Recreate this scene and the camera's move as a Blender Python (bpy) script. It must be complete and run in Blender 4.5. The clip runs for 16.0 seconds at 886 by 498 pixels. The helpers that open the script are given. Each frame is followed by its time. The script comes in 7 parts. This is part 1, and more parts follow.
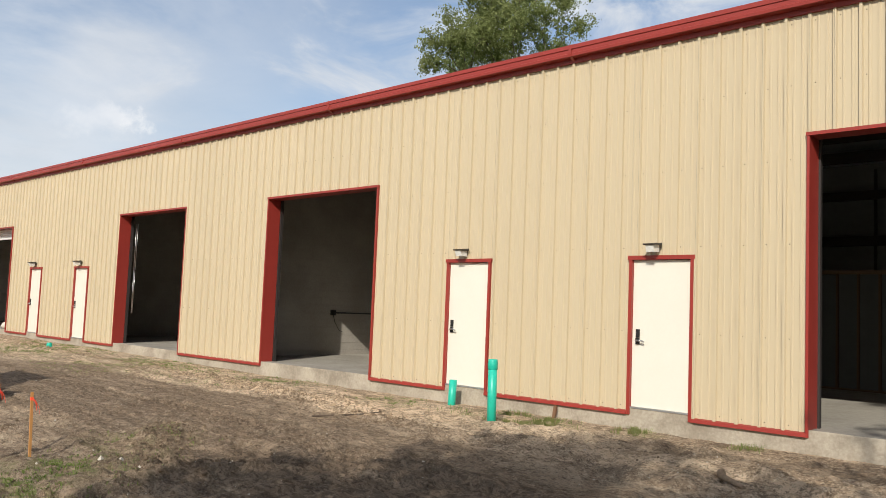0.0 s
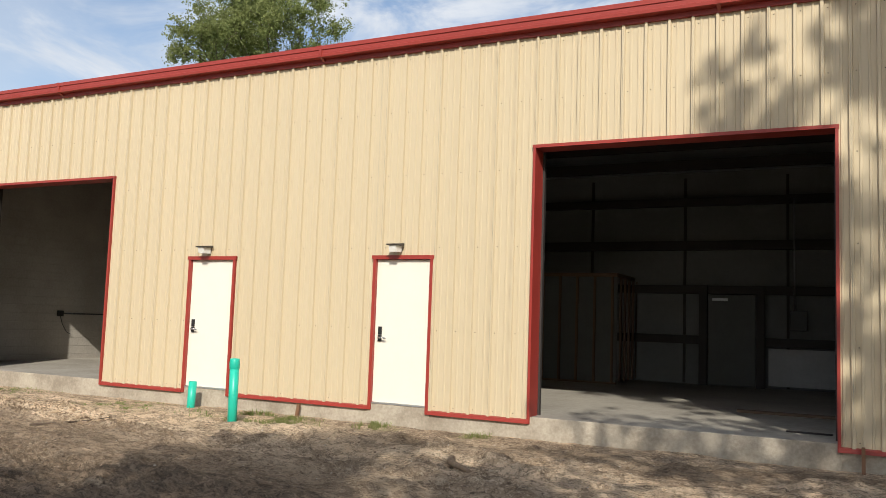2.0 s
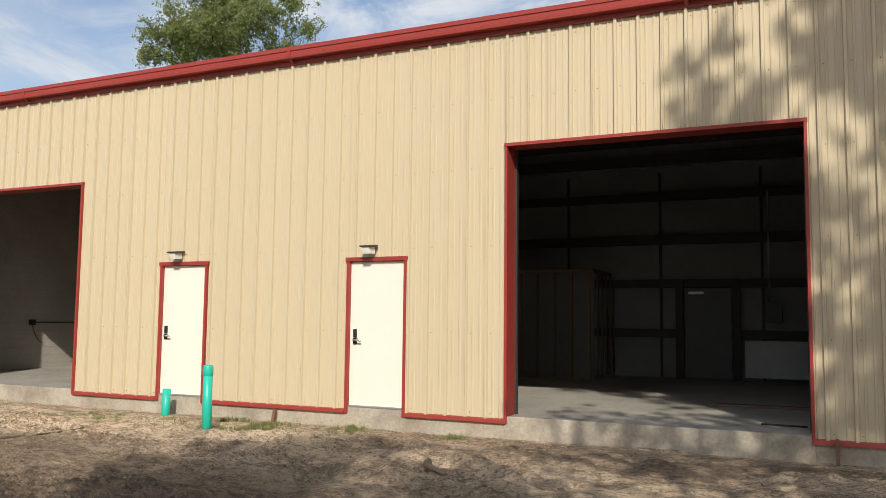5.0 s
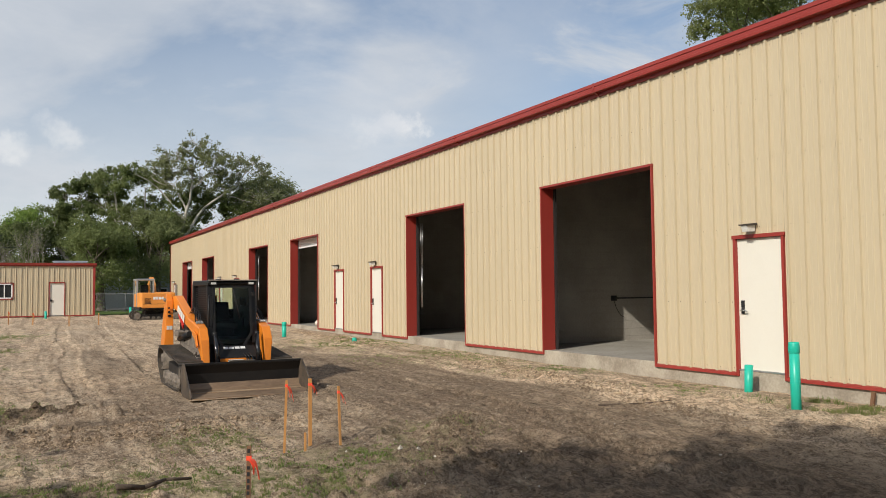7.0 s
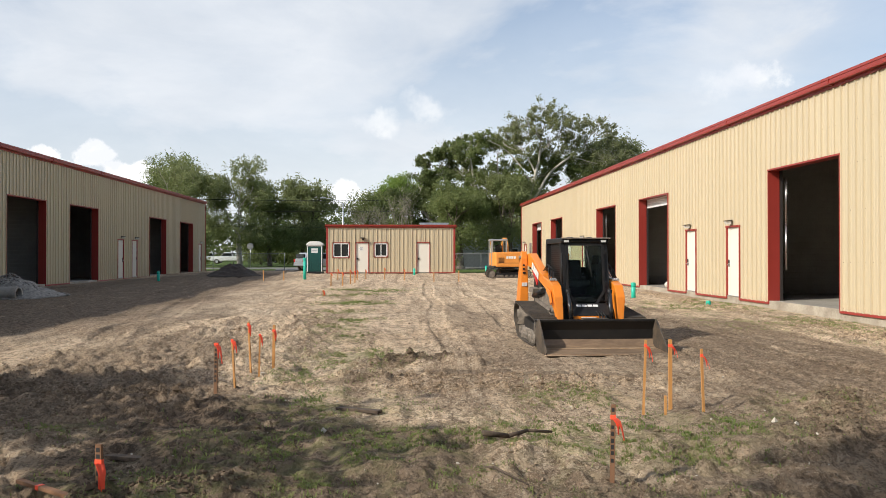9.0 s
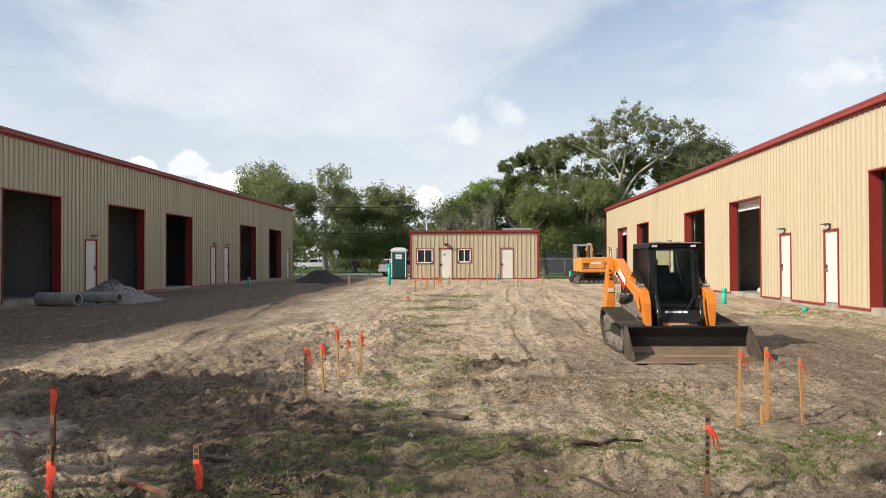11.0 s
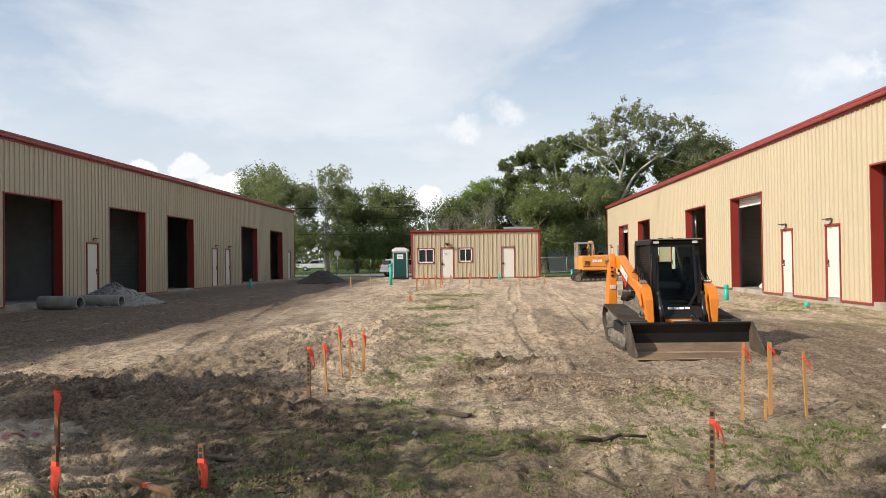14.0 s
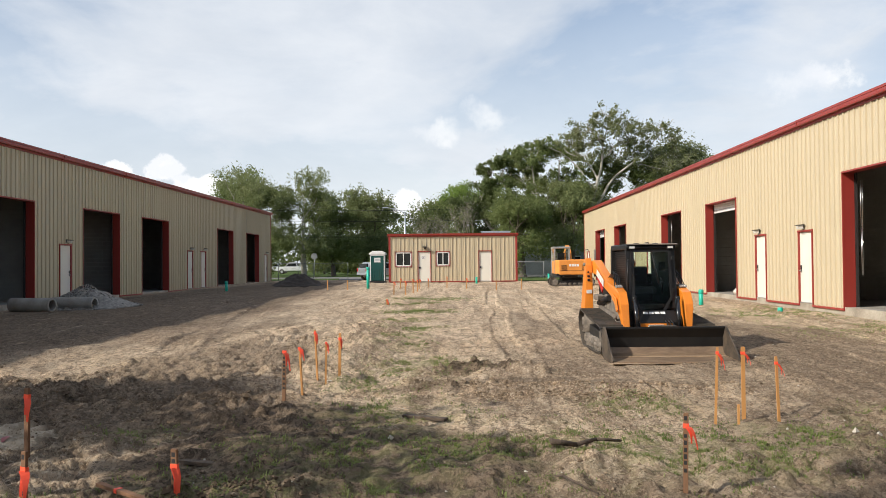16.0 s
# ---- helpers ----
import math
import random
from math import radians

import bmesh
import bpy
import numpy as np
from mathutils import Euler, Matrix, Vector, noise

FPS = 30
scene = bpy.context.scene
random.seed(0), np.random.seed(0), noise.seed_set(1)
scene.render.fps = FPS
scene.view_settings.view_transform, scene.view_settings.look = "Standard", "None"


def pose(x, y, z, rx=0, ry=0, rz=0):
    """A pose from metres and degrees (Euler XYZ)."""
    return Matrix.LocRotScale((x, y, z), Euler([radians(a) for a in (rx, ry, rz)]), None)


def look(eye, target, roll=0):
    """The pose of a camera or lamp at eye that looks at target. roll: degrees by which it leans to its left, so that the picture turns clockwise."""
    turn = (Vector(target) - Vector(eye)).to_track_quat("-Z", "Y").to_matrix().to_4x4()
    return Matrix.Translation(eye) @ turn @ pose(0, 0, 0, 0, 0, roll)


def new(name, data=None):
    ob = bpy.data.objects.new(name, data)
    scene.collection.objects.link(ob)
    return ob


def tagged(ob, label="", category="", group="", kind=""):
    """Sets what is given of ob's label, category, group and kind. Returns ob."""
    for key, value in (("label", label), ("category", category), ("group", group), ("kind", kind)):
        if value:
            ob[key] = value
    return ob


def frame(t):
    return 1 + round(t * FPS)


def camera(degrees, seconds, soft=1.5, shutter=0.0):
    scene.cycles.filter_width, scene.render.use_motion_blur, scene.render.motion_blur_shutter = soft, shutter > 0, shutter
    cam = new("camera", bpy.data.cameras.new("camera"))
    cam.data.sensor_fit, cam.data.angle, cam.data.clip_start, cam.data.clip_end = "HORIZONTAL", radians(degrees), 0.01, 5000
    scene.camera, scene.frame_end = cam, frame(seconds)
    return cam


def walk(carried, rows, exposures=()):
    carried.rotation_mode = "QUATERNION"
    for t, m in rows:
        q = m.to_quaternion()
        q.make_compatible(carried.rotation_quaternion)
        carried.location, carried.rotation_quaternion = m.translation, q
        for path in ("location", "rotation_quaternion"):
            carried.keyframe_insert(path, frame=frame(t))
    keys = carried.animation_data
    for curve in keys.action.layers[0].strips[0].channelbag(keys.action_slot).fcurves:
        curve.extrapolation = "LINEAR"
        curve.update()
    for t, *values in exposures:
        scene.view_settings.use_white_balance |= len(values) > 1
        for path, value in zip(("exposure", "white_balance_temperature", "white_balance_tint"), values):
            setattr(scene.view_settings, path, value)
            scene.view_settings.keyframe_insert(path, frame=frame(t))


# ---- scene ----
cam = camera(56.9, 16.0, soft=0.7)
PATH = [
    (0, (6.314, -10.692, 1.587), (4.94, -9.246, 1.737), 2.3),
    (0.5, (6.369, -10.665, 1.644), (5.118, -9.11, 1.782), 2.0),
    (1, (6.429, -10.693, 1.615), (5.298, -9.05, 1.76), 2.4),
    (1.5, (6.419, -10.709, 1.577), (5.418, -8.986, 1.743), 2.4),
    (2, (6.46, -10.706, 1.535), (5.576, -8.921, 1.712), 2.0),
    (2.5, (6.488, -10.727, 1.529), (5.696, -8.899, 1.708), 2.0),
    (3, (6.523, -10.715, 1.523), (5.832, -8.848, 1.715), 2.0),
    (3.2, (6.533, -10.711, 1.523), (5.888, -8.828, 1.716), 2.0),
    (5.3, (6.503, -10.589, 1.593), (5.552, -8.837, 1.755), -0.2),
    (5.5, (6.473, -10.583, 1.596), (5.401, -8.901, 1.749), -0.3),
    (6, (6.37, -10.66, 1.621), (5.032, -9.179, 1.753), -1.2),
    (6.5, (6.294, -10.565, 1.634), (4.7, -9.364, 1.753), -1.0),
    (7, (6.2, -10.557, 1.621), (4.423, -9.644, 1.726), -0.6),
    (7.5, (6.071, -10.557, 1.602), (4.185, -9.897, 1.692), -0.6),
    (8, (5.959, -10.563, 1.582), (4.003, -10.15, 1.648), -0.5),
    (8.5, (5.902, -10.587, 1.573), (3.916, -10.358, 1.61), -0.2),
    (9, (5.853, -10.599, 1.561), (3.856, -10.482, 1.577), -0.0),
    (9.5, (5.84, -10.62, 1.555), (3.84, -10.581, 1.567), -0.1),
    (10, (5.826, -10.625, 1.551), (3.826, -10.656, 1.571), -0.3),
    (10.2, (5.842, -10.625, 1.565), (3.843, -10.677, 1.586), -0.3),
    (12.5, (5.832, -10.639, 1.549), (3.835, -10.744, 1.59), -0.1),
    (13, (5.84, -10.637, 1.548), (3.844, -10.746, 1.605), -0.1),
    (13.5, (5.841, -10.638, 1.548), (3.844, -10.747, 1.593), -0.4),
    (14, (5.838, -10.636, 1.541), (3.84, -10.724, 1.571), -0.8),
    (14.5, (5.817, -10.637, 1.541), (3.818, -10.698, 1.571), -0.7),
    (15, (5.821, -10.629, 1.547), (3.822, -10.674, 1.582), -0.6),
    (15.5, (5.837, -10.628, 1.542), (3.838, -10.662, 1.578), -0.6),
    (16, (5.836, -10.63, 1.546), (3.837, -10.663, 1.584), -0.5),
]
EXPOSURES = [(0.0, -0.10), (2.5, 0.05), (5.5, -0.14), (6.3, -0.34), (7.1, -0.27), (7.6, -0.12), (9.0, 0.06), (16.0, 0.06)]
walk(cam, [(t, look(eye, target, roll)) for t, eye, target, roll in PATH], EXPOSURES)

# ---- sky and sun ----
SUN_DIR = Vector((-0.53, 1.0, -0.74)).normalized()      # the way the sunlight travels
SUN_ELEV, SUN_ROT = math.asin(-SUN_DIR.z), math.atan2(-SUN_DIR.x, -SUN_DIR.y)


def make_world():
    world = bpy.data.worlds.new("sky")
    scene.world = world
    world.use_nodes = True
    nt = world.node_tree
    nt.nodes.clear()
    N, L = nt.nodes.new, nt.links.new
    out, bg = N("ShaderNodeOutputWorld"), N("ShaderNodeBackground")
    sky = N("ShaderNodeTexSky")
    sky.sky_type, sky.sun_disc = "NISHITA", False
    sky.sun_elevation, sky.sun_rotation = SUN_ELEV, SUN_ROT
    sky.air_density, sky.dust_density, sky.ozone_density = 1.0, 1.2, 1.6
    tc, mp, sep = N("ShaderNodeTexCoord"), N("ShaderNodeMapping"), N("ShaderNodeSeparateXYZ")
    mp.inputs["Scale"].default_value = (1.0, 1.0, 2.6)
    L(tc.outputs["Generated"], mp.inputs["Vector"])
    L(tc.outputs["Generated"], sep.inputs[0])

    def math_node(op, a, b, clamp=False):
        n = N("ShaderNodeMath")
        n.operation, n.use_clamp = op, clamp
        for k, v in enumerate((a, b)):
            if isinstance(v, (int, float)):
                n.inputs[k].default_value = v
            else:
                L(v, n.inputs[k])
        return n.outputs[0]

    def noise_node(scale, detail, rough, vector, distort=0.0):
        n = N("ShaderNodeTexNoise")
        n.inputs["Scale"].default_value, n.inputs["Detail"].default_value = scale, detail
        n.inputs["Roughness"].default_value, n.inputs["Distortion"].default_value = rough, distort
        L(vector, n.inputs["Vector"])
        return n.outputs["Fac"]

    def ramp(value, lo, hi):
        n = N("ShaderNodeMapRange")
        n.interpolation_type = "SMOOTHSTEP"
        n.inputs["From Min"].default_value, n.inputs["From Max"].default_value = lo, hi
        L(value, n.inputs["Value"])
        return n.outputs["Result"]

    # high thin cloud sheet, broken by blue gaps
    sheet = noise_node(1.7, 8, 0.55, mp.outputs[0], 0.35)
    sheet = ramp(sheet, 0.33, 0.56)
    wisps = noise_node(5.0, 6, 0.6, mp.outputs[0], 0.5)
    tone = ramp(noise_node(2.6, 7, 0.6, mp.outputs[0], 0.3), 0.3, 0.7)
    cloud_col = N("ShaderNodeMix")
    cloud_col.data_type = "RGBA"
    L(tone, cloud_col.inputs["Factor"])
    cloud_col.inputs["A"].default_value = (*CLOUD_DARK, 1)
    cloud_col.inputs["B"].default_value = (*CLOUD_LIGHT, 1)
    side = N("ShaderNodeMapRange")
    side.inputs["From Min"].default_value, side.inputs["From Max"].default_value = -1.0, 1.0
    side.inputs["To Min"].default_value, side.inputs["To Max"].default_value = 1.0, 0.92
    L(sep.outputs["Y"], side.inputs["Value"])
    lit = N("ShaderNodeVectorMath")
    lit.operation = "SCALE"
    L(cloud_col.outputs["Result"], lit.inputs[0])
    L(side.outputs[0], lit.inputs["Scale"])
    gain = N("ShaderNodeMix")
    gain.data_type, gain.blend_type = "RGBA", "MULTIPLY"
    gain.inputs["Factor"].default_value = 1.0
    L(sky.outputs[0], gain.inputs["A"])
    gain.inputs["B"].default_value = (SKY_GAIN, SKY_GAIN, SKY_GAIN, 1)
    cover = math_node("MULTIPLY", sheet, math_node("ADD", math_node("MULTIPLY", wisps, 0.5), 0.62), True)
    low = ramp(sep.outputs["Z"], 0.46, 0.04)
    cover = math_node("MAXIMUM", cover, math_node("MULTIPLY", low, 0.82), True)
    # the cloud sheet thins out towards the near end of the yard
    cover = math_node("MULTIPLY", cover, math_node("SUBTRACT", 1.0, math_node("MULTIPLY", ramp(sep.outputs["X"], -0.35, 0.55), 0.7)), True)
    cover = math_node("MULTIPLY", cover, math_node("SUBTRACT", 1.0, math_node("MULTIPLY", ramp(sep.outputs["Y"], 0.30, 0.75), math_node("MULTIPLY", ramp(wisps, 0.68, 0.44), 0.92))), True)
    mix = N("ShaderNodeMix")
    mix.data_type = "RGBA"
    L(cover, mix.inputs["Factor"])
    L(gain.outputs["Result"], mix.inputs["A"])
    L(lit.outputs[0], mix.inputs["B"])
    last = mix.outputs["Result"]
    # low cumulus heaps, each a few lobes with billowing edges: bearing (degrees from -x towards +y), height above the horizon, half width
    def warped(scale, detail, amount, source):
        puff = N("ShaderNodeTexNoise")
        puff.inputs["Scale"].default_value, puff.inputs["Detail"].default_value, puff.inputs["Roughness"].default_value = scale, detail, 0.6
        L(tc.outputs["Generated"], puff.inputs["Vector"])
        off, warp = N("ShaderNodeVectorMath"), N("ShaderNodeVectorMath")
        off.operation, warp.operation = "SUBTRACT", "MULTIPLY_ADD"
        L(puff.outputs["Color"], off.inputs[0])
        off.inputs[1].default_value = (0.5, 0.5, 0.5)
        L(off.outputs[0], warp.inputs[0])
        warp.inputs[1].default_value = (amount, amount, amount * 0.8)
        L(source, warp.inputs[2])
        return warp.outputs[0]

    billow = warped(26.0, 8, 0.050, tc.outputs["Generated"])
    soft = warped(14.0, 9, 0.10, tc.outputs["Generated"])
    grey = ramp(noise_node(22.0, 5, 0.6, tc.outputs["Generated"], 0.2), 0.38, 0.56)
    heap_col = N("ShaderNodeMix")
    heap_col.data_type = "RGBA"
    L(grey, heap_col.inputs["Factor"])
    heap_col.inputs["A"].default_value, heap_col.inputs["B"].default_value = (*CUMULUS_SHADE, 1), (*CUMULUS_COL, 1)
    for bearing, up, half, thick, crisp in CUMULUS:
        b = radians(bearing)
        d, sc, ln = N("ShaderNodeVectorMath"), N("ShaderNodeVectorMath"), N("ShaderNodeVectorMath")
        d.operation, sc.operation, ln.operation = "SUBTRACT", "MULTIPLY", "LENGTH"
        L(billow if crisp else soft, d.inputs[0])
        d.inputs[1].default_value = Vector((-math.cos(b), math.sin(b), math.tan(radians(up)))).normalized()
        L(d.outputs[0], sc.inputs[0])
        sc.inputs[1].default_value = (1.0, 1.0, 1.35 if crisp else 2.3)
        L(sc.outputs[0], ln.inputs[0])
        r = math.tan(radians(half))
        heap = N("ShaderNodeMix")
        heap.data_type = "RGBA"
        L(math_node("MULTIPLY", ramp(ln.outputs["Value"], r * (1.0 if crisp else 1.2), r * (0.72 if crisp else 0.3)), thick), heap.inputs["Factor"])
        L(last, heap.inputs["A"])
        L(heap_col.outputs["Result"], heap.inputs["B"])
        last = heap.outputs["Result"]
    L(last, bg.inputs["Color"])
    bg.inputs["Strength"].default_value = SKY_STRENGTH
    L(bg.outputs[0], out.inputs["Surface"])


SKY_STRENGTH, SKY_GAIN = 0.10, 1.4
CLOUD_DARK, CLOUD_LIGHT = (7.3, 7.8, 8.5), (8.8, 9.15, 9.65)
CUMULUS_COL, CUMULUS_SHADE = (10.8, 10.8, 10.7), (9.3, 9.5, 9.9)
CUMULUS = [(-22.6, 6.2, 1.1, 0.9, 1), (-21.4, 5.6, 1.1, 0.9, 1), (-19.6, 6.5, 1.35, 0.95, 1), (-18.4, 5.4, 1.2, 0.9, 1), (-16.9, 5.4, 1.4, 0.95, 1), (-15.6, 4.6, 1.2, 0.9, 1), (-4.6, 3.9, 1.4, 0.95, 1), (-3.4, 4.1, 1.4, 0.9, 1), (-2.0, 3.7, 1.4, 0.75, 1),
           (-0.8, 4.0, 1.0, 0.6, 1), (23.0, 11.3, 2.4, 0.45, 0), (24.6, 11.6, 1.6, 0.5, 0), (25.4, 11.7, 1.1, 0.6, 0), (2.4, 10.3, 2.0, 0.5, 0), (-1.8, 9.4, 1.8, 0.5, 0)]
make_world()

sun_data = bpy.data.lights.new("sun", "SUN")
sun_data.energy, sun_data.angle, sun_data.color = 4.7, radians(0.5), (1.0, 0.94, 0.84)
sun = new("sun", sun_data)
sun.matrix_world = look((20, -40, 30), Vector((20, -40, 30)) + SUN_DIR)

# ---- materials ----
def surf(name, base, dark=None, rough=0.6, metal=0.0, scale=1.2, fine=40.0, var=0.5, bump=0.0, bump_scale=None, stretch=(1, 1, 1), spec=0.5, rnd=0.0, coat=0.0, rough_var=0.12):
    """A principled material: two tones mixed by broad and fine noise in world metres, with fine relief."""
    m = bpy.data.materials.new(name)
    m.use_nodes = True
    nt = m.node_tree
    N, L = nt.nodes.new, nt.links.new
    b = nt.nodes["Principled BSDF"]
    geo, mp = N("ShaderNodeNewGeometry"), N("ShaderNodeMapping")
    mp.inputs["Scale"].default_value = stretch
    L(geo.outputs["Position"], mp.inputs["Vector"])
    dark = dark or tuple(c * 0.72 for c in base)

    def tex(s, d):
        n = N("ShaderNodeTexNoise")
        n.inputs["Scale"].default_value, n.inputs["Detail"].default_value, n.inputs["Roughness"].default_value = s, d, 0.6
        L(mp.outputs[0], n.inputs["Vector"])
        return n.outputs["Fac"]

    broad, grain = tex(scale, 5), tex(fine, 4)
    add = N("ShaderNodeMath")
    add.operation = "MULTIPLY_ADD"
    L(grain, add.inputs[0])
    add.inputs[1].default_value = 0.45
    L(broad, add.inputs[2])
    mr = N("ShaderNodeMapRange")
    mr.inputs["From Min"].default_value, mr.inputs["From Max"].default_value = 0.45, 1.0
    mr.inputs["To Max"].default_value = var
    mr.interpolation_type = "SMOOTHSTEP"
    L(add.outputs[0], mr.inputs["Value"])
    mix = N("ShaderNodeMix")
    mix.data_type = "RGBA"
    L(mr.outputs[0], mix.inputs["Factor"])
    mix.inputs["A"].default_value, mix.inputs["B"].default_value = (*base, 1), (*dark, 1)
    col = mix.outputs["Result"]
    if rnd:
        info, hsv, sp = N("ShaderNodeObjectInfo"), N("ShaderNodeHueSaturation"), N("ShaderNodeMapRange")
        L(info.outputs["Random"], sp.inputs["Value"])
        sp.inputs["To Min"].default_value, sp.inputs["To Max"].default_value = 1 - rnd, 1 + rnd
        L(sp.outputs[0], hsv.inputs["Value"])
        L(col, hsv.inputs["Color"])
        col = hsv.outputs[0]
    L(col, b.inputs["Base Color"])
    rr = N("ShaderNodeMapRange")
    L(broad, rr.inputs["Value"])
    rr.inputs["To Min"].default_value, rr.inputs["To Max"].default_value = max(rough - rough_var, 0.03), min(rough + rough_var, 1)
    L(rr.outputs[0], b.inputs["Roughness"])
    b.inputs["Metallic"].default_value = metal
    b.inputs["Specular IOR Level"].default_value = spec
    b.inputs["Coat Weight"].default_value = coat
    if bump:
        bp = N("ShaderNodeBump")
        bp.inputs["Strength"].default_value, bp.inputs["Distance"].default_value = 1.0, bump
        L(tex(bump_scale or fine, 5), bp.inputs["Height"])
        L(bp.outputs[0], b.inputs["Normal"])
    return m


def glass(name, tint=(0.9, 0.95, 0.93), rough=0.02, ior=1.45):
    m = bpy.data.materials.new(name)
    m.use_nodes = True
    b = m.node_tree.nodes["Principled BSDF"]
    b.inputs["Base Color"].default_value, b.inputs["Roughness"].default_value = (*tint, 1), rough
    b.inputs["Transmission Weight"].default_value, b.inputs["IOR"].default_value = 1.0, ior
    b.inputs["Specular IOR Level"].default_value = 0.25
    return m


M = {
    "tan": surf("tan_painted_steel", (0.535, 0.45, 0.306), (0.505, 0.422, 0.286), rough=0.42, scale=0.22, fine=2.5, var=0.4, stretch=(1, 1, 0.4), spec=0.4, rnd=0.018, rough_var=0.05),
    "red": surf("red_painted_trim", (0.30, 0.038, 0.028), (0.235, 0.028, 0.021), rough=0.4, scale=0.9, fine=18, spec=0.45),
    "white_door": surf("white_painted_door", (0.74, 0.71, 0.62), (0.70, 0.665, 0.575), rough=0.45, scale=1.5, fine=30, var=0.6),
    "concrete": surf("raw_concrete", (0.47, 0.415, 0.33), (0.22, 0.182, 0.137), rough=0.9, scale=1.4, fine=24, var=0.9, bump=0.006, bump_scale=30),
    "slab": surf("slab_concrete", (0.40, 0.37, 0.315), (0.20, 0.183, 0.155), rough=0.8, scale=0.5, fine=12, var=0.8, bump=0.002),
    "steel_dark": surf("dark_primed_steel", (0.035, 0.028, 0.026), rough=0.6, scale=2, fine=30),
    "galv": surf("galvanised_steel", (0.55, 0.56, 0.57), (0.42, 0.43, 0.44), rough=0.4, metal=0.8, scale=6, fine=50),
    # white facing cut to dark grey: the deep bays' shade is in its colour
    "shade_toned_sheet": surf("shade_toned_white_liner", (0.21, 0.22, 0.215), (0.13, 0.137, 0.134), rough=0.6, scale=0.8, fine=10, bump=0.02, bump_scale=2.5),
    "black": surf("black_plastic", (0.018, 0.018, 0.019), rough=0.45, scale=8, fine=80),
    "bronze": surf("bronze_lamp_housing", (0.06, 0.05, 0.042), rough=0.5, scale=8, fine=60),
    "pipe_green": surf("green_sewer_pipe", (0.015, 0.46, 0.33), (0.012, 0.38, 0.28), rough=0.4, scale=5, fine=40),
    "stake_wood": surf("stake_wood", (0.50, 0.25, 0.08), (0.36, 0.165, 0.05), rough=0.8, scale=9, fine=120, stretch=(1, 1, 0.12), bump=0.002, rnd=0.12),
    "stake_old": surf("weathered_stake_wood", (0.20, 0.10, 0.05), (0.11, 0.06, 0.035), rough=0.85, scale=9, fine=120, stretch=(1, 1, 0.12), bump=0.002, rnd=0.12),
    # pine darkened in colour for the gloom inside the bay
    "lumber": surf("shade_toned_pine", (0.15, 0.092, 0.055), (0.11, 0.065, 0.038), rough=0.75, scale=3, fine=60, stretch=(1, 1, 0.1), rnd=0.1),
    "chrome": surf("brushed_metal", (0.6, 0.6, 0.6), rough=0.3, metal=1.0, scale=8, fine=90),
    "ink": surf("marker_ink", (0.015, 0.014, 0.014), rough=0.7, scale=8, fine=80),
}


def cmu_material():
    m = surf("grey_block_wall", (0.38, 0.35, 0.305), (0.26, 0.238, 0.205), rough=0.9, scale=0.8, fine=20, var=0.9)
    nt = m.node_tree
    N, L = nt.nodes.new, nt.links.new
    geo, sw, br, bp = N("ShaderNodeNewGeometry"), N("ShaderNodeMapping"), N("ShaderNodeTexBrick"), N("ShaderNodeBump")
    sw.inputs["Rotation"].default_value = (0, radians(90), radians(90))
    L(geo.outputs["Position"], sw.inputs["Vector"])
    L(sw.outputs[0], br.inputs["Vector"])
    br.inputs["Scale"].default_value = 1.0
    br.inputs["Brick Width"].default_value, br.inputs["Row Height"].default_value = 0.4, 0.2
    br.inputs["Mortar Size"].default_value = 0.006
    bp.invert = True
    bp.inputs["Distance"].default_value = 0.008
    L(br.outputs["Fac"], bp.inputs["Height"])
    L(bp.outputs[0], nt.nodes["Principled BSDF"].inputs["Normal"])
    return m


M["cmu"] = cmu_material()


# ---- mesh helpers ----
def box(bm, x0, x1, y0, y1, z0, z1, bevel=0.0):
    xs, ys, zs = sorted((x0, x1)), sorted((y0, y1)), sorted((z0, z1))
    v = [bm.verts.new((x, y, z)) for x in xs for y in ys for z in zs]
    f = [bm.faces.new([v[i] for i in q]) for q in ((0, 1, 3, 2), (4, 6, 7, 5), (0, 4, 5, 1), (2, 3, 7, 6), (0, 2, 6, 4), (1, 5, 7, 3))]
    if bevel:
        bmesh.ops.bevel(bm, geom=list({e for q in f for e in q.edges}), offset=bevel, segments=2, affect="EDGES", profile=0.6)
    return bm


def prism(bm, outline, axis, a, b, bevel=0.0):
    """Extrudes a closed outline (pairs) along an axis from a to b. axis x: pairs are (y, z); y: (x, z); z: (x, y)."""
    def at(p, s):
        return {"x": (s, p[0], p[1]), "y": (p[0], s, p[1]), "z": (p[0], p[1], s)}[axis]
    lo, hi = [bm.verts.new(at(p, a)) for p in outline], [bm.verts.new(at(p, b)) for p in outline]
    n = len(outline)
    f = [bm.faces.new(lo), bm.faces.new(hi[::-1])] + [bm.faces.new((lo[i], hi[i], hi[(i + 1) % n], lo[(i + 1) % n])) for i in range(n)]
    bmesh.ops.recalc_face_normals(bm, faces=f)
    if bevel:
        bmesh.ops.bevel(bm, geom=list({e for q in f for e in q.edges}), offset=bevel, segments=2, affect="EDGES", profile=0.6)
    return bm


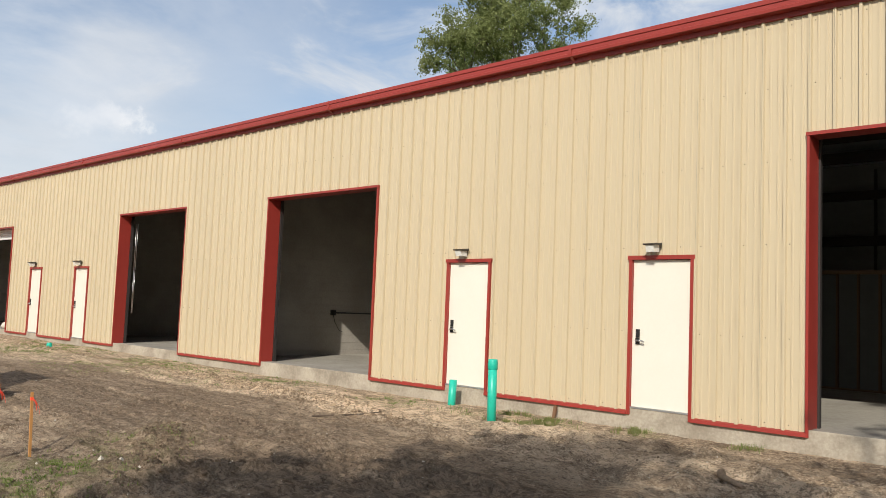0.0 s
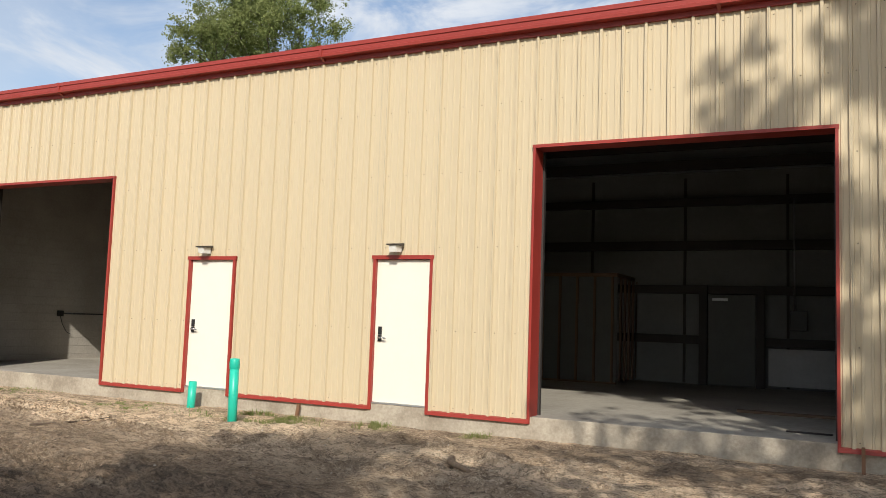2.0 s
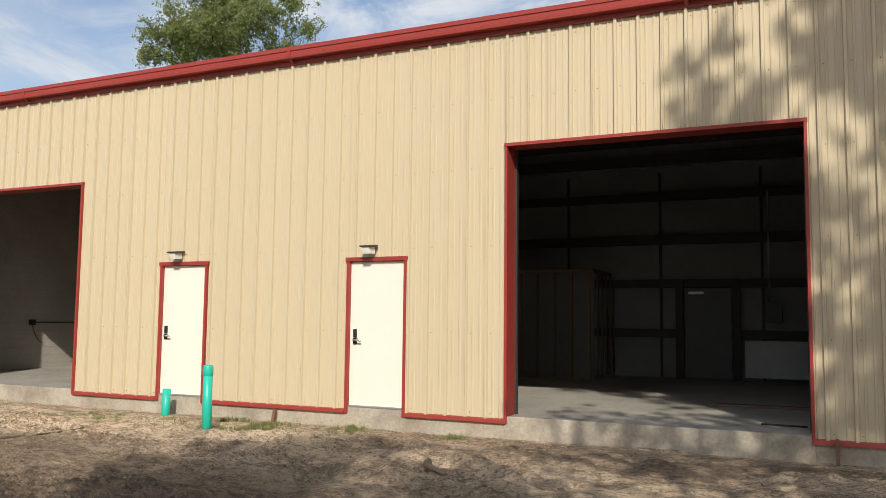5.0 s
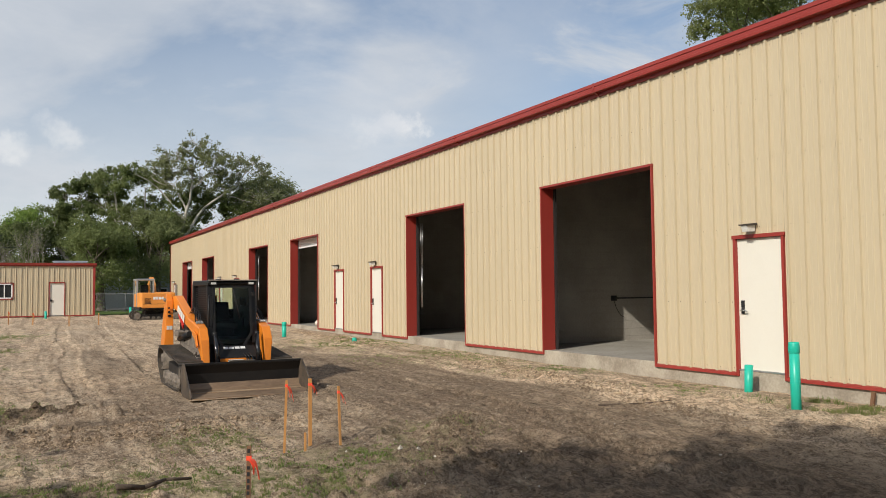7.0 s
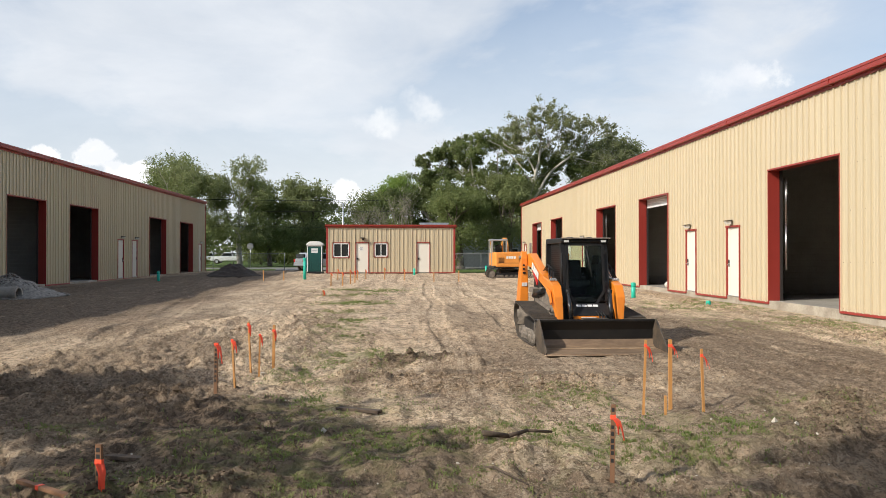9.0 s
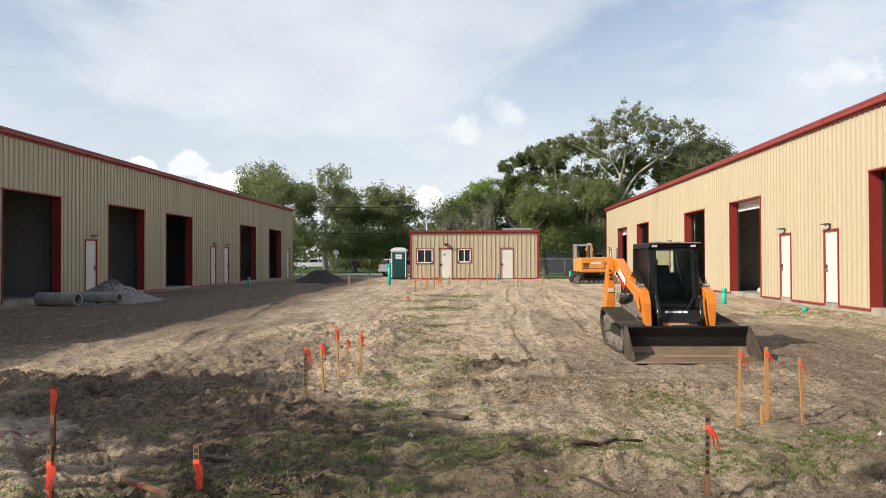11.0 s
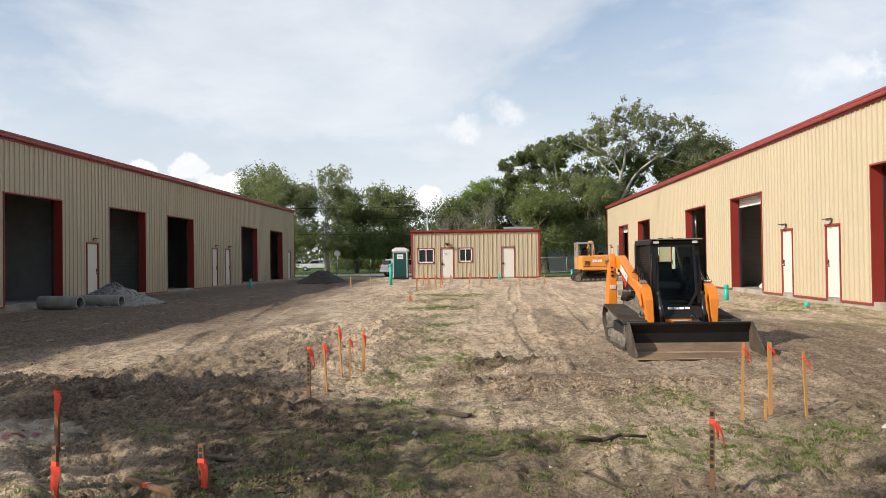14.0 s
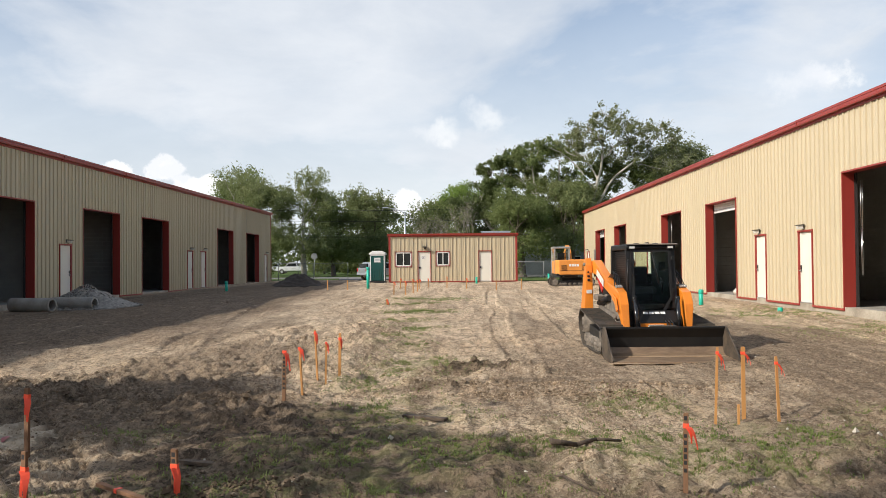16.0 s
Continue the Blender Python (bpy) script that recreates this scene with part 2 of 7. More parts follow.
def tube(bm, p0, p1, r0, r1=None, seg=12, caps=True):
    p0, p1 = Vector(p0), Vector(p1)
    r1 = r0 if r1 is None else r1
    q = (p1 - p0).to_track_quat("Z", "Y").to_matrix()
    rings = []
    for p, r in ((p0, r0), (p1, r1)):
        rings.append([bm.verts.new(p + q @ Vector((r * math.cos(2 * math.pi * k / seg), r * math.sin(2 * math.pi * k / seg), 0))) for k in range(seg)])
    for k in range(seg):
        bm.faces.new((rings[0][k], rings[0][(k + 1) % seg], rings[1][(k + 1) % seg], rings[1][k])).smooth = True
    if caps:
        bm.faces.new(rings[0][::-1])
        bm.faces.new(rings[1])
    return bm


def lathe(bm, centre, axis, profile, seg=24):
    """Turns (radius, height) pairs round an axis through centre."""
    q, c = Vector(axis).to_track_quat("Z", "Y").to_matrix(), Vector(centre)
    rings = [[bm.verts.new(c + q @ Vector((r * math.cos(2 * math.pi * k / seg), r * math.sin(2 * math.pi * k / seg), h))) for k in range(seg)] for r, h in profile]
    for a, b in zip(rings, rings[1:]):
        for k in range(seg):
            bm.faces.new((a[k], a[(k + 1) % seg], b[(k + 1) % seg], b[k])).smooth = True
    return bm


def pipe_along(bm, pts, r, seg=8):
    for a, b in zip(pts, pts[1:]):
        tube(bm, a, b, r, seg=seg)
    return bm


def mesh_object(name, bm, material, parent=None):
    me = bpy.data.meshes.new(name)
    bm.normal_update()
    bm.to_mesh(me)
    bm.free()
    for m in material if isinstance(material, (list, tuple)) else (material,):
        me.materials.append(m)
    ob = new(name, me)
    ob.parent = parent
    return ob


def part(name, bm, material, parent, label=""):
    return tagged(mesh_object(name, bm, material, parent), label)


def thing(name, label, category, m=None, group="", kind=""):
    ob = new(name)
    ob.empty_display_size = 0.3
    if m is not None:
        ob.matrix_world = m
    return tagged(ob, label, category, group, kind)


def thing_mesh(name, bm, material, label, category, group="", kind=""):
    return tagged(mesh_object(name, bm, material), label, category, group, kind)


def from_arrays(name, verts, faces, material, smooth=False):
    me = bpy.data.meshes.new(name)
    me.from_pydata(verts, [], faces)
    if smooth:
        me.polygons.foreach_set("use_smooth", [True] * len(me.polygons))
    for m in material if isinstance(material, (list, tuple)) else (material,):
        me.materials.append(m)
    me.update()
    return new(name, me)


B = bmesh.new

# ---- ground height ----
def ground_z(x):
    return -0.03 + 0.0068 * min(max(-x - 6.0, 0.0), 46.0)


# ---- ribbed steel wall sheets ----
RIB, SHEET = 0.3048, 0.9144


def rib_profile(u0, u1, ref):
    """Points (u, height) of a ribbed panel between u0 and u1; big ribs every 0.305 m from ref, two low swages between."""
    pts = []
    k = math.floor((u0 - ref) / RIB) - 1
    while ref + k * RIB < u1 + RIB:
        c = ref + k * RIB
        for du, h in ((-0.027, 0), (-0.018, 0.038), (0.018, 0.038), (0.027, 0), (0.080, 0), (0.088, 0.009), (0.108, 0.009), (0.116, 0), (0.186, 0), (0.194, 0.009), (0.214, 0.009), (0.222, 0)):
            pts.append((c + du, h))
        k += 1
    pts.sort()

    def height(u):
        for (a, ha), (b, hb) in zip(pts, pts[1:]):
            if a <= u <= b:
                return ha + (hb - ha) * (u - a) / max(b - a, 1e-6)
        return 0.0

    return [(u0, height(u0))] + [p for p in pts if u0 + 1e-4 < p[0] < u1 - 1e-4] + [(u1, height(u1))]


def sheet_mesh(u0, u1, z0, z1, place, ref):
    """A ribbed sheet with a small thickness; place(u, v, z) puts it in the world."""
    bm = B()
    prof = rib_profile(u0, u1, ref)
    rows = [[bm.verts.new(place(u, h + dv, z)) for u, h in prof] for dv, z in ((-0.012, z0), (0.0, z0), (0.0, z1), (-0.012, z1))]
    for a, b in zip(rows, rows[1:]):
        for k in range(len(prof) - 1):
            bm.faces.new((a[k], a[k + 1], b[k + 1], b[k]))
    bmesh.ops.recalc_face_normals(bm, faces=bm.faces)
    return bm


def free_spans(u0, u1, holes):
    """The stretches of u0..u1 outside the holes."""
    spans, at = [], u0
    for a, b in sorted(holes):
        if a > at:
            spans.append((at, min(a, u1)))
        at = max(at, b)
    if at < u1:
        spans.append((at, u1))
    return [(a, b) for a, b in spans if b - a > 0.01]


def clad(wall, place, u0, u1, z0, z1, holes, ref, flip):
    """Covers a wall with ribbed sheets; holes are (u0, u1, z0, z1). Returns nothing; every sheet is a part of the wall."""
    n0 = math.floor((u0 - ref) / SHEET)
    k = n0
    while ref + k * SHEET < u1:
        a, b = max(ref + k * SHEET, u0), min(ref + (k + 1) * SHEET, u1)
        if b - a > 0.02:
            cuts = sorted({a, b, *[c for h in holes for c in h[:2] if a < c < b]})
            for p, q in zip(cuts, cuts[1:]):
                mid = (p + q) / 2
                blocked = [(h[2], h[3]) for h in holes if h[0] < mid < h[1]]
                for lo, hi in free_spans(z0, z1, blocked):
                    part("panel", sheet_mesh(p, q - 0.002, lo, hi, place, ref), M["tan"], wall)
        k += 1


BASE, SLAB, DOOR_TOP, OPEN_TOP = 0.19, 0.28, 2.50, 3.97


def head_height(a, n):
    """The head of an opening that begins at a: the near bay and the shaded hall stand a little higher."""
    return OPEN_TOP + (0.05 if a > 0 or n > 0 else 0.0)


def build_hall(label, Y, n, x0, x1, openings, doors, eave, depth, partitions, ref):
    """A long steel hall whose front lies in the plane y = Y and faces the way n (-1 or 1) along y."""
    def place(u, v, z):
        return (u, Y + n * v, z)

    def bx(bm, a, b, v0, v1, z0, z1, bevel=0.0):
        return box(bm, a, b, Y + n * v0, Y + n * v1, z0, z1, bevel)

    hall = thing("warehouse_building", label, "building", group="steel halls along the yard")
    holes = [(a, b, 0.0, head_height(a, n)) for a, b in openings] + [(d, d + 1.02, 0.0, DOOR_TOP) for d in doors]
    wall = part("wall", B(), M["tan"], hall)
    for a, b in free_spans(x0, x1, [(h[0], h[1]) for h in holes]):
        # lining colour already carries the dimness of the bays
        part("inner_lining", bx(B(), a, b, -0.20, -0.015, SLAB, eave - 0.05), M["shade_toned_sheet"], wall)
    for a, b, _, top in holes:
        part("inner_lining", bx(B(), a, b, -0.20, -0.015, top, eave - 0.05), M["shade_toned_sheet"], wall)
    clad(wall, place, x0, x1, BASE + 0.03, eave - 0.05, holes, ref, n)
    # slab and footing
    part("floor_slab", bx(B(), x0, x1, -depth, -0.004, -0.6, SLAB), M["slab"], hall, "bare grey concrete slab with a rough edge")
    for a, b in free_spans(x0, x1, openings):
        part("footing", bx(B(), a, b, -0.004, 0.006, -0.6, BASE + 0.02), M["concrete"], hall, "stained raw concrete footing")
    for d in doors:
        part("door_step", bx(B(), d - 0.02, d + 1.04, 0.0062, 0.012, -0.6, SLAB + 0.012), M["concrete"], hall)
    for a, b in openings:
        bm = B()
        bx(bm, a - 0.03, b + 0.03, -0.03, 0.014, -0.6, SLAB + 0.004, 0.012)
        part("threshold", bm, M["concrete"], hall)
    # red base flashing
    for a, b in free_spans(x0, x1, [(h[0] - 0.0, h[1] + 0.0) for h in holes]):
        bm = B()
        prism(bm, [(Y + n * v, z) for v, z in ((0.002, BASE + 0.062), (0.045, BASE + 0.05), (0.052, BASE), (0.002, BASE - 0.004))], "x", a, b)
        part("base_flashing", bm, M["red"], hall)
    # opening trims
    for a, b in openings:
        top = head_height(a, n)
        for u, s in ((a, 1), (b, -1)):
            bm = B()
            bx(bm, u, u + s * 0.012, -0.29, 0.0, SLAB - 0.06 if s else SLAB, top)
            bx(bm, u - s * 0.022, u + s * 0.014, 0.0, 0.044, BASE, top + 0.03)
            part("jamb_trim", bm, M["red"], hall)
        bm = B()
        bx(bm, a - 0.03, b + 0.03, 0.001, 0.052, top - 0.015, top + 0.03)
        bx(bm, a, b, -0.29, 0.0, top - 0.012, top)
        part("head_trim", bm, M["red"], hall)
        for u, s in ((a, 1), (b, -1)):
            part("door_track", bx(B(), u - s * 0.04, u + s * 0.035, -0.37, -0.30, SLAB, top + 0.3), M["steel_dark"], hall)
        tube_bm = tube(B(), place(a - 0.1, -0.5, top + 0.25), place(b + 0.1, -0.5, top + 0.25), 0.17, seg=16)
        part("rolled_curtain", tube_bm, M["steel_dark"], hall)
    # eave flashing with a gutter lip, and the roof
    bm = B()
    prof = ((0.0, eave - 0.245), (0.046, eave - 0.245), (0.046, eave - 0.172), (0.165, eave - 0.168), (0.17, eave - 0.125), (0.16, eave - 0.118), (0.16, eave - 0.06), (0.175, eave - 0.052), (0.175, eave + 0.012), (-0.12, eave + 0.03), (-0.12, eave - 0.06), (0.0, eave - 0.06))
    prism(bm, [(Y + n * v, z) for v, z in prof], "x", x0 - 0.08, x1 + 0.08)
    part("eave_trim", bm, M["red"], hall)
    k = x0 + 6.1
    while k < x1:
        bm = B()
        prism(bm, [(Y + n * v, z) for v, z in ((0.05, eave - 0.222), (0.170, eave - 0.160), (0.178, eave - 0.12), (0.18, eave + 0.016), (0.05, eave + 0.026))], "x", k, k + 0.05)
        part("gutter_joint", bm, M["red"], hall)
        k += 6.1
    bm = B()
    prism(bm, [(Y + n * v, z) for v, z in ((-0.10, eave - 0.05), (-0.10, eave + 0.02), (-depth - 0.1, eave - 0.45), (-depth - 0.1, eave - 0.52))], "x", x0 - 0.05, x1 + 0.05)
    part("roof", bm, M["galv"], hall)
    # corner trims
    for u, s in ((x0, 1), (x1, -1)):
        bm = B()
        bx(bm, u - s * 0.05, u + s * 0.07, 0.0, 0.045, BASE, eave - 0.1)
        part("corner_trim", bm, M["red"], hall)
    # end walls, back wall, partitions
    for u, s in ((x0, 1), (x1, -1)):
        part("end_wall", bx(B(), u, u + s * 0.2, -depth, -0.21, SLAB, eave - 0.56), M["cmu"], hall)
    # back wall colour lowered to stand in for interior shade
    part("back_wall", bx(B(), x0, x1, -depth - 0.2, -depth, -0.3, eave - 0.5), M["shade_toned_sheet"], hall, "white insulated back wall, its colour darkened for the bay's shade")
    for p in partitions:
        part("partition_wall", bx(B(), p - 0.1, p + 0.1, -depth + 0.004, -0.204, SLAB, eave - 0.56), M["cmu"], hall, "grey concrete block partition")
    for k in range(5):
        v = -0.9 - k * 1.75
        part("purlin", bx(B(), x0 + 0.25, x1 - 0.25, v, v - 0.07, eave - 0.36 + v * 0.05, eave - 0.12 + v * 0.05), M["steel_dark"], hall)
    # screw rows on the near stretch
    V, F = [], []
    for k in range(int((x1 - x0) / RIB)):
        u = ref + (math.ceil((x0 - ref) / RIB) + k) * RIB + 0.062
        if not -14 < u < 10:
            continue
        for z in (0.31, 1.40, 2.62, 3.72, 4.70, 5.52):
            if any(h[0] - 0.05 < u < h[1] + 0.05 and z < h[3] + 0.05 for h in holes):
                continue
            o = len(V)
            V += [place(u + 0.008 * math.cos(j * 1.0472), 0.001, z + 0.008 * math.sin(j * 1.0472)) for j in range(6)] + [place(u, 0.008, z)]
            F += [(o + j, o + (j + 1) % 6, o + 6) for j in range(6)]
    if V:
        sc = from_arrays("screws", V, F, M["bronze"])
        sc.parent = hall
        sc["kind"] = "stuff"
    # doors
    for d in doors:
        door = part("door", bx(B(), d + 0.052, d + 0.968, -0.055, -0.012, SLAB + 0.025, DOOR_TOP - 0.06, 0.003), M["white_door"], hall, "white painted steel door, shut")
        bm = B()
        for a, b in ((d, d + 0.05), (d + 0.97, d + 1.02)):
            bx(bm, a, b, -0.07, 0.040, BASE, DOOR_TOP - 0.055)
        bx(bm, d - 0.02, d + 1.04, -0.07, 0.046, DOOR_TOP - 0.055, DOOR_TOP + 0.005)
        part("door_frame", bm, M["red"], door, "red painted frame")
        part("sill", bx(B(), d + 0.04, d + 0.98, -0.08, 0.02, SLAB + 0.002, SLAB + 0.022), M["galv"], door)
        # keypad lock and lever on the far side, hinges on the other
        bm = B()
        bx(bm, d + 0.12, d + 0.175, -0.012, 0.016, 1.31, 1.43, 0.004)
        part("keypad", bm, M["black"], door)
        bm = B()
        bx(bm, d + 0.115, d + 0.175, -0.012, 0.012, 1.21, 1.30, 0.004)
        part("lock_plate", bm, M["black"], door)
        bm = B()
        tube(bm, place(d + 0.15, 0.012, 1.265), place(d + 0.15, 0.06, 1.265), 0.013)
        pipe_along(bm, [place(d + 0.15, 0.055, 1.265), place(d + 0.235, 0.065, 1.268), place(d + 0.275, 0.05, 1.25)], 0.0125)
        part("lever_handle", bm, M["chrome"], door, "satin metal lever handle")
        for z in (0.52, 1.36, 2.2):
            bm = B()
            tube(bm, place(d + 0.962, 0.0, z - 0.055), place(d + 0.962, 0.0, z + 0.055), 0.009, seg=8)
            part("hinge", bm, M["bronze"], door)
        # lamp over the door
        lamp = thing("wall_light", "bronze wall light with a clear lens above a white door", "wall light", pose(d + 0.44, Y, 2.62) @ Matrix.Scale(0.86, 4), "lights over the doors")
        place_l = lambda u, v, z: (u, n * v, z)
        bm = box(B(), -0.06, 0.06, n * 0.035, n * 0.075, -0.07, 0.07, 0.008)
        part("back_plate", bm, M["bronze"], lamp)
        bm = B()
        prism(bm, [(n * 0.05, 0.030), (n * 0.31, 0.020), (n * 0.32, 0.045), (n * 0.05, 0.075)], "x", -0.108, 0.108, 0.006)
        part("hood", bm, M["bronze"], lamp)
        bm = B()
        prism(bm, [(n * 0.075, -0.090), (n * 0.26, -0.095), (n * 0.29, 0.02), (n * 0.075, 0.03)], "x", -0.072, 0.072, 0.006)
        part("lens", bm, M["lens"], lamp, "clear ribbed lens")
    return hall, bx, place


M["lens"] = surf("frosted_lens", (0.72, 0.71, 0.66), rough=0.2, scale=20, fine=80, coat=0.5)

R_OPEN = [(2.56, 6.37), (-9.35, -5.65), (-16.75, -13.02), (-29.05, -25.33), (-36.55, -32.85), (-49.15, -45.45), (-56.6, -52.9), (10.0, 13.7)]
R_DOOR = [0.0, -3.70, -19.72, -23.37, -39.9, -43.85, -60.6]
hall_r, rbx, rplace = build_hall("long tan ribbed steel building with red trim, sunlit front", 0.0, -1, -62.1, 18.4, R_OPEN, R_DOOR, 5.86, 9.5, [8.5, -1.35, -11.2, -21.05, -30.9, -41.2, -51.0], 0.125)
L_OPEN = [(-24.22, -20.45), (-31.9, -28.17), (-38.35, -34.6), (-51.25, -47.5), (-58.65, -54.95), (-12.0, -8.3), (-4.6, -0.9)]
L_DOOR = [-27.17, -42.5, -45.0, -61.5, -16.0]
hall_l, lbx, lplace = build_hall("long tan ribbed steel building with red trim, front in shade", -26.31, 1, -62.9, 1.2, L_OPEN, L_DOOR, 6.02, 9.5, [-25.2, -33.2, -43.3, -53.0, -14.5, 3.0], -62.9)

# ---- ground: one sheet to the horizon ----
DRY = (0.74, 0.56, 0.385)


def dirt_material():
    m = bpy.data.materials.new("graded_dirt")
    m.use_nodes = True
    nt = m.node_tree
    N, L = nt.nodes.new, nt.links.new
    b = nt.nodes["Principled BSDF"]
    geo = N("ShaderNodeNewGeometry")

    def tex(s, d, rough=0.6, stretch=None, dist=0.0):
        n = N("ShaderNodeTexNoise")
        n.inputs["Scale"].default_value, n.inputs["Detail"].default_value = s, d
        n.inputs["Roughness"].default_value, n.inputs["Distortion"].default_value = rough, dist
        if stretch:
            mp = N("ShaderNodeMapping")
            mp.inputs["Scale"].default_value = stretch
            L(geo.outputs["Position"], mp.inputs["Vector"])
            L(mp.outputs[0], n.inputs["Vector"])
        else:
            L(geo.outputs["Position"], n.inputs["Vector"])
        return n.outputs["Fac"]

    def ramp(v, lo, hi, out=1.0):
        n = N("ShaderNodeMapRange")
        n.interpolation_type = "SMOOTHSTEP"
        n.inputs["From Min"].default_value, n.inputs["From Max"].default_value, n.inputs["To Max"].default_value = lo, hi, out
        L(v, n.inputs["Value"])
        return n.outputs[0]

    def mix(f, a, c):
        n = N("ShaderNodeMix")
        n.data_type = "RGBA"
        L(f, n.inputs["Factor"])
        for k, v in (("A", a), ("B", c)):
            if isinstance(v, tuple):
                n.inputs[k].default_value = (*v, 1)
            else:
                L(v, n.inputs[k])
        return n.outputs["Result"]

    col = mix(ramp(tex(0.30, 7, 0.62, None, 0.4), 0.40, 0.60), DRY, (0.64, 0.47, 0.31))
    # streaks left by wheels and blades along the yard
    col = mix(ramp(tex(1.0, 9, 0.68, (0.10, 1.2, 1), 0.25), 0.485, 0.545, 0.72), col, (0.30, 0.21, 0.14))
    col = mix(ramp(tex(2.6, 8, 0.7, (0.14, 1.4, 1), 0.3), 0.50, 0.58, 0.55), col, (0.66, 0.52, 0.37))
    # pale sandy places and darker turned crumbs
    col = mix(ramp(tex(0.16, 6, 0.6), 0.50, 0.66, 0.65), col, (0.64, 0.51, 0.365))
    col = mix(ramp(tex(2.0, 9, 0.72, None, 0.5), 0.515, 0.555, 0.55), col, (0.25, 0.176, 0.117))
    col = mix(ramp(tex(6, 8, 0.75, (0.75, 1.1, 1), 0.5), 0.53, 0.555, 0.6), col, (0.17, 0.12, 0.08))
    col = mix(ramp(tex(13, 8, 0.78, (0.85, 1.05, 1), 0.4), 0.545, 0.575, 0.6), col, (0.11, 0.076, 0.051))
    col = mix(ramp(tex(17, 7, 0.75, (0.85, 1.05, 1), 0.3), 0.55, 0.58, 0.6), col, (0.80, 0.65, 0.47))
    col = mix(ramp(tex(30, 6, 0.72, (0.85, 1.05, 1)), 0.56, 0.585, 0.6), col, (0.10, 0.07, 0.047))
    col = mix(ramp(tex(36, 5, 0.72, (0.85, 1.05, 1)), 0.57, 0.60, 0.6), col, (0.82, 0.68, 0.50))
    # damp dark soil in the haul lanes and on freshly turned ground
    wet = N("ShaderNodeAttribute")
    wet.attribute_name = "damp"
    wf = N("ShaderNodeMath")
    wf.operation = "MULTIPLY"
    L(wet.outputs["Fac"], wf.inputs[0])
    L(ramp(tex(2.2, 7, 0.7, (0.5, 1.4, 1)), 0.26, 0.44, 0.95), wf.inputs[1])
    col = mix(wf.outputs[0], col, mix(ramp(tex(12, 9, 0.78, (0.75, 1.1, 1), 0.5), 0.47, 0.53), (0.060, 0.043, 0.030), (0.215, 0.155, 0.107)))
    # a sparse green film where the weeds grow
    at = N("ShaderNodeAttribute")
    at.attribute_name = "weeds"
    g = N("ShaderNodeMath")
    g.operation = "MULTIPLY"
    L(at.outputs["Fac"], g.inputs[0])
    L(ramp(tex(3.5, 8, 0.78), 0.46, 0.54, 0.65), g.inputs[1])
    col = mix(g.outputs[0], col, (0.24, 0.25, 0.095))
    dry = N("ShaderNodeAttribute")
    dry.attribute_name = "sand"
    col = mix(dry.outputs["Fac"], col, mix(ramp(tex(7, 8, 0.7), 0.4, 0.6), (0.66, 0.56, 0.43), (0.46, 0.36, 0.255)))
    far = N("ShaderNodeAttribute")
    far.attribute_name = "lawn"
    col = mix(far.outputs["Fac"], col, mix(ramp(tex(0.8, 5), 0.35, 0.65), (0.10, 0.15, 0.035), (0.07, 0.105, 0.03)))
    L(col, b.inputs["Base Color"])
    b.inputs["Roughness"].default_value = 0.95
    b.inputs["Specular IOR Level"].default_value = 0.15
    bp, bp2 = N("ShaderNodeBump"), N("ShaderNodeBump")
    bp.inputs["Distance"].default_value, bp2.inputs["Distance"].default_value = 0.06, 0.022
    bp3 = N("ShaderNodeBump")
    bp3.inputs["Distance"].default_value = 0.045
    L(tex(13, 8, 0.75, None, 0.4), bp3.inputs["Height"])
    L(tex(5, 8, 0.72), bp.inputs["Height"])
    L(tex(35, 4, 0.7), bp2.inputs["Height"])
    L(bp.outputs[0], bp3.inputs["Normal"])
    L(bp3.outputs[0], bp2.inputs["Normal"])
    L(bp2.outputs[0], b.inputs["Normal"])
    return m


def steps(stops):
    """Coordinates from (start, step) stops, the last stop being the end."""
    out = []
    for (a, s), (b, _) in zip(stops, stops[1:]):
        out += list(np.linspace(a, b, max(1, round((b - a) / s)), endpoint=False))
    return np.array(out + [stops[-1][0]])


NOISE_TABLES = {}


def value_noise(x, y, cell, seed):
    """Smooth noise in -1..1 on arrays."""
    if seed not in NOISE_TABLES:
        NOISE_TABLES[seed] = np.random.RandomState(seed).rand(256, 256) * 2 - 1
    t = NOISE_TABLES[seed]
    fx, fy = x / cell, y / cell
    ix, iy = np.floor(fx).astype(int), np.floor(fy).astype(int)
    u, v = fx - ix, fy - iy
    u, v = u * u * (3 - 2 * u), v * v * (3 - 2 * v)
    g = lambda a, c: t[a % 256, c % 256]
    return (g(ix, iy) * (1 - u) + g(ix + 1, iy) * u) * (1 - v) + (g(ix, iy + 1) * (1 - u) + g(ix + 1, iy + 1) * u) * v


# ridges of clods pushed up by the blade: (x0, y0, x1, y1, width, height)
RIDGES = [(-4.6, -11.3, -4.4, -7.0, 0.20, 0.07), (-3.9, -10.6, -3.7, -8.3, 0.16, 0.06), (-4.8, -17.0, -3.0, -13.0, 0.5, 0.07), (-1.2, -6.9, -3.2, -5.4, 0.30, 0.08), (-8.0, -12.8, -16.0, -12.6, 0.6, 0.06), (-5.8, -10.9, -6.2, -9.9, 0.30, 0.12), (-26.0, -1.0, -9.0, -1.6, 0.30, 0.05), (-9.0, -1.6, -4.0, -2.2, 0.28, 0.07), (-4.0, -2.2, -1.6, -2.9, 0.25, 0.07), (-1.0, -7.0, -0.4, -6.3, 0.30, 0.08), (1.2, -12.6, 0.2, -11.6, 0.30, 0.10)]
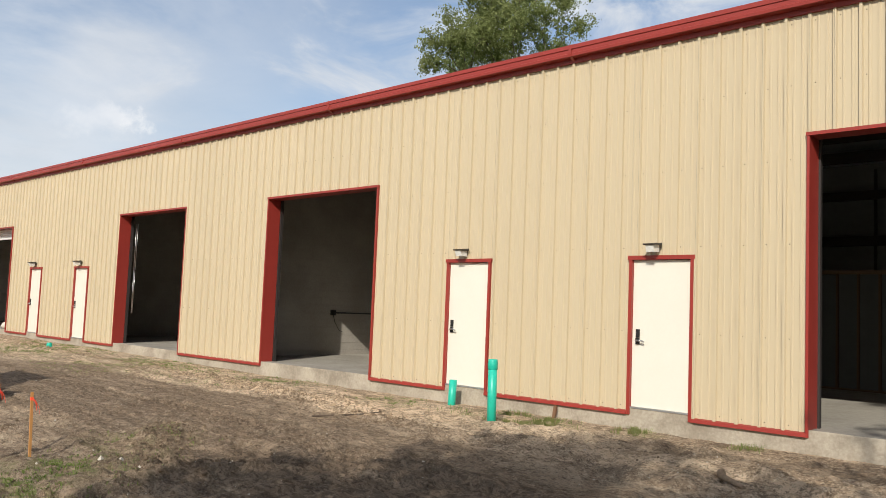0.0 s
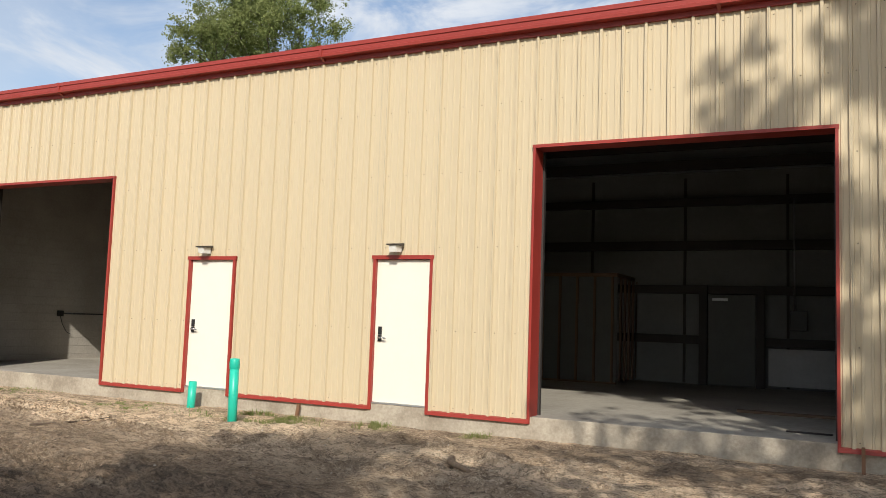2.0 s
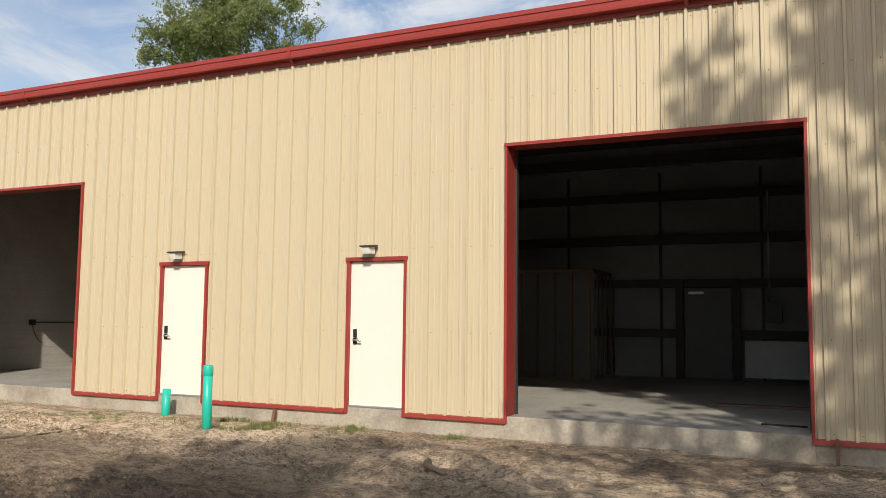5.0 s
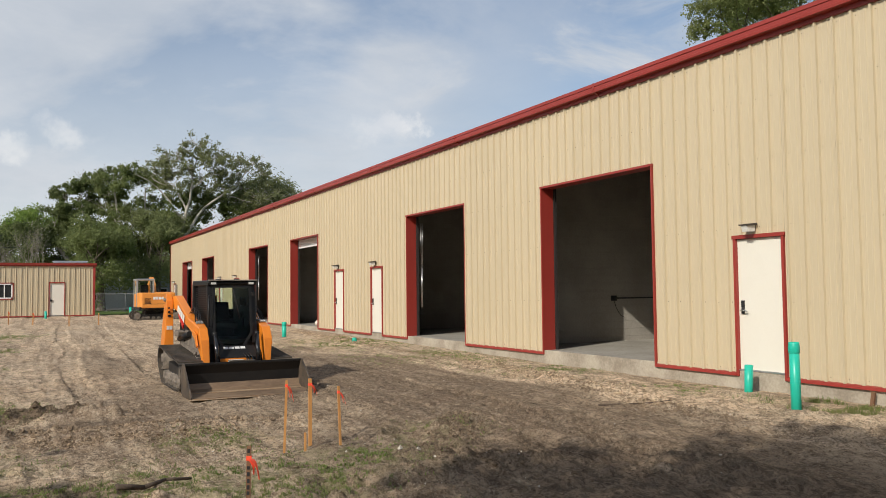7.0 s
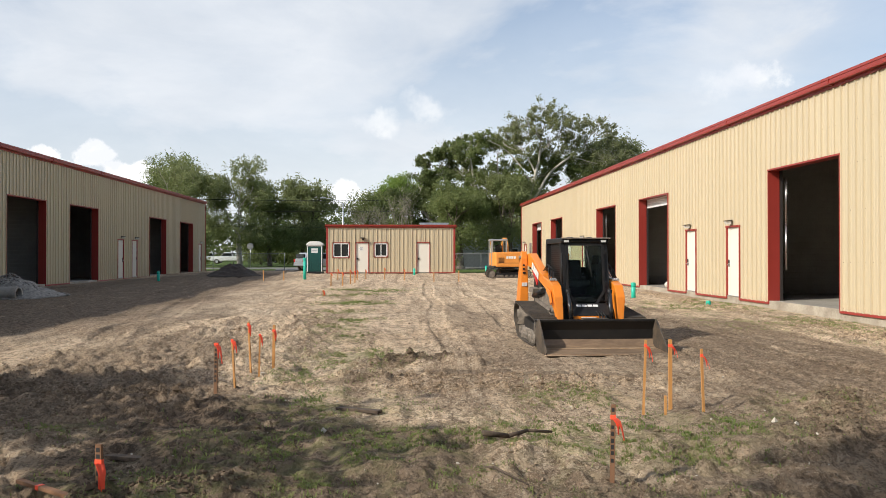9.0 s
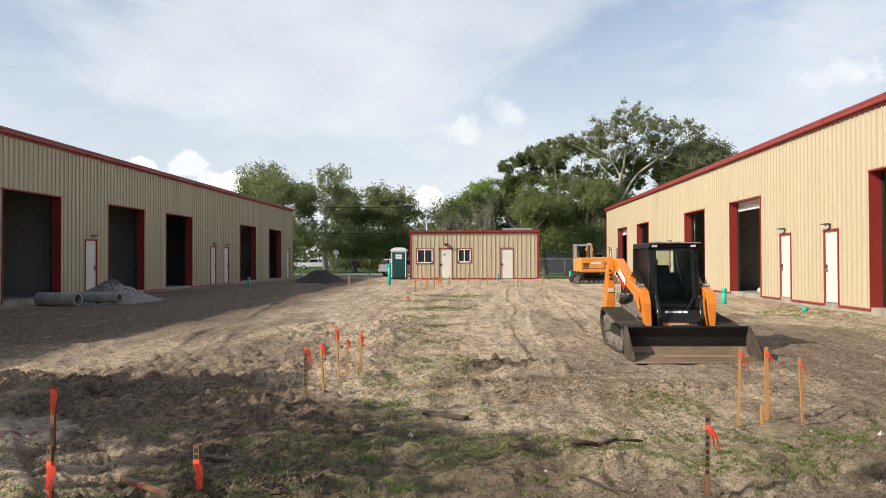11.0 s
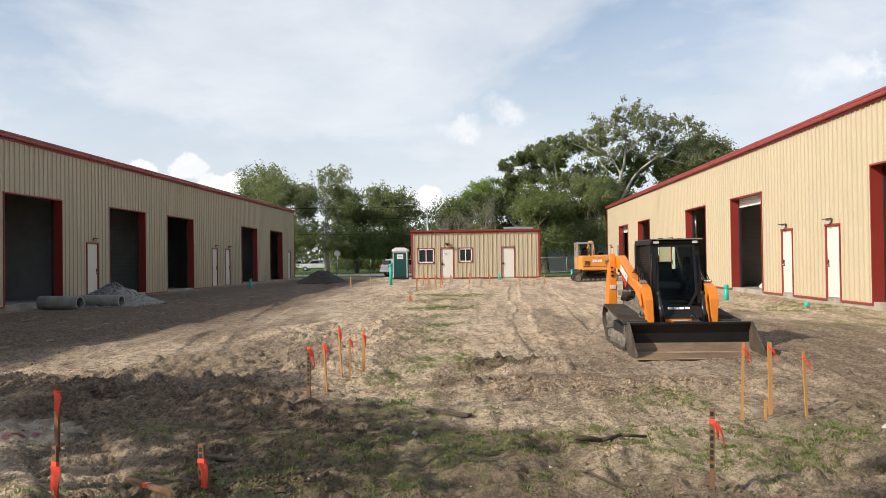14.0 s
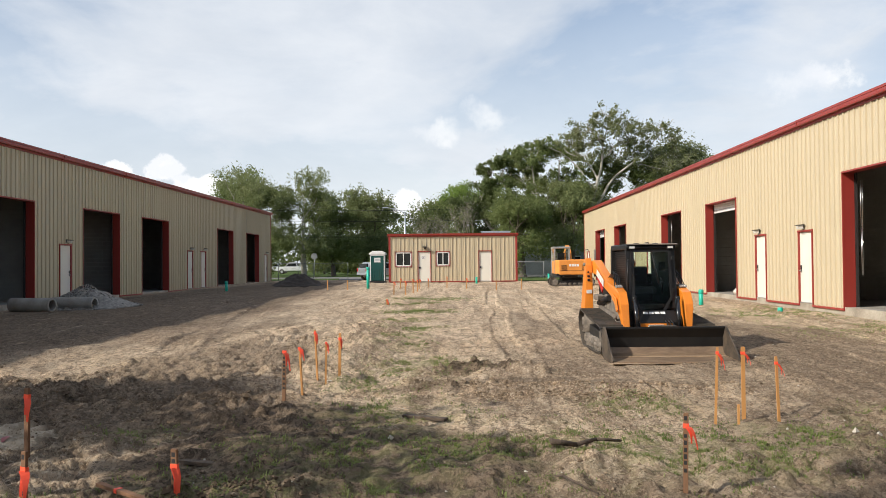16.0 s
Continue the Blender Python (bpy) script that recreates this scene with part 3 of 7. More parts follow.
# wheel and track ruts: (x0, y0, x1, y1, half width, depth)
RUTS = [(6.0, -5.0, -30.0, -3.0, 0.22, 0.05), (6.0, -6.8, -30.0, -4.8, 0.22, 0.05), (4.0, -2.6, -26.0, -1.6, 0.2, 0.04), (-4.0, -15.2, -48.0, -20.5, 0.3, 0.05), (-3.0, -17.2, -48.0, -22.6, 0.3, 0.05), (-8.0, -9.6, -40.0, -9.0, 0.2, 0.04), (-8.0, -8.0, -40.0, -7.4, 0.2, 0.04), (1.5, -12.5, -3.5, -15.8, 0.28, 0.07), (2.5, -13.3, -2.5, -17.0, 0.28, 0.07), (3.5, -7.6, -1.6, -5.2, 0.20, 0.05), (3.5, -6.2, -2.5, -4.0, 0.20, 0.05), (1.0, -10.4, -3.0, -9.9, 0.18, 0.03), (4.5, -4.0, 0.5, -2.6, 0.16, 0.04), (-4.9, -9.4, -7.4, -9.1, 0.12, 0.03), (-4.9, -10.1, -7.2, -9.9, 0.12, 0.03)]


def segment(x, y, x0, y0, x1, y1):
    dx, dy = x1 - x0, y1 - y0
    n2 = dx * dx + dy * dy
    t = np.clip(((x - x0) * dx + (y - y0) * dy) / n2, 0, 1)
    return np.hypot(x - x0 - t * dx, y - y0 - t * dy), t * math.sqrt(n2)


WEED_SPOTS = [(-0.9, -10.9, 1.6, 0.9), (-1.1, -9.3, 1.3, 0.9), (-1.5, -7.6, 1.0, 0.8), (-0.6, -8.4, 0.7, 0.8), (-3.4, -8.6, 0.7, 0.8), (0.4, -11.8, 1.2, 0.9), (0.8, -13.2, 0.8, 0.7), (-6.5, -11.3, 1.1, 0.8),
              (-7.5, -11.2, 0.7, 0.9), (-9.4, -11.7, 0.7, 0.9), (-14.0, -11.6, 0.9, 0.8), (-20.0, -11.9, 1.3, 0.8), (-28.0, -11.9, 1.8, 0.7), (-0.9, -0.9, 0.6, 1.0), (0.4, -0.35, 0.35, 1.0), (1.9, -0.3, 0.3, 0.7), (-2.0, -0.6, 0.7, 0.7), (-4.2, -0.9, 0.8, 0.5), (-2.9, -11.3, 0.9, 0.7),
              (-21.0, -0.6, 0.6, 0.7), (-24.3, -25.0, 1.0, 0.8), (-2.6, -6.2, 0.7, 0.6), (1.6, -9.0, 1.2, 0.6), (-12, -1.0, 2.5, 0.35), (-18, -1.2, 2.5, 0.4), (-8, -0.9, 1.5, 0.35), (-5.0, -11.6, 0.8, 0.8), (-11.5, -11.9, 0.7, 0.8), (-16.5, -12.2, 0.9, 0.8), (-24, -12.2, 1.3, 0.7), (-1.6, -13.6, 0.5, 0.5)]


def weed_field(x, y):
    w = np.zeros_like(x)
    for a, c, r, s in WEED_SPOTS:
        w = np.maximum(w, s * np.clip(1.25 - np.hypot(x - a, y - c) / r, 0, 1))
    return np.clip(w * (0.75 + 0.6 * value_noise(x, y, 0.35, 31)), 0, 1)


# churned ground: (x, y, half length along x, half width along y, roughness)
CHURN = [(-9.0, -13.6, 9.5, 2.6, 0.9), (-3.4, -14.8, 3.2, 2.6, 1.0), (0.6, -11.6, 3.2, 2.4, 0.9), (0.8, -8.2, 2.2, 2.2, 0.8), (-6.0, -10.1, 0.9, 1.2, 1.3), (-24, -13.2, 10, 2.2, 0.8), (-1.0, -5.6, 2.4, 1.6, 0.7), (1.0, -2.6, 5.0, 1.8, 0.5), (-36, -13.5, 6, 4, 0.8)]


def churn_field(x, y):
    w = np.full_like(x, 0.38)
    for a, c, rx, ry, s in CHURN:
        d = np.hypot((x + 0.5 * value_noise(x, y, 1.4, 71) - a) / rx, (y + 0.5 * value_noise(x, y, 1.4, 72) - c) / ry)
        w = np.maximum(w, s * np.clip((1.2 - d) / 0.5, 0, 1))
    return w


def relief(x, y):
    """Height of the yard's dirt over its even grade."""
    near = np.clip((26 + x) / 20, 0.35, 1)
    c = churn_field(x, y)
    n3, n4, n5 = value_noise(x, y, 0.62, 4), value_noise(x, y, 0.31, 5), value_noise(x, y, 0.16, 6)
    h = 0.040 * value_noise(x, y, 2.3, 3) + c * (0.050 * n3 + near * (0.075 * n4 * (0.6 + 0.6 * n3) + 0.062 * np.abs(n5)))
    n6, n7 = value_noise(x, y, 0.095, 23), value_noise(x, y, 0.06, 24)
    crumb = np.clip(value_noise(x, y, 0.8, 25) + 0.35, 0.1, 1) * np.clip(0.35 + c, 0, 1)
    h += near * crumb * (0.045 * np.clip(n6, 0, 1) + 0.022 * n7)
    for cell, tall, seed in ((0.26, 0.075, 26), (0.16, 0.060, 27), (0.10, 0.035, 29)):
        lump = np.clip(value_noise(x, y, cell, seed) * 2.6 - 0.75, 0, 1)
        h += near * tall * lump * np.clip(c * 1.4 - 0.36, 0, 1) * np.clip(0.55 + value_noise(x, y, 1.3, 28), 0, 1)
    lane = y + 0.5 * value_noise(x, y, 5.0, 16) + 0.15 * value_noise(x, y, 1.5, 17)
    h += 0.020 * value_noise(x * 0.13, lane, 0.24, 18) + 0.012 * value_noise(x * 0.2, lane, 0.11, 19) * near
    lumps = np.clip(value_noise(x, y, 0.40, 7) * 1.6 - 0.45, 0, 1) * np.clip(value_noise(x, y, 2.6, 8) + 0.25, 0, 1)
    h += 0.15 * lumps * near * np.clip(c, 0, 1)
    for x0, y0, x1, y1, w, a in RIDGES:
        d, s = segment(x + 0.25 * value_noise(x, y, 0.9, 9), y + 0.25 * value_noise(x, y, 0.9, 10), x0, y0, x1, y1)
        h += a * np.exp(-(d / w) ** 2) * (0.55 + 0.75 * np.abs(value_noise(x, y, 0.17, 11)) + 0.3 * value_noise(x, y, 0.08, 12))
    for x0, y0, x1, y1, w, a in RUTS:
        d, s = segment(x + 0.3 * value_noise(x, y, 4.0, 13), y + 0.3 * value_noise(x, y, 4.0, 14), x0, y0, x1, y1)
        tread = 0.42 * np.sign(np.sin(s * 2 * math.pi / 0.16))
        h += np.where(d < w, -a * (0.8 + tread * near), a * 0.6 * np.exp(-((d - w * 1.35) / (w * 0.4)) ** 2)) * (0.6 + 0.5 * value_noise(x, y, 2.0, 15))
    wall = np.clip(np.minimum(-y - 0.1, y + 26.2) / 1.0, 0, 1)
    return h * (0.35 + 0.65 * wall)


# damp patches: (x, y, half length along x, half width along y, strength)
DAMP = [(-7.0, -14.4, 3.5, 1.2, 0.55), (-14.0, -15.6, 4.5, 0.9, 0.5), (0.2, -10.9, 1.6, 1.1, 0.85), (2.2, -10.6, 1.5, 1.2, 0.8), (-7.5, -7.2, 3.5, 2.6, 0.4), (-3.6, -14.6, 2.4, 2.2, 0.82), (-0.6, -12.3, 2.6, 1.5, 0.95), (-28, -21.5, 34, 5.2, 0.9), (-8, -4.8, 14, 2.0, 0.68), (0.0, -6.4, 3.6, 2.2, 0.6), (-6, -3.2, 9, 0.5, 0.5), (1.2, -5.8, 3.0, 1.7, 0.85), (2.0, -8.6, 2.2, 1.4, 0.85), (-14, -8.5, 6, 0.6, 0.35), (-47.5, -21.0, 2.6, 2.6, 0.9), (-5.9, -10.3, 0.6, 0.8, 0.9), (4.5, -0.9, 3.0, 0.5, 0.6), (-0.8, -6.8, 0.8, 0.6, 0.8), (-4.5, -9.2, 0.4, 2.4, 0.6), (-5.0, -9.0, 3.2, 1.8, 0.2), (-6.0, -14.6, 4.5, 1.6, 0.55), (-12.0, -5.6, 9.0, 1.2, 0.35), (-3.0, -6.2, 3.0, 1.0, 0.4), (0.3, -13.1, 1.3, 0.9, 0.75)]


def damp_field(x, y):
    w = np.zeros_like(x)
    wx, wy = x + 0.9 * value_noise(x, y, 1.7, 61), y + 0.7 * value_noise(x, y, 1.7, 62)
    for a, c, rx, ry, s in DAMP:
        d = np.hypot((wx - a) / rx, (wy - c) / ry)
        w = np.maximum(w, s * np.clip((1.15 - d) / 0.4, 0, 1))
    return w


def in_yard(x, y):
    return np.clip((x + 66) / 4, 0, 1) * np.clip((24 - x) / 4, 0, 1) * np.clip((y + 30) / 3, 0, 1) * np.clip((4 - y) / 3, 0, 1)


def ground_at(x, y):
    xa, ya = np.atleast_1d(np.asarray(x, float)), np.atleast_1d(np.asarray(y, float))
    base = -0.03 + 0.0068 * np.clip(-xa - 6.0, 0, 46)
    return base + relief(xa, ya) * in_yard(xa, ya)


def gz(x, y):
    return float(ground_at(x, y)[0])


def build_ground():
    xs = steps([(-2500, 900), (-700, 200), (-160, 12), (-70, 0.9), (-45, 0.40), (-26, 0.16), (-14, 0.085), (-8, 0.05), (-5, 0.034), (2.0, 0.05), (8, 0.3), (16, 1.5), (40, 30), (130, 300), (2500, 1)])
    ys = steps([(-2500, 800), (-200, 50), (-40, 3), (-27, 0.22), (-18, 0.06), (-14.5, 0.036), (-1.0, 0.05), (0.0, 1.5), (14, 15), (100, 300), (2500, 1)])
    X, Y = np.meshgrid(xs, ys, indexing="ij")
    Z = ground_at(X.ravel(), Y.ravel()).reshape(X.shape)
    nx, ny = X.shape
    idx = np.arange(nx * ny).reshape(nx, ny)
    quads = np.stack([idx[:-1, :-1], idx[1:, :-1], idx[1:, 1:], idx[:-1, 1:]], -1).reshape(-1, 4)
    me = bpy.data.meshes.new("ground")
    me.from_pydata(np.stack([X, Y, Z], -1).reshape(-1, 3).tolist(), [], quads.tolist())
    me.polygons.foreach_set("use_smooth", [True] * len(me.polygons))
    w = me.attributes.new("weeds", "FLOAT", "POINT")
    w.data.foreach_set("value", weed_field(X.ravel(), Y.ravel()).astype(np.float32))
    w = me.attributes.new("damp", "FLOAT", "POINT")
    w.data.foreach_set("value", damp_field(X.ravel(), Y.ravel()).astype(np.float32))
    d = np.hypot((X.ravel() + 1.5 + 0.25 * value_noise(X.ravel(), Y.ravel(), 0.5, 91)) / 0.75, (Y.ravel() + 15.1 + 0.3 * value_noise(X.ravel(), Y.ravel(), 0.6, 92)) / 0.8)
    w = me.attributes.new("sand", "FLOAT", "POINT")
    w.data.foreach_set("value", np.clip((1.0 - d) / 0.15, 0, 1).astype(np.float32))
    lawn = np.clip((-X.ravel() - 63.5 + value_noise(X.ravel(), Y.ravel(), 2.0, 21) * 0.7) / 1.0, 0, 1)
    lawn = np.maximum(lawn, np.clip((X.ravel() - 26) / 3, 0, 1))
    lawn = np.maximum(lawn, np.clip(-X.ravel() - 52.5, 0, 1) * np.clip(Y.ravel() + 6.6, 0, 1))
    lawn = np.maximum(lawn, np.clip((np.abs(Y.ravel() + 13) - 26) / 3, 0, 1))
    a = me.attributes.new("lawn", "FLOAT", "POINT")
    a.data.foreach_set("value", lawn.astype(np.float32))
    me.materials.append(dirt_material())
    me.update()
    return tagged(new("ground", me), "churned brown dirt yard with ruts, clods and sparse weeds", "ground", kind="structure")


build_ground()

# ---- trees ----
def leaf_material(name, a, c, d):
    m = bpy.data.materials.new(name)
    m.use_nodes = True
    nt = m.node_tree
    N, L = nt.nodes.new, nt.links.new
    b = nt.nodes["Principled BSDF"]
    geo, rp, mixn, nz = N("ShaderNodeNewGeometry"), N("ShaderNodeValToRGB"), N("ShaderNodeMix"), N("ShaderNodeTexNoise")
    L(geo.outputs["Random Per Island"], rp.inputs[0])
    rp.color_ramp.elements[0].color, rp.color_ramp.elements[1].color = (*a, 1), (*c, 1)
    nz.inputs["Scale"].default_value, nz.inputs["Detail"].default_value = 0.35, 4
    L(geo.outputs["Position"], nz.inputs["Vector"])
    mixn.data_type = "RGBA"
    mr = N("ShaderNodeMapRange")
    mr.inputs["From Min"].default_value, mr.inputs["From Max"].default_value = 0.42, 0.66
    mr.inputs["To Max"].default_value = 0.75
    L(nz.outputs["Fac"], mr.inputs["Value"])
    L(mr.outputs[0], mixn.inputs["Factor"])
    L(rp.outputs[0], mixn.inputs["A"])
    mixn.inputs["B"].default_value = (*d, 1)
    L(mixn.outputs["Result"], b.inputs["Base Color"])
    b.inputs["Roughness"].default_value = 0.55
    b.inputs["Specular IOR Level"].default_value = 0.25
    tr, ms = N("ShaderNodeBsdfTranslucent"), N("ShaderNodeMixShader")
    L(mixn.outputs["Result"], tr.inputs["Color"])
    ms.inputs[0].default_value = 0.48
    L(b.outputs[0], ms.inputs[1])
    L(tr.outputs[0], ms.inputs[2])
    L(ms.outputs[0], nt.nodes["Material Output"].inputs["Surface"])
    return m


M["leaf_oak"] = leaf_material("oak_leaves", (0.096, 0.134, 0.046), (0.224, 0.262, 0.096), (0.160, 0.186, 0.077))
M["leaf_bright"] = leaf_material("bright_leaves", (0.154, 0.256, 0.051), (0.294, 0.384, 0.090), (0.218, 0.282, 0.070))
M["leaf_pine"] = leaf_material("light_green_leaves", (0.16, 0.205, 0.068), (0.33, 0.365, 0.135), (0.25, 0.275, 0.115))
M["leaf_grey"] = leaf_material("greyish_leaves", (0.154, 0.179, 0.079), (0.320, 0.333, 0.154), (0.230, 0.243, 0.128))
M["leaf_mid"] = leaf_material("mid_green_leaves", (0.128, 0.173, 0.058), (0.275, 0.314, 0.113), (0.205, 0.230, 0.092))
M["leaf_olive"] = leaf_material("olive_leaves", (0.160, 0.198, 0.079), (0.326, 0.352, 0.154), (0.243, 0.262, 0.122))
M["bark_white"] = surf("bleached_bark", (0.50, 0.465, 0.40), (0.30, 0.27, 0.225), rough=0.9, scale=1.5, fine=20, stretch=(1, 1, 0.3), bump=0.02, bump_scale=8, var=1.0)
M["bark_grey"] = surf("grey_twig_bark", (0.33, 0.29, 0.245), (0.22, 0.19, 0.16), rough=0.9, scale=1.5, fine=20, var=1.0)
M["bark"] = surf("oak_bark", (0.16, 0.125, 0.095), (0.075, 0.058, 0.044), rough=0.95, scale=2, fine=25, stretch=(1, 1, 0.3), bump=0.03, bump_scale=9, var=1.0)
M["bark_pale"] = surf("pale_bark", (0.46, 0.42, 0.36), (0.26, 0.23, 0.19), rough=0.9, scale=1.5, fine=20, stretch=(1, 1, 0.3), bump=0.02, bump_scale=8, var=1.0)


def limb(bm, rng, p, d, r, length, depth, tips, spread, twist, seg):
    """A bent limb that forks; the ends go into tips."""
    n = 3
    for k in range(n):
        q = p + d * (length / n)
        r2 = r * 0.86
        tube(bm, p, q, r, r2, seg=seg, caps=False)
        p, r = q, r2
        d = (d + Vector((rng.uniform(-1, 1), rng.uniform(-1, 1), rng.uniform(-0.5, 0.9))) * twist).normalized()
        if depth <= 2:
            tips.append((p.copy(), depth))
    if depth == 0:
        return
    for k in range(rng.choice((2, 3, 3))):
        a = rng.uniform(0, 2 * math.pi)
        side = Vector((math.cos(a), math.sin(a), rng.uniform(-0.15, 0.45)))
        limb(bm, rng, p, (d * (1 - spread) + side * spread).normalized(), r * 0.68, length * rng.uniform(0.62, 0.82), depth - 1, tips, spread, twist, max(seg - 2, 4))


def leaf_cloud(rng, centres, radius, count, size, flat=0.8, puffs=9, fine=1.0):
    """Leaf sprays on the outside of uneven puffs round the centres: arrays of verts and faces.
    radius is one number, or one for each centre."""
    nr = np.random.RandomState(rng.randint(0, 10 ** 6))
    c = np.array([tuple(p) for p in centres])
    rad = np.full(len(c), float(radius)) * nr.uniform(0.6, 1.3, len(c)) if np.isscalar(radius) else np.asarray(radius, float)
    # each clump is broken into flat sprays of uneven size, with stray leaves round them
    g = nr.normal(size=(len(c), puffs, 3))
    g /= np.linalg.norm(g, axis=2)[:, :, None]
    pc = (c[:, None] + g * rad[:, None, None] * np.array([0.85, 0.85, 0.62]) * nr.uniform(0.3, 1.5, (len(c), puffs, 1))).reshape(-1, 3)
    pr = (rad[:, None] * nr.uniform(0.12, 0.42, (len(c), puffs)) * fine).reshape(-1)
    w = pr ** 1.7 * nr.uniform(0.35, 1.0, len(pr))
    pick = nr.choice(len(pc), count, p=w / w.sum())
    g = nr.normal(size=(count, 3))
    g /= np.linalg.norm(g, axis=1)[:, None]
    reach = np.where(nr.rand(count) < 0.16, nr.uniform(1.0, 1.9, count), nr.rand(count) ** 0.38)[:, None]
    p = pc[pick] + g * reach * pr[pick][:, None] * np.array([1.0, 1.0, flat])
    p[:, 2] -= 0.25 * pr[pick] * (g[:, 0] ** 2 + g[:, 1] ** 2)
    # leaves lie roughly along the puff's outside
    n = g + nr.normal(size=(count, 3)) * 0.55
    n /= np.linalg.norm(n, axis=1)[:, None]
    a = np.cross(n, nr.normal(size=(count, 3)))
    a /= np.linalg.norm(a, axis=1)[:, None]
    t = np.cross(n, a)
    s = size * nr.uniform(0.5, 1.4, (count, 1))
    v = np.stack([p - a * s * 0.5, p + t * s * 0.32 + n * s * 0.12, p + a * s * 0.5, p - t * s * 0.32 + n * s * 0.12], 1).reshape(-1, 3)
    f = np.arange(count * 4).reshape(-1, 4)
    return v.tolist(), f.tolist()


def grown_tree(label, x, y, stems, clumps, seed, leaf, bark, leaves, size=0.19, twigs=5, depth=2.0, fork=0.16, loose=1.0):
    """A tree given by its main stems (across, height) with a radius, and its clumps (across, height, radius)."""
    rng = random.Random(seed)
    bm = B()
    nodes = []
    for r0, pts in stems:
        line, n = [], len(pts)
        for k, (u, z) in enumerate(pts):
            line.append(Vector((0.0 if k == 0 else rng.uniform(-0.5, 0.5) * depth * k / n, u, z)))
        for k in range(n - 1):
            a, b = line[k], line[k + 1]
            r1, r2 = r0 * (1 - 0.75 * k / (n - 1)), r0 * (1 - 0.75 * (k + 1) / (n - 1))
            m = (a + b) / 2 + Vector((rng.uniform(-0.15, 0.15), rng.uniform(-0.15, 0.15), rng.uniform(-0.1, 0.1)))
            tube(bm, a, m, r1, (r1 + r2) / 2, seg=8, caps=False)
            tube(bm, m, b, (r1 + r2) / 2, r2, seg=8, caps=False)
            nodes += [(m, (r1 + r2) / 2), (b, r2)]
    centres, radii = [], []
    for u, z, r in clumps:
        c = Vector((rng.uniform(-1, 1) * depth, u, z))
        centres.append(c)
        radii.append(r)
        best = min(nodes, key=lambda q: (q[0] - c).length + 2.0 * max(q[0].z - c.z, 0))
        p, rr = best[0], min(best[1] * 0.7, fork * 0.55)
        m = p.lerp(c, 0.5) + Vector((rng.uniform(-0.3, 0.3), rng.uniform(-0.3, 0.3), -0.12 * (c - p).length))
        tube(bm, p, m, rr, rr * 0.75, seg=6, caps=False)
        tube(bm, m, c, rr * 0.75, rr * 0.45, seg=6, caps=False)
        for k in range(twigs):
            d = Vector((rng.uniform(-1, 1), rng.uniform(-1, 1), rng.uniform(-0.35, 1.0))).normalized() * r * rng.uniform(0.7, 1.15)
            q = m.lerp(c, rng.uniform(0.3, 1.0))
            h = q + d * 0.5 + Vector((0, 0, rng.uniform(-0.1, 0.15) * r))
            tube(bm, q, h, rr * 0.42, rr * 0.3, seg=5, caps=False)
            for e in range(3):
                tube(bm, h, h + (d * 0.5 + Vector((rng.uniform(-0.4, 0.4), rng.uniform(-0.4, 0.4), rng.uniform(-0.3, 0.4))) * r), rr * 0.26, 0.012, seg=4, caps=False)
    ob = thing("tree", label, "tree", pose(x, y, ground_z(x)), "trees round the yard")
    part("trunk", bm, M[bark], ob)
    if leaves:
        v, f = leaf_cloud(rng, centres, [r * loose for r in radii], leaves, size, 1.0 if loose > 1 else 0.85, 34 if loose > 1 else 20, 0.62 if loose > 1 else 1.0)
        from_arrays("crown", v, f, M[leaf]).parent = ob
    return ob


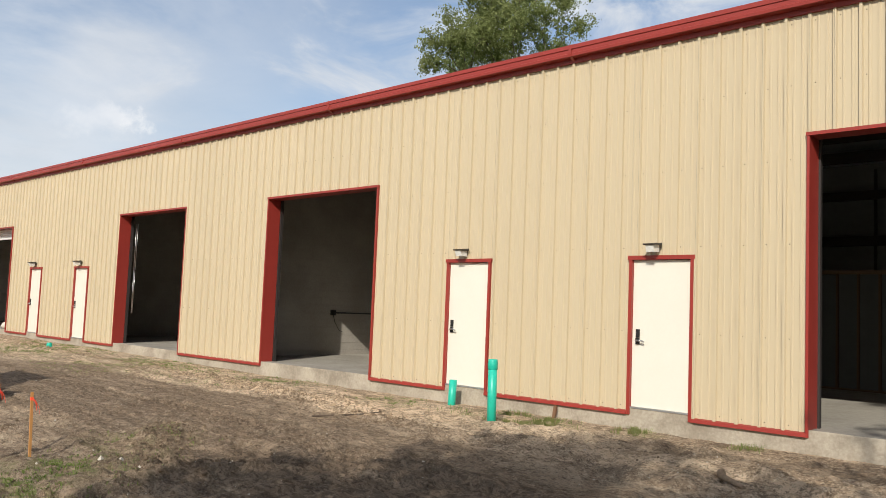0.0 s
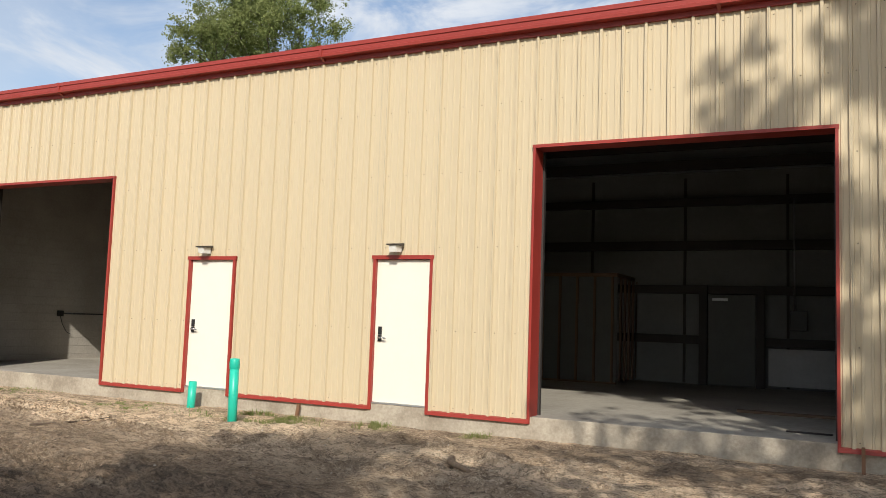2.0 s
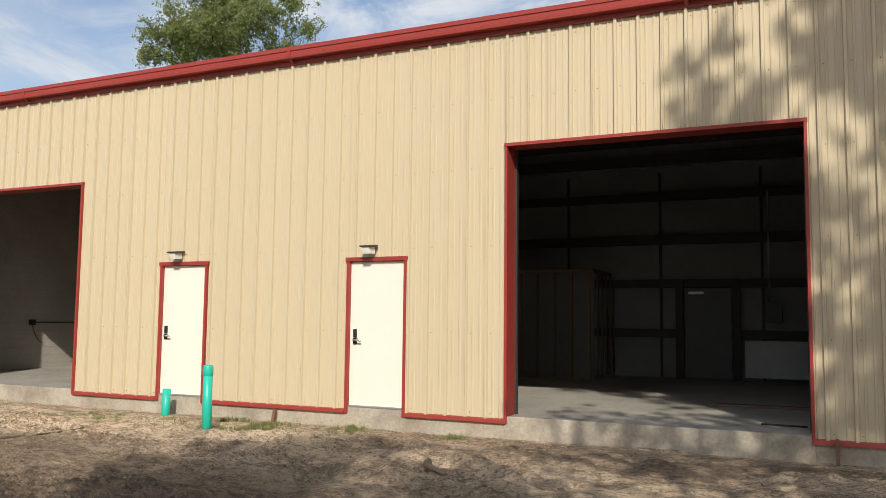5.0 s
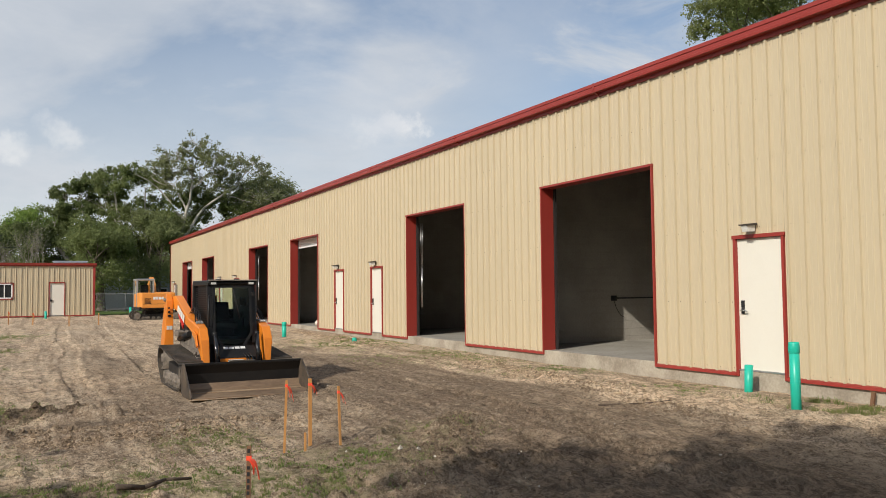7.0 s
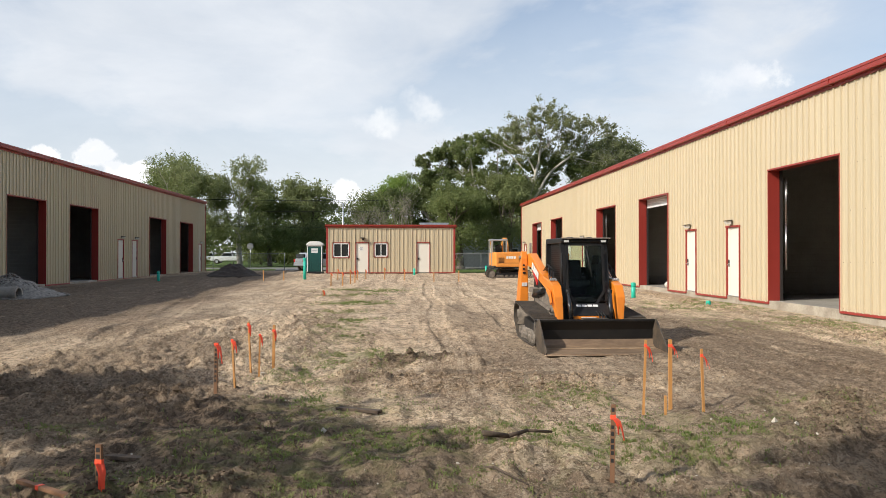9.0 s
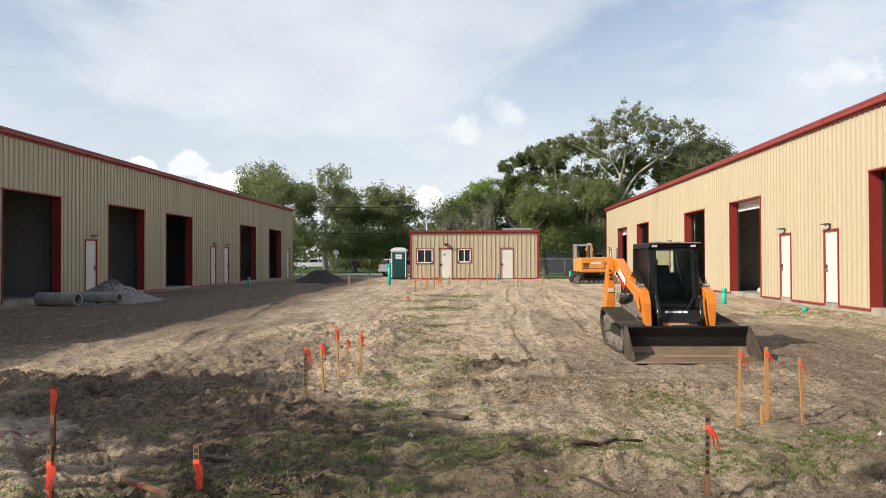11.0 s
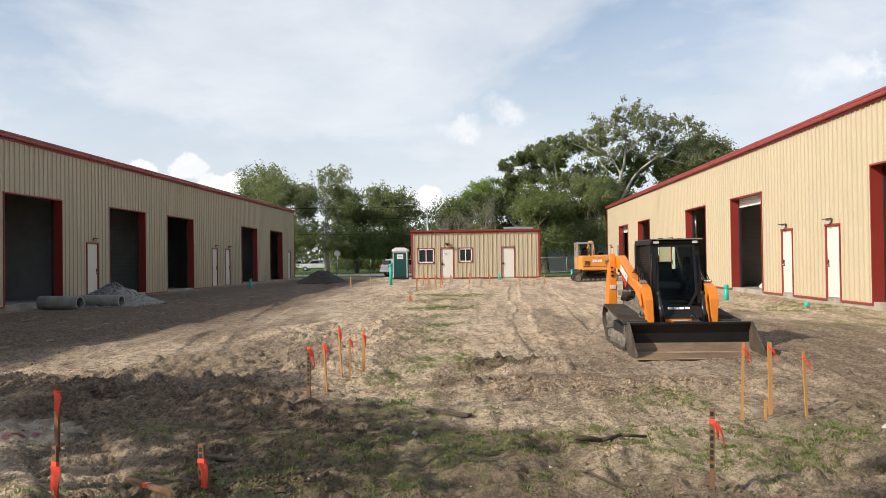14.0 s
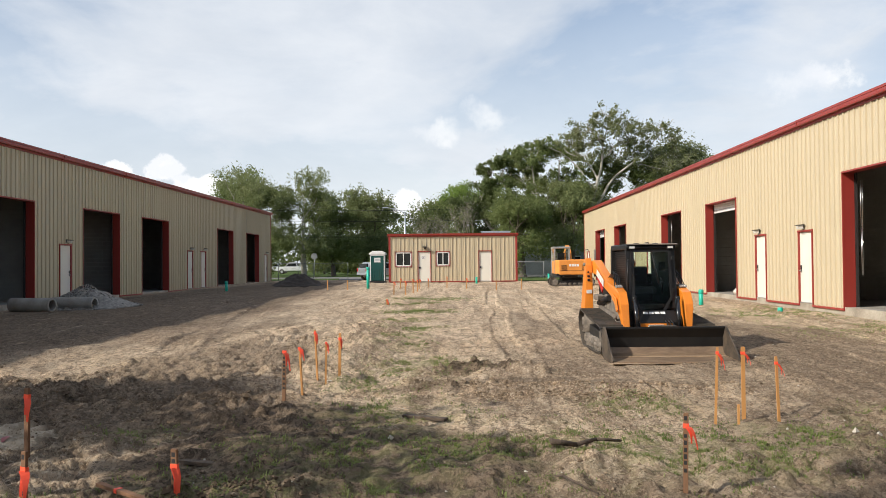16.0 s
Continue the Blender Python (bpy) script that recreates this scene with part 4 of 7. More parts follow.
def tree(label, x, y, height, crown, seed, leaf="leaf_oak", bark="bark", leaves=7000, size=0.27, depth=4, trunk=None, spread=0.5, clump=None, group="trees round the yard", z=None, bare=0.0, skirt=0.8, stout=1.0):
    """A trunk with forking limbs and a crown of small sprays gathered round the limb ends."""
    rng = random.Random(seed)
    base = Vector((0, 0, 0))
    bm = B()
    r = height * 0.026 * stout
    trunk = trunk or height * 0.28
    tips = []
    top = Vector((rng.uniform(-0.2, 0.2), rng.uniform(-0.2, 0.2), trunk))
    tube(bm, base - Vector((0, 0, 0.4)), base + Vector((0, 0, 0.3)), r * 1.7, r * 1.15, seg=10, caps=False)
    tube(bm, base + Vector((0, 0, 0.3)), top, r * 1.15, r * 0.9, seg=10, caps=False)
    n = 4 if spread > 0.4 else 3
    length = (height - trunk) * 0.36
    for k in range(n):
        a = 2 * math.pi * (k + rng.uniform(-0.25, 0.25)) / n
        d = Vector((math.cos(a) * spread * 1.15, math.sin(a) * spread * 1.15, 1.0 - 0.3 * spread)).normalized()
        limb(bm, rng, top.copy(), d, r * 0.62, length * rng.uniform(0.85, 1.15), depth - 1, tips, spread, 0.22, 7)
    if not tips:
        tips = [(top, 0)]
    # fit the limbs to the wanted height and width
    P = np.array([tuple(p) for p, _ in tips])
    sz = (height * 0.95 - trunk) / max(P[:, 2].max() - trunk, 0.1)
    sx = crown * 0.88 / np.percentile(np.hypot(P[:, 0], P[:, 1]), 95)
    for v in bm.verts:
        if v.co.z > trunk * 0.98:
            k = min((v.co.z - trunk * 0.98) / (trunk * 0.3), 1.0)
            v.co.x *= 1 + (sx - 1) * k
            v.co.y *= 1 + (sx - 1) * k
            v.co.z = trunk * 0.98 + (v.co.z - trunk * 0.98) * sz
    ends = [Vector((p.x * sx, p.y * sx, trunk + (p.z - trunk) * sz)) for p, _ in tips]
    if bare:
        ends = [p for p in ends if rng.random() > bare]
    for k in range(int(len(ends) * skirt)):
        a, q = rng.uniform(0, 2 * math.pi), crown * math.sqrt(rng.uniform(0.1, 1.0)) * 0.85
        ends.append(Vector((q * math.cos(a), q * math.sin(a), trunk * rng.uniform(0.7, 1.05) + (height - trunk) * rng.uniform(0.0, 0.3))))
    ob = thing("tree", label, "tree", pose(x, y, ground_z(x) if z is None else z), group)
    part("trunk", bm, M[bark], ob)
    v, f = leaf_cloud(rng, ends, clump or crown * 0.2, leaves, size)
    crown_ob = from_arrays("crown", v, f, M[leaf])
    crown_ob.parent = ob
    return ob


# beyond the far end of the yard
PALE = "tall oak with pale bare limbs and sparse leaves"
DARK = "broad dark green live oak with a low crown"
grown_tree(PALE, -74, 2.7,
           [(0.30, [(0, -0.4), (0, 3.5), (0, 7.5)]), (0.17, [(0, 7.3), (0.5, 9.4), (0.9, 11.4), (1.1, 12.7), (1.6, 14.8)]), (0.115, [(0.3, 8.6), (-0.6, 9.2), (-1.0, 10.2), (-2.2, 11.6), (-4.2, 12.6)]),
            (0.10, [(0.5, 9.4), (-0.2, 10.8), (-1.1, 11.6), (-2.6, 12.3)]), (0.16, [(0, 6.6), (0.95, 7.8), (2.2, 9.7), (3.6, 10.8), (5.2, 11.9), (6.4, 13.6)]), (0.10, [(3.6, 10.8), (4.9, 10.9), (6.9, 10.3)]),
            (0.10, [(0.9, 11.4), (2.0, 12.5), (3.2, 13.3)]), (0.13, [(1.1, 12.7), (0.4, 13.8), (-0.6, 14.8)])],
           [(-1.0, 14.3, 1.1), (0.2, 14.9, 0.9), (1.6, 15.4, 1.15), (3.0, 14.8, 1.1), (4.4, 14.0, 1.0), (3.4, 12.9, 1.0), (-2.3, 13.6, 0.7), (7.0, 14.5, 1.1), (8.0, 13.4, 1.1), (8.4, 11.9, 1.1), (6.4, 11.9, 1.1), (7.2, 10.5, 1.2), (9.4, 11.0, 0.9), (2.2, 13.9, 1.0), (0.4, 13.3, 1.1), (1.6, 12.3, 1.0), (-1.4, 12.9, 1.0), (5.2, 12.8, 1.0), (3.9, 11.6, 1.0), (5.6, 10.6, 1.1), (-0.8, 11.5, 0.9)],
           11, "leaf_grey", "bark_white", 24000, 0.17, 13, loose=1.3)
grown_tree(DARK, -77, -0.4,
           [(0.45, [(0, -0.4), (0, 2.5), (0.3, 4.6)]), (0.3, [(0.3, 4.4), (1.2, 6.5), (2.6, 8.6), (4.0, 9.4)]), (0.28, [(0.2, 4.2), (-1.0, 6.2), (-2.2, 8.6), (-2.6, 11.2)]), (0.22, [(0, 3.8), (-2.4, 5.2), (-4.4, 6.6)]), (0.2, [(0.3, 4.6), (0.4, 8.0), (0.2, 11.6)])],
           [(0.7, 13.1, 1.25), (1.4, 12.2, 1.2), (-0.9, 12.8, 1.4), (-2.7, 11.7, 1.5), (-1.6, 13.2, 0.9), (0.9, 10.2, 1.5), (4.8, 11.5, 1.2), (6.3, 10.7, 1.4), (5.2, 9.4, 1.5), (8.0, 10.4, 1.6), (1.8, 8.5, 1.7), (-0.9, 8.5, 1.9), (0.4, 6.9, 1.9), (2.5, 6.4, 1.7), (-2.4, 7.4, 1.7), (-3.2, 9.4, 1.3), (-3.9, 6.1, 1.8), (-1.3, 5.8, 1.8), (3.4, 10.4, 1.4), (3.6, 7.6, 1.6), (-4.6, 4.6, 1.6), (-2.2, 4.5, 1.6), (0.4, 4.8, 1.7), (2.6, 4.6, 1.7), (4.6, 5.4, 1.7)],
           13, "leaf_mid", "bark_white", 78000, 0.19)
grown_tree(DARK, -79, -6.2,
           [(0.5, [(0, -0.4), (0.2, 2.4), (0.6, 4.4)]), (0.3, [(0.5, 4.2), (1.4, 6.4), (1.0, 8.6), (0.4, 10.6)]), (0.26, [(0.4, 4.0), (-1.2, 5.6), (-2.6, 7.0)]), (0.26, [(0.6, 4.4), (2.4, 6.4), (3.2, 9.0), (3.0, 11.6)])],
           [(-1.2, 11.1, 1.0), (0.6, 12.0, 1.3), (2.2, 11.7, 1.2), (2.4, 13.2, 1.2), (3.6, 13.4, 0.8), (1.0, 10.4, 1.2), (-0.3, 9.5, 1.3), (-1.4, 9.0, 1.3), (-0.8, 7.8, 1.7), (-2.6, 7.8, 1.6), (-2.0, 6.6, 1.7), (1.1, 7.3, 1.5), (3.4, 10.7, 1.2), (0.4, 6.1, 1.7), (-3.6, 6.3, 1.6), (-4.5, 7.4, 1.2), (-3.4, 4.6, 1.5), (-1.0, 4.6, 1.6), (2.2, 5.4, 1.6), (3.6, 7.6, 1.4)],
           12, "leaf_oak", "bark_pale", 66000, 0.19)
tree("rounded bright green tree", -104, -9.6, 12.9, 3.4, 14, "leaf_bright", leaves=15000, clump=1.1, size=0.26, trunk=4, skirt=0.3)
tree(DARK, -101, -13.6, 10.2, 3.6, 44, "leaf_mid", leaves=15000, clump=1.2, size=0.26, trunk=2.5)
for y, h, c, k in ((-13.2, 6.7, 2.3, 15), (-9.8, 7.6, 1.7, 45), (-11.4, 6.0, 1.6, 46)):
    tree("thin grey leafless tree behind the office", -67, y, h, c, k, "leaf_grey", "bark_grey", 260, 0.13, 6, 1.2, 0.42, 0.5, skirt=0.0, stout=1.5)
tree(DARK, -79, 12.5, 15.0, 4.2, 16, "leaf_grey", leaves=26000, clump=1.0, size=0.2, trunk=4)
tree(DARK, -95, 18.0, 15.5, 5.0, 26, leaves=16000, clump=1.3, size=0.26, trunk=3)
tree("spreading live oak with pale limbs beyond the shaded hall", -85, -33.6, 12.9, 4.6, 17, "leaf_olive", "bark_pale", leaves=30000, clump=0.85, size=0.17, trunk=3.4, stout=0.9, skirt=0.5)
tree("spreading live oak with pale limbs beyond the shaded hall", -87, -28.0, 12.4, 4.4, 58, "leaf_olive", "bark_pale", leaves=30000, clump=0.85, size=0.17, trunk=3.4, stout=0.9, skirt=0.55)
tree(DARK, -92, -25.4, 9.6, 3.8, 48, "leaf_mid", leaves=30000, clump=0.9, size=0.2, trunk=2.6, skirt=1.0)
tree(DARK, -97, -22.2, 11.4, 3.9, 19, "leaf_olive", leaves=36000, clump=0.95, size=0.21, trunk=2.6, skirt=1.0)
tree(DARK, -98, -38.5, 14.2, 5.4, 20, "leaf_mid", leaves=26000, clump=1.3, size=0.24, trunk=2.5)
for y, h, c, k in ((-36.5, 4.2, 2.2, 61), (-25.6, 4.6, 2.4, 63), (-22.4, 3.8, 2.0, 64), (-19.4, 4.4, 2.2, 65)):
    tree("dark shrubby undergrowth beyond the street", -112, y * 1.22 + 1.5, h, c, k, "leaf_mid", leaves=9000, clump=0.8, size=0.24, trunk=0.7, skirt=1.0)
tree("leafy green shrub tree by the street", -80, -31.6, 4.6, 1.6, 27, "leaf_pine", leaves=9000, clump=0.8, size=0.2, trunk=0.8)
tree("dark oak with a thick forked trunk by the lawn", -72, -4.4, 8.8, 3.3, 22, "leaf_mid", leaves=26000, clump=0.75, size=0.18, depth=5, trunk=2.6, skirt=0.35, stout=1.5)
tree("dark oak with drooping sprays by the lawn", -74, 0.6, 9.6, 3.0, 72, "leaf_olive", leaves=22000, clump=0.7, size=0.18, depth=5, trunk=3.0, skirt=0.3, stout=1.2)
tree("leafy green shrub by the fence", -68.5, -6.0, 2.6, 1.2, 24, "leaf_bright", leaves=6000, clump=0.5, size=0.13, trunk=0.4)
# behind the sunlit hall
tree("leafy green tree with gaps in its crown behind the building", -24.0, 26.0, 23.0, 5.0, 21, "leaf_pine", leaves=70000, clump=0.62, size=0.13, depth=5, spread=0.58, trunk=9, skirt=0.1)
# at the near end of the yard, whose shade lies on the dirt and the wall
SHADE = "large leafy oak shading the near end of the yard"
tree(SHADE, 19.0, -16.5, 20.5, 4.6, 31, leaves=20000, clump=0.6, trunk=8.0, skirt=0.3)
tree(SHADE, 9.6, -19.6, 14.5, 3.0, 32, leaves=7000, clump=0.7, trunk=5.5, skirt=0.2)
tree(SHADE, 3.0, -20.6, 7.6, 2.2, 35, leaves=650, clump=0.6, trunk=3.8, skirt=0.1)
tree(SHADE, 12.9, -15.7, 13.6, 2.6, 38, leaves=700, clump=0.5, trunk=7.0, skirt=0.1)
tree(SHADE, 15.8, -15.0, 14.0, 2.9, 36, leaves=4800, clump=0.55, trunk=7.0, skirt=0.1)
tree(SHADE, 15.6, -12.4, 10.0, 2.6, 37, leaves=6200, clump=0.6, trunk=5.5, skirt=0.1)
tree(SHADE, 2.9, -27.8, 11.2, 2.3, 34, leaves=2300, clump=0.7, trunk=7.4, skirt=0.1)


def far_woods():
    """The closing belt of trees, far behind the rest."""
    rng = random.Random(77)
    pts = []
    for k in range(620):
        y = rng.uniform(-110, 60)
        top = 10.5 + 1.9 * math.sin(y * 0.15) + 1.6 * math.sin(y * 0.38 + 1)
        pts.append(Vector((-178 + rng.uniform(-9, 9), y, rng.uniform(0.6, top))))
    v, f = leaf_cloud(rng, pts, 3.0, 60000, 0.7)
    return tagged(from_arrays("far_woods", v, f, M["leaf_oak"]), "dark green belt of far woods", "woods", kind="stuff")


far_woods()

# ---- the far office ----
M["dark_glass"] = surf("dark_window_glass", (0.02, 0.022, 0.024), rough=0.08, scale=3, fine=20, spec=0.6)
M["vinyl"] = surf("white_vinyl", (0.80, 0.79, 0.76), rough=0.45, scale=4, fine=40)


def build_office():
    X, y0, y1, top, base = -51.54, -15.33, -6.44, 3.67, 0.33
    deep = 4.2
    ob = thing("office_building", "small tan ribbed steel office with red trim", "building")
    place = lambda u, v, z: (X + v, u, z)
    fx = lambda bm, a, b, v0, v1, z0, z1, bv=0.0: box(bm, X + v0, X + v1, a, b, z0, z1, bv)
    windows = [(-14.97, -13.75, 1.39, 2.48), (-12.09, -11.08, 1.43, 2.48)]
    doors = [(-13.36, -12.43), (-9.09, -8.15)]
    holes = windows + [(a, b, 0.0, 2.50) for a, b in doors]
    wall = part("wall", fx(B(), y0, y1, -deep, -0.09, base, top - 0.1), M["shade_toned_sheet"], ob)
    clad(wall, place, y0, y1, base + 0.04, top - 0.08, holes, y0 + 0.1, 1)
    part("slab", fx(B(), y0 - 0.03, y1 + 0.03, -deep, 0.01, -0.3, base + 0.03), M["concrete"], ob)
    part("roof", prism(B(), [(X + 0.10, top + 0.02), (X + 0.10, top - 0.03), (X - deep - 0.2, top - 0.27), (X - deep - 0.2, top - 0.22)], "y", y0 - 0.12, y1 + 0.12), M["galv"], ob)
    part("eave_trim", prism(B(), [(X - 0.05, top - 0.16), (X + 0.06, top - 0.16), (X + 0.07, top - 0.09), (X + 0.17, top - 0.07), (X + 0.19, top + 0.05), (X - 0.05, top + 0.06)], "y", y0 - 0.14, y1 + 0.14), M["red"], ob)
    for u in (y0, y1):
        part("corner_trim", fx(B(), u - 0.07, u + 0.07, -0.05, 0.045, base, top - 0.1), M["red"], ob)
    for a, b in free_spans(y0, y1, doors):
        part("base_flashing", fx(B(), a, b, 0.0, 0.05, base - 0.01, base + 0.06), M["red"], ob)
    for a, b, z0, z1 in windows:
        w = part("window", fx(B(), a + 0.05, b - 0.05, -0.085, -0.05, z0 + 0.05, z1 - 0.05), M["dark_glass"], ob, "dark sliding window")
        bm = B()
        for p, q, r, s in ((a, a + 0.05, z0, z1), (b - 0.05, b, z0, z1), (a, b, z0, z0 + 0.05), (a, b, z1 - 0.05, z1)):
            fx(bm, p, q, -0.05, 0.05, r, s)
        part("trim", bm, M["red"], w)
        bm = B()
        for p, q, r, s in ((a + 0.05, a + 0.13, z0 + 0.05, z1 - 0.05), (b - 0.13, b - 0.05, z0 + 0.05, z1 - 0.05), (a + 0.05, b - 0.05, z0 + 0.05, z0 + 0.13), (a + 0.05, b - 0.05, z1 - 0.13, z1 - 0.05)):
            fx(bm, p, q, -0.05, 0.03, r, s)
        part("window_frame", bm, M["vinyl"], w, "white vinyl frame")
        part("mullion", fx(B(), (a + b) / 2 - 0.03, (a + b) / 2 + 0.03, -0.05, 0.02, z0 + 0.13, z1 - 0.13), M["vinyl"], w)
    for a, b in doors:
        d = part("door", fx(B(), a + 0.045, b - 0.045, -0.08, -0.03, base + 0.06, 2.45), M["white_door"], ob, "white painted steel door, shut")
        bm = B()
        for p, q, r, s in ((a, a + 0.045, base, 2.50), (b - 0.045, b, base, 2.50), (a, b, 2.45, 2.51)):
            fx(bm, p, q, -0.08, 0.045, r, s)
        part("door_frame", bm, M["red"], d)
        part("lever_handle", fx(B(), a + 0.08, a + 0.2, -0.03, 0.03, 1.27, 1.40), M["black"], d)
    part("notice", fx(B(), -13.12, -12.82, -0.03, -0.022, 1.92, 2.16), M["vinyl"], ob, "white paper notice on the door")
    bm = B()
    for k in range(4):
        fx(bm, -13.08, -12.86 - 0.03 * (k % 2), -0.022, -0.020, 2.11 - 0.045 * k, 2.125 - 0.045 * k)
    part("notice_text", bm, M["ink"], ob)
    unit = thing("roof_unit", "pale metal ventilation unit on the office roof", "roof unit", pose(X - 1.5, -7.8, top - 0.26))
    part("casing", box(B(), -0.45, 0.45, -1.0, 1.0, 0.0, 0.44, 0.02), M["galv"], unit)
    part("lid", prism(B(), [(-0.5, 0.44), (0.5, 0.44), (0.46, 0.50), (-0.46, 0.50)], "y", -1.05, 1.05), M["galv"], unit)
    lamp = thing("wall_light", "bronze wall light above the office door", "wall light", pose(X, -12.85, 2.72))
    part("back_plate", box(B(), 0.03, 0.09, -0.08, 0.08, -0.08, 0.10), M["bronze"], lamp)
    part("hood", prism(B(), [(0.05, 0.06), (0.34, 0.02), (0.35, 0.06), (0.05, 0.12)], "y", -0.15, 0.15), M["bronze"], lamp)


build_office()


# ---- portable toilet ----
M["toilet_green"] = surf("dark_green_plastic", (0.008, 0.070, 0.060), (0.006, 0.056, 0.05), rough=0.4, scale=3, fine=30)


def build_toilet():
    ob = thing("portable_toilet", "dark green portable toilet with a white roof", "toilet", pose(-52.6, -16.25, 0.29))
    part("base", box(B(), -0.58, 0.58, -0.55, 0.55, 0, 0.14, 0.02), M["black"], ob)
    part("body", box(B(), -0.54, 0.52, -0.51, 0.51, 0.14, 1.98, 0.03), M["toilet_green"], ob)
    bm = B()
    for a in (-0.52, 0.46):
        box(bm, 0.50, 0.56, a, a + 0.06, 0.14, 1.98, 0.01)
    box(bm, 0.50, 0.56, -0.52, 0.52, 1.92, 2.0, 0.01)
    part("door_frame", bm, M["vinyl"], ob, "white corner posts and header")
    door = part("door", box(B(), 0.52, 0.55, -0.45, 0.45, 0.2, 1.9, 0.01), M["toilet_green"], ob)
    for k in range(7):
        part("rib", box(B(), 0.55, 0.565, -0.40 + k * 0.125, -0.35 + k * 0.125, 0.28, 0.95, 0.006), M["toilet_green"], door)
    part("sign", box(B(), 0.55, 0.56, -0.22, 0.22, 1.45, 1.78), M["vinyl"], door, "white sign with a grey bar")
    part("sign_text", box(B(), 0.56, 0.563, -0.16, 0.16, 1.58, 1.66), M["galv"], door)
    bm = B()
    prism(bm, [(-0.60, 1.98), (0.60, 1.98), (0.58, 2.10), (0.34, 2.26), (-0.34, 2.26), (-0.58, 2.10)], "x", -0.60, 0.60, 0.05)
    part("roof", bm, M["vinyl"], ob, "white domed roof")


build_toilet()

# ---- compact track loader ----
M["orange"] = surf("orange_machine_paint", (0.78, 0.235, 0.018), (0.66, 0.19, 0.016), rough=0.38, scale=1.6, fine=22, var=0.7, coat=0.2)
M["orange_faded"] = surf("sun_faded_orange_paint", (0.74, 0.29, 0.055), (0.60, 0.22, 0.04), rough=0.5, scale=1.6, fine=22, var=0.8)
M["machine_black"] = surf("black_machine_paint", (0.010, 0.010, 0.011), (0.02, 0.018, 0.016), rough=0.5, spec=0.35, scale=3, fine=25, var=0.8)
M["rubber"] = surf("dusty_black_rubber", (0.030, 0.027, 0.025), (0.10, 0.078, 0.055), rough=0.85, scale=5, fine=35, var=0.9, bump=0.004)
M["worn_steel"] = surf("worn_bucket_steel", (0.36, 0.25, 0.16), (0.15, 0.10, 0.065), rough=0.55, metal=0.25, scale=2.2, fine=20, var=1.0, stretch=(1, 0.3, 1), bump=0.003)
M["bare_steel"] = surf("bare_rusty_steel", (0.55, 0.42, 0.29), (0.33, 0.215, 0.13), rough=0.5, metal=0.3, scale=3, fine=30, var=1.0, stretch=(1, 0.3, 1))
M["dusty_steel"] = surf("dusty_grey_steel", (0.24, 0.20, 0.16), (0.10, 0.085, 0.07), rough=0.8, scale=6, fine=40, var=1.0)
M["scuffed_black"] = surf("scuffed_black_steel", (0.022, 0.020, 0.018), (0.13, 0.095, 0.065), rough=0.6, scale=4, fine=30, var=1.0)
M["decal_white"] = surf("white_decal", (0.80, 0.80, 0.78), rough=0.4, scale=6, fine=50)
M["decal_red"] = surf("red_decal", (0.55, 0.02, 0.02), rough=0.4, scale=6, fine=50)
M["cab_glass"] = glass("cab_glass", (0.72, 0.80, 0.74), 0.02, 1.15)
M["cab_grey"] = surf("grey_cab_lining", (0.055, 0.058, 0.055), (0.03, 0.031, 0.03), rough=0.7, scale=6, fine=40, var=0.9)
M["gloss_black"] = surf("gloss_black_steel", (0.012, 0.012, 0.013), rough=0.22, scale=6, fine=50, coat=0.5)
M["lamp_glass"] = surf("lamp_glass", (0.75, 0.75, 0.72), rough=0.1, scale=10, fine=60, coat=1.0)


def track_belt(outline, half, thick):
    """A closed belt along an outline in x and z, with its width along y."""
    bm = B()
    n = len(outline)
    cx, cz = sum(p[0] for p in outline) / n, sum(p[1] for p in outline) / n
    rings = []
    for x, z in outline:
        d = Vector((x - cx, z - cz)).normalized() * thick
        rings.append([bm.verts.new(c) for c in ((x, -half, z), (x, half, z), (x - d.x, half, z - d.y), (x - d.x, -half, z - d.y))])
    for k in range(n):
        a, b = rings[k], rings[(k + 1) % n]
        for j in range(4):
            bm.faces.new((a[j], a[(j + 1) % 4], b[(j + 1) % 4], b[j]))
    bmesh.ops.recalc_face_normals(bm, faces=bm.faces)
    return bm


def hull_outline(circles, n=72):
    """The belt line round circles (x, z, r), found as the outermost reach at even angles, then evened out."""
    pts = []
    for x, z, r in circles:
        pts += [(x + r * math.cos(2 * math.pi * k / 40), z + r * math.sin(2 * math.pi * k / 40)) for k in range(40)]
    pts = sorted(set(pts))
    cross = lambda o, a, b: (a[0] - o[0]) * (b[1] - o[1]) - (a[1] - o[1]) * (b[0] - o[0])
    half = []
    for seq in (pts, pts[::-1]):
        h = []
        for p in seq:
            while len(h) > 1 and cross(h[-2], h[-1], p) <= 0:
                h.pop()
            h.append(p)
        half += h[:-1]
    # even spacing
    closed = half + [half[0]]
    seg = [math.dist(a, b) for a, b in zip(closed, closed[1:])]
    total, out = sum(seg), []
    for k in range(n):
        s, j = total * k / n, 0
        while s > seg[j]:
            s -= seg[j]
            j += 1
        f = s / seg[j]
        out.append((closed[j][0] + (closed[j + 1][0] - closed[j][0]) * f, closed[j][1] + (closed[j + 1][1] - closed[j][1]) * f))
    return out


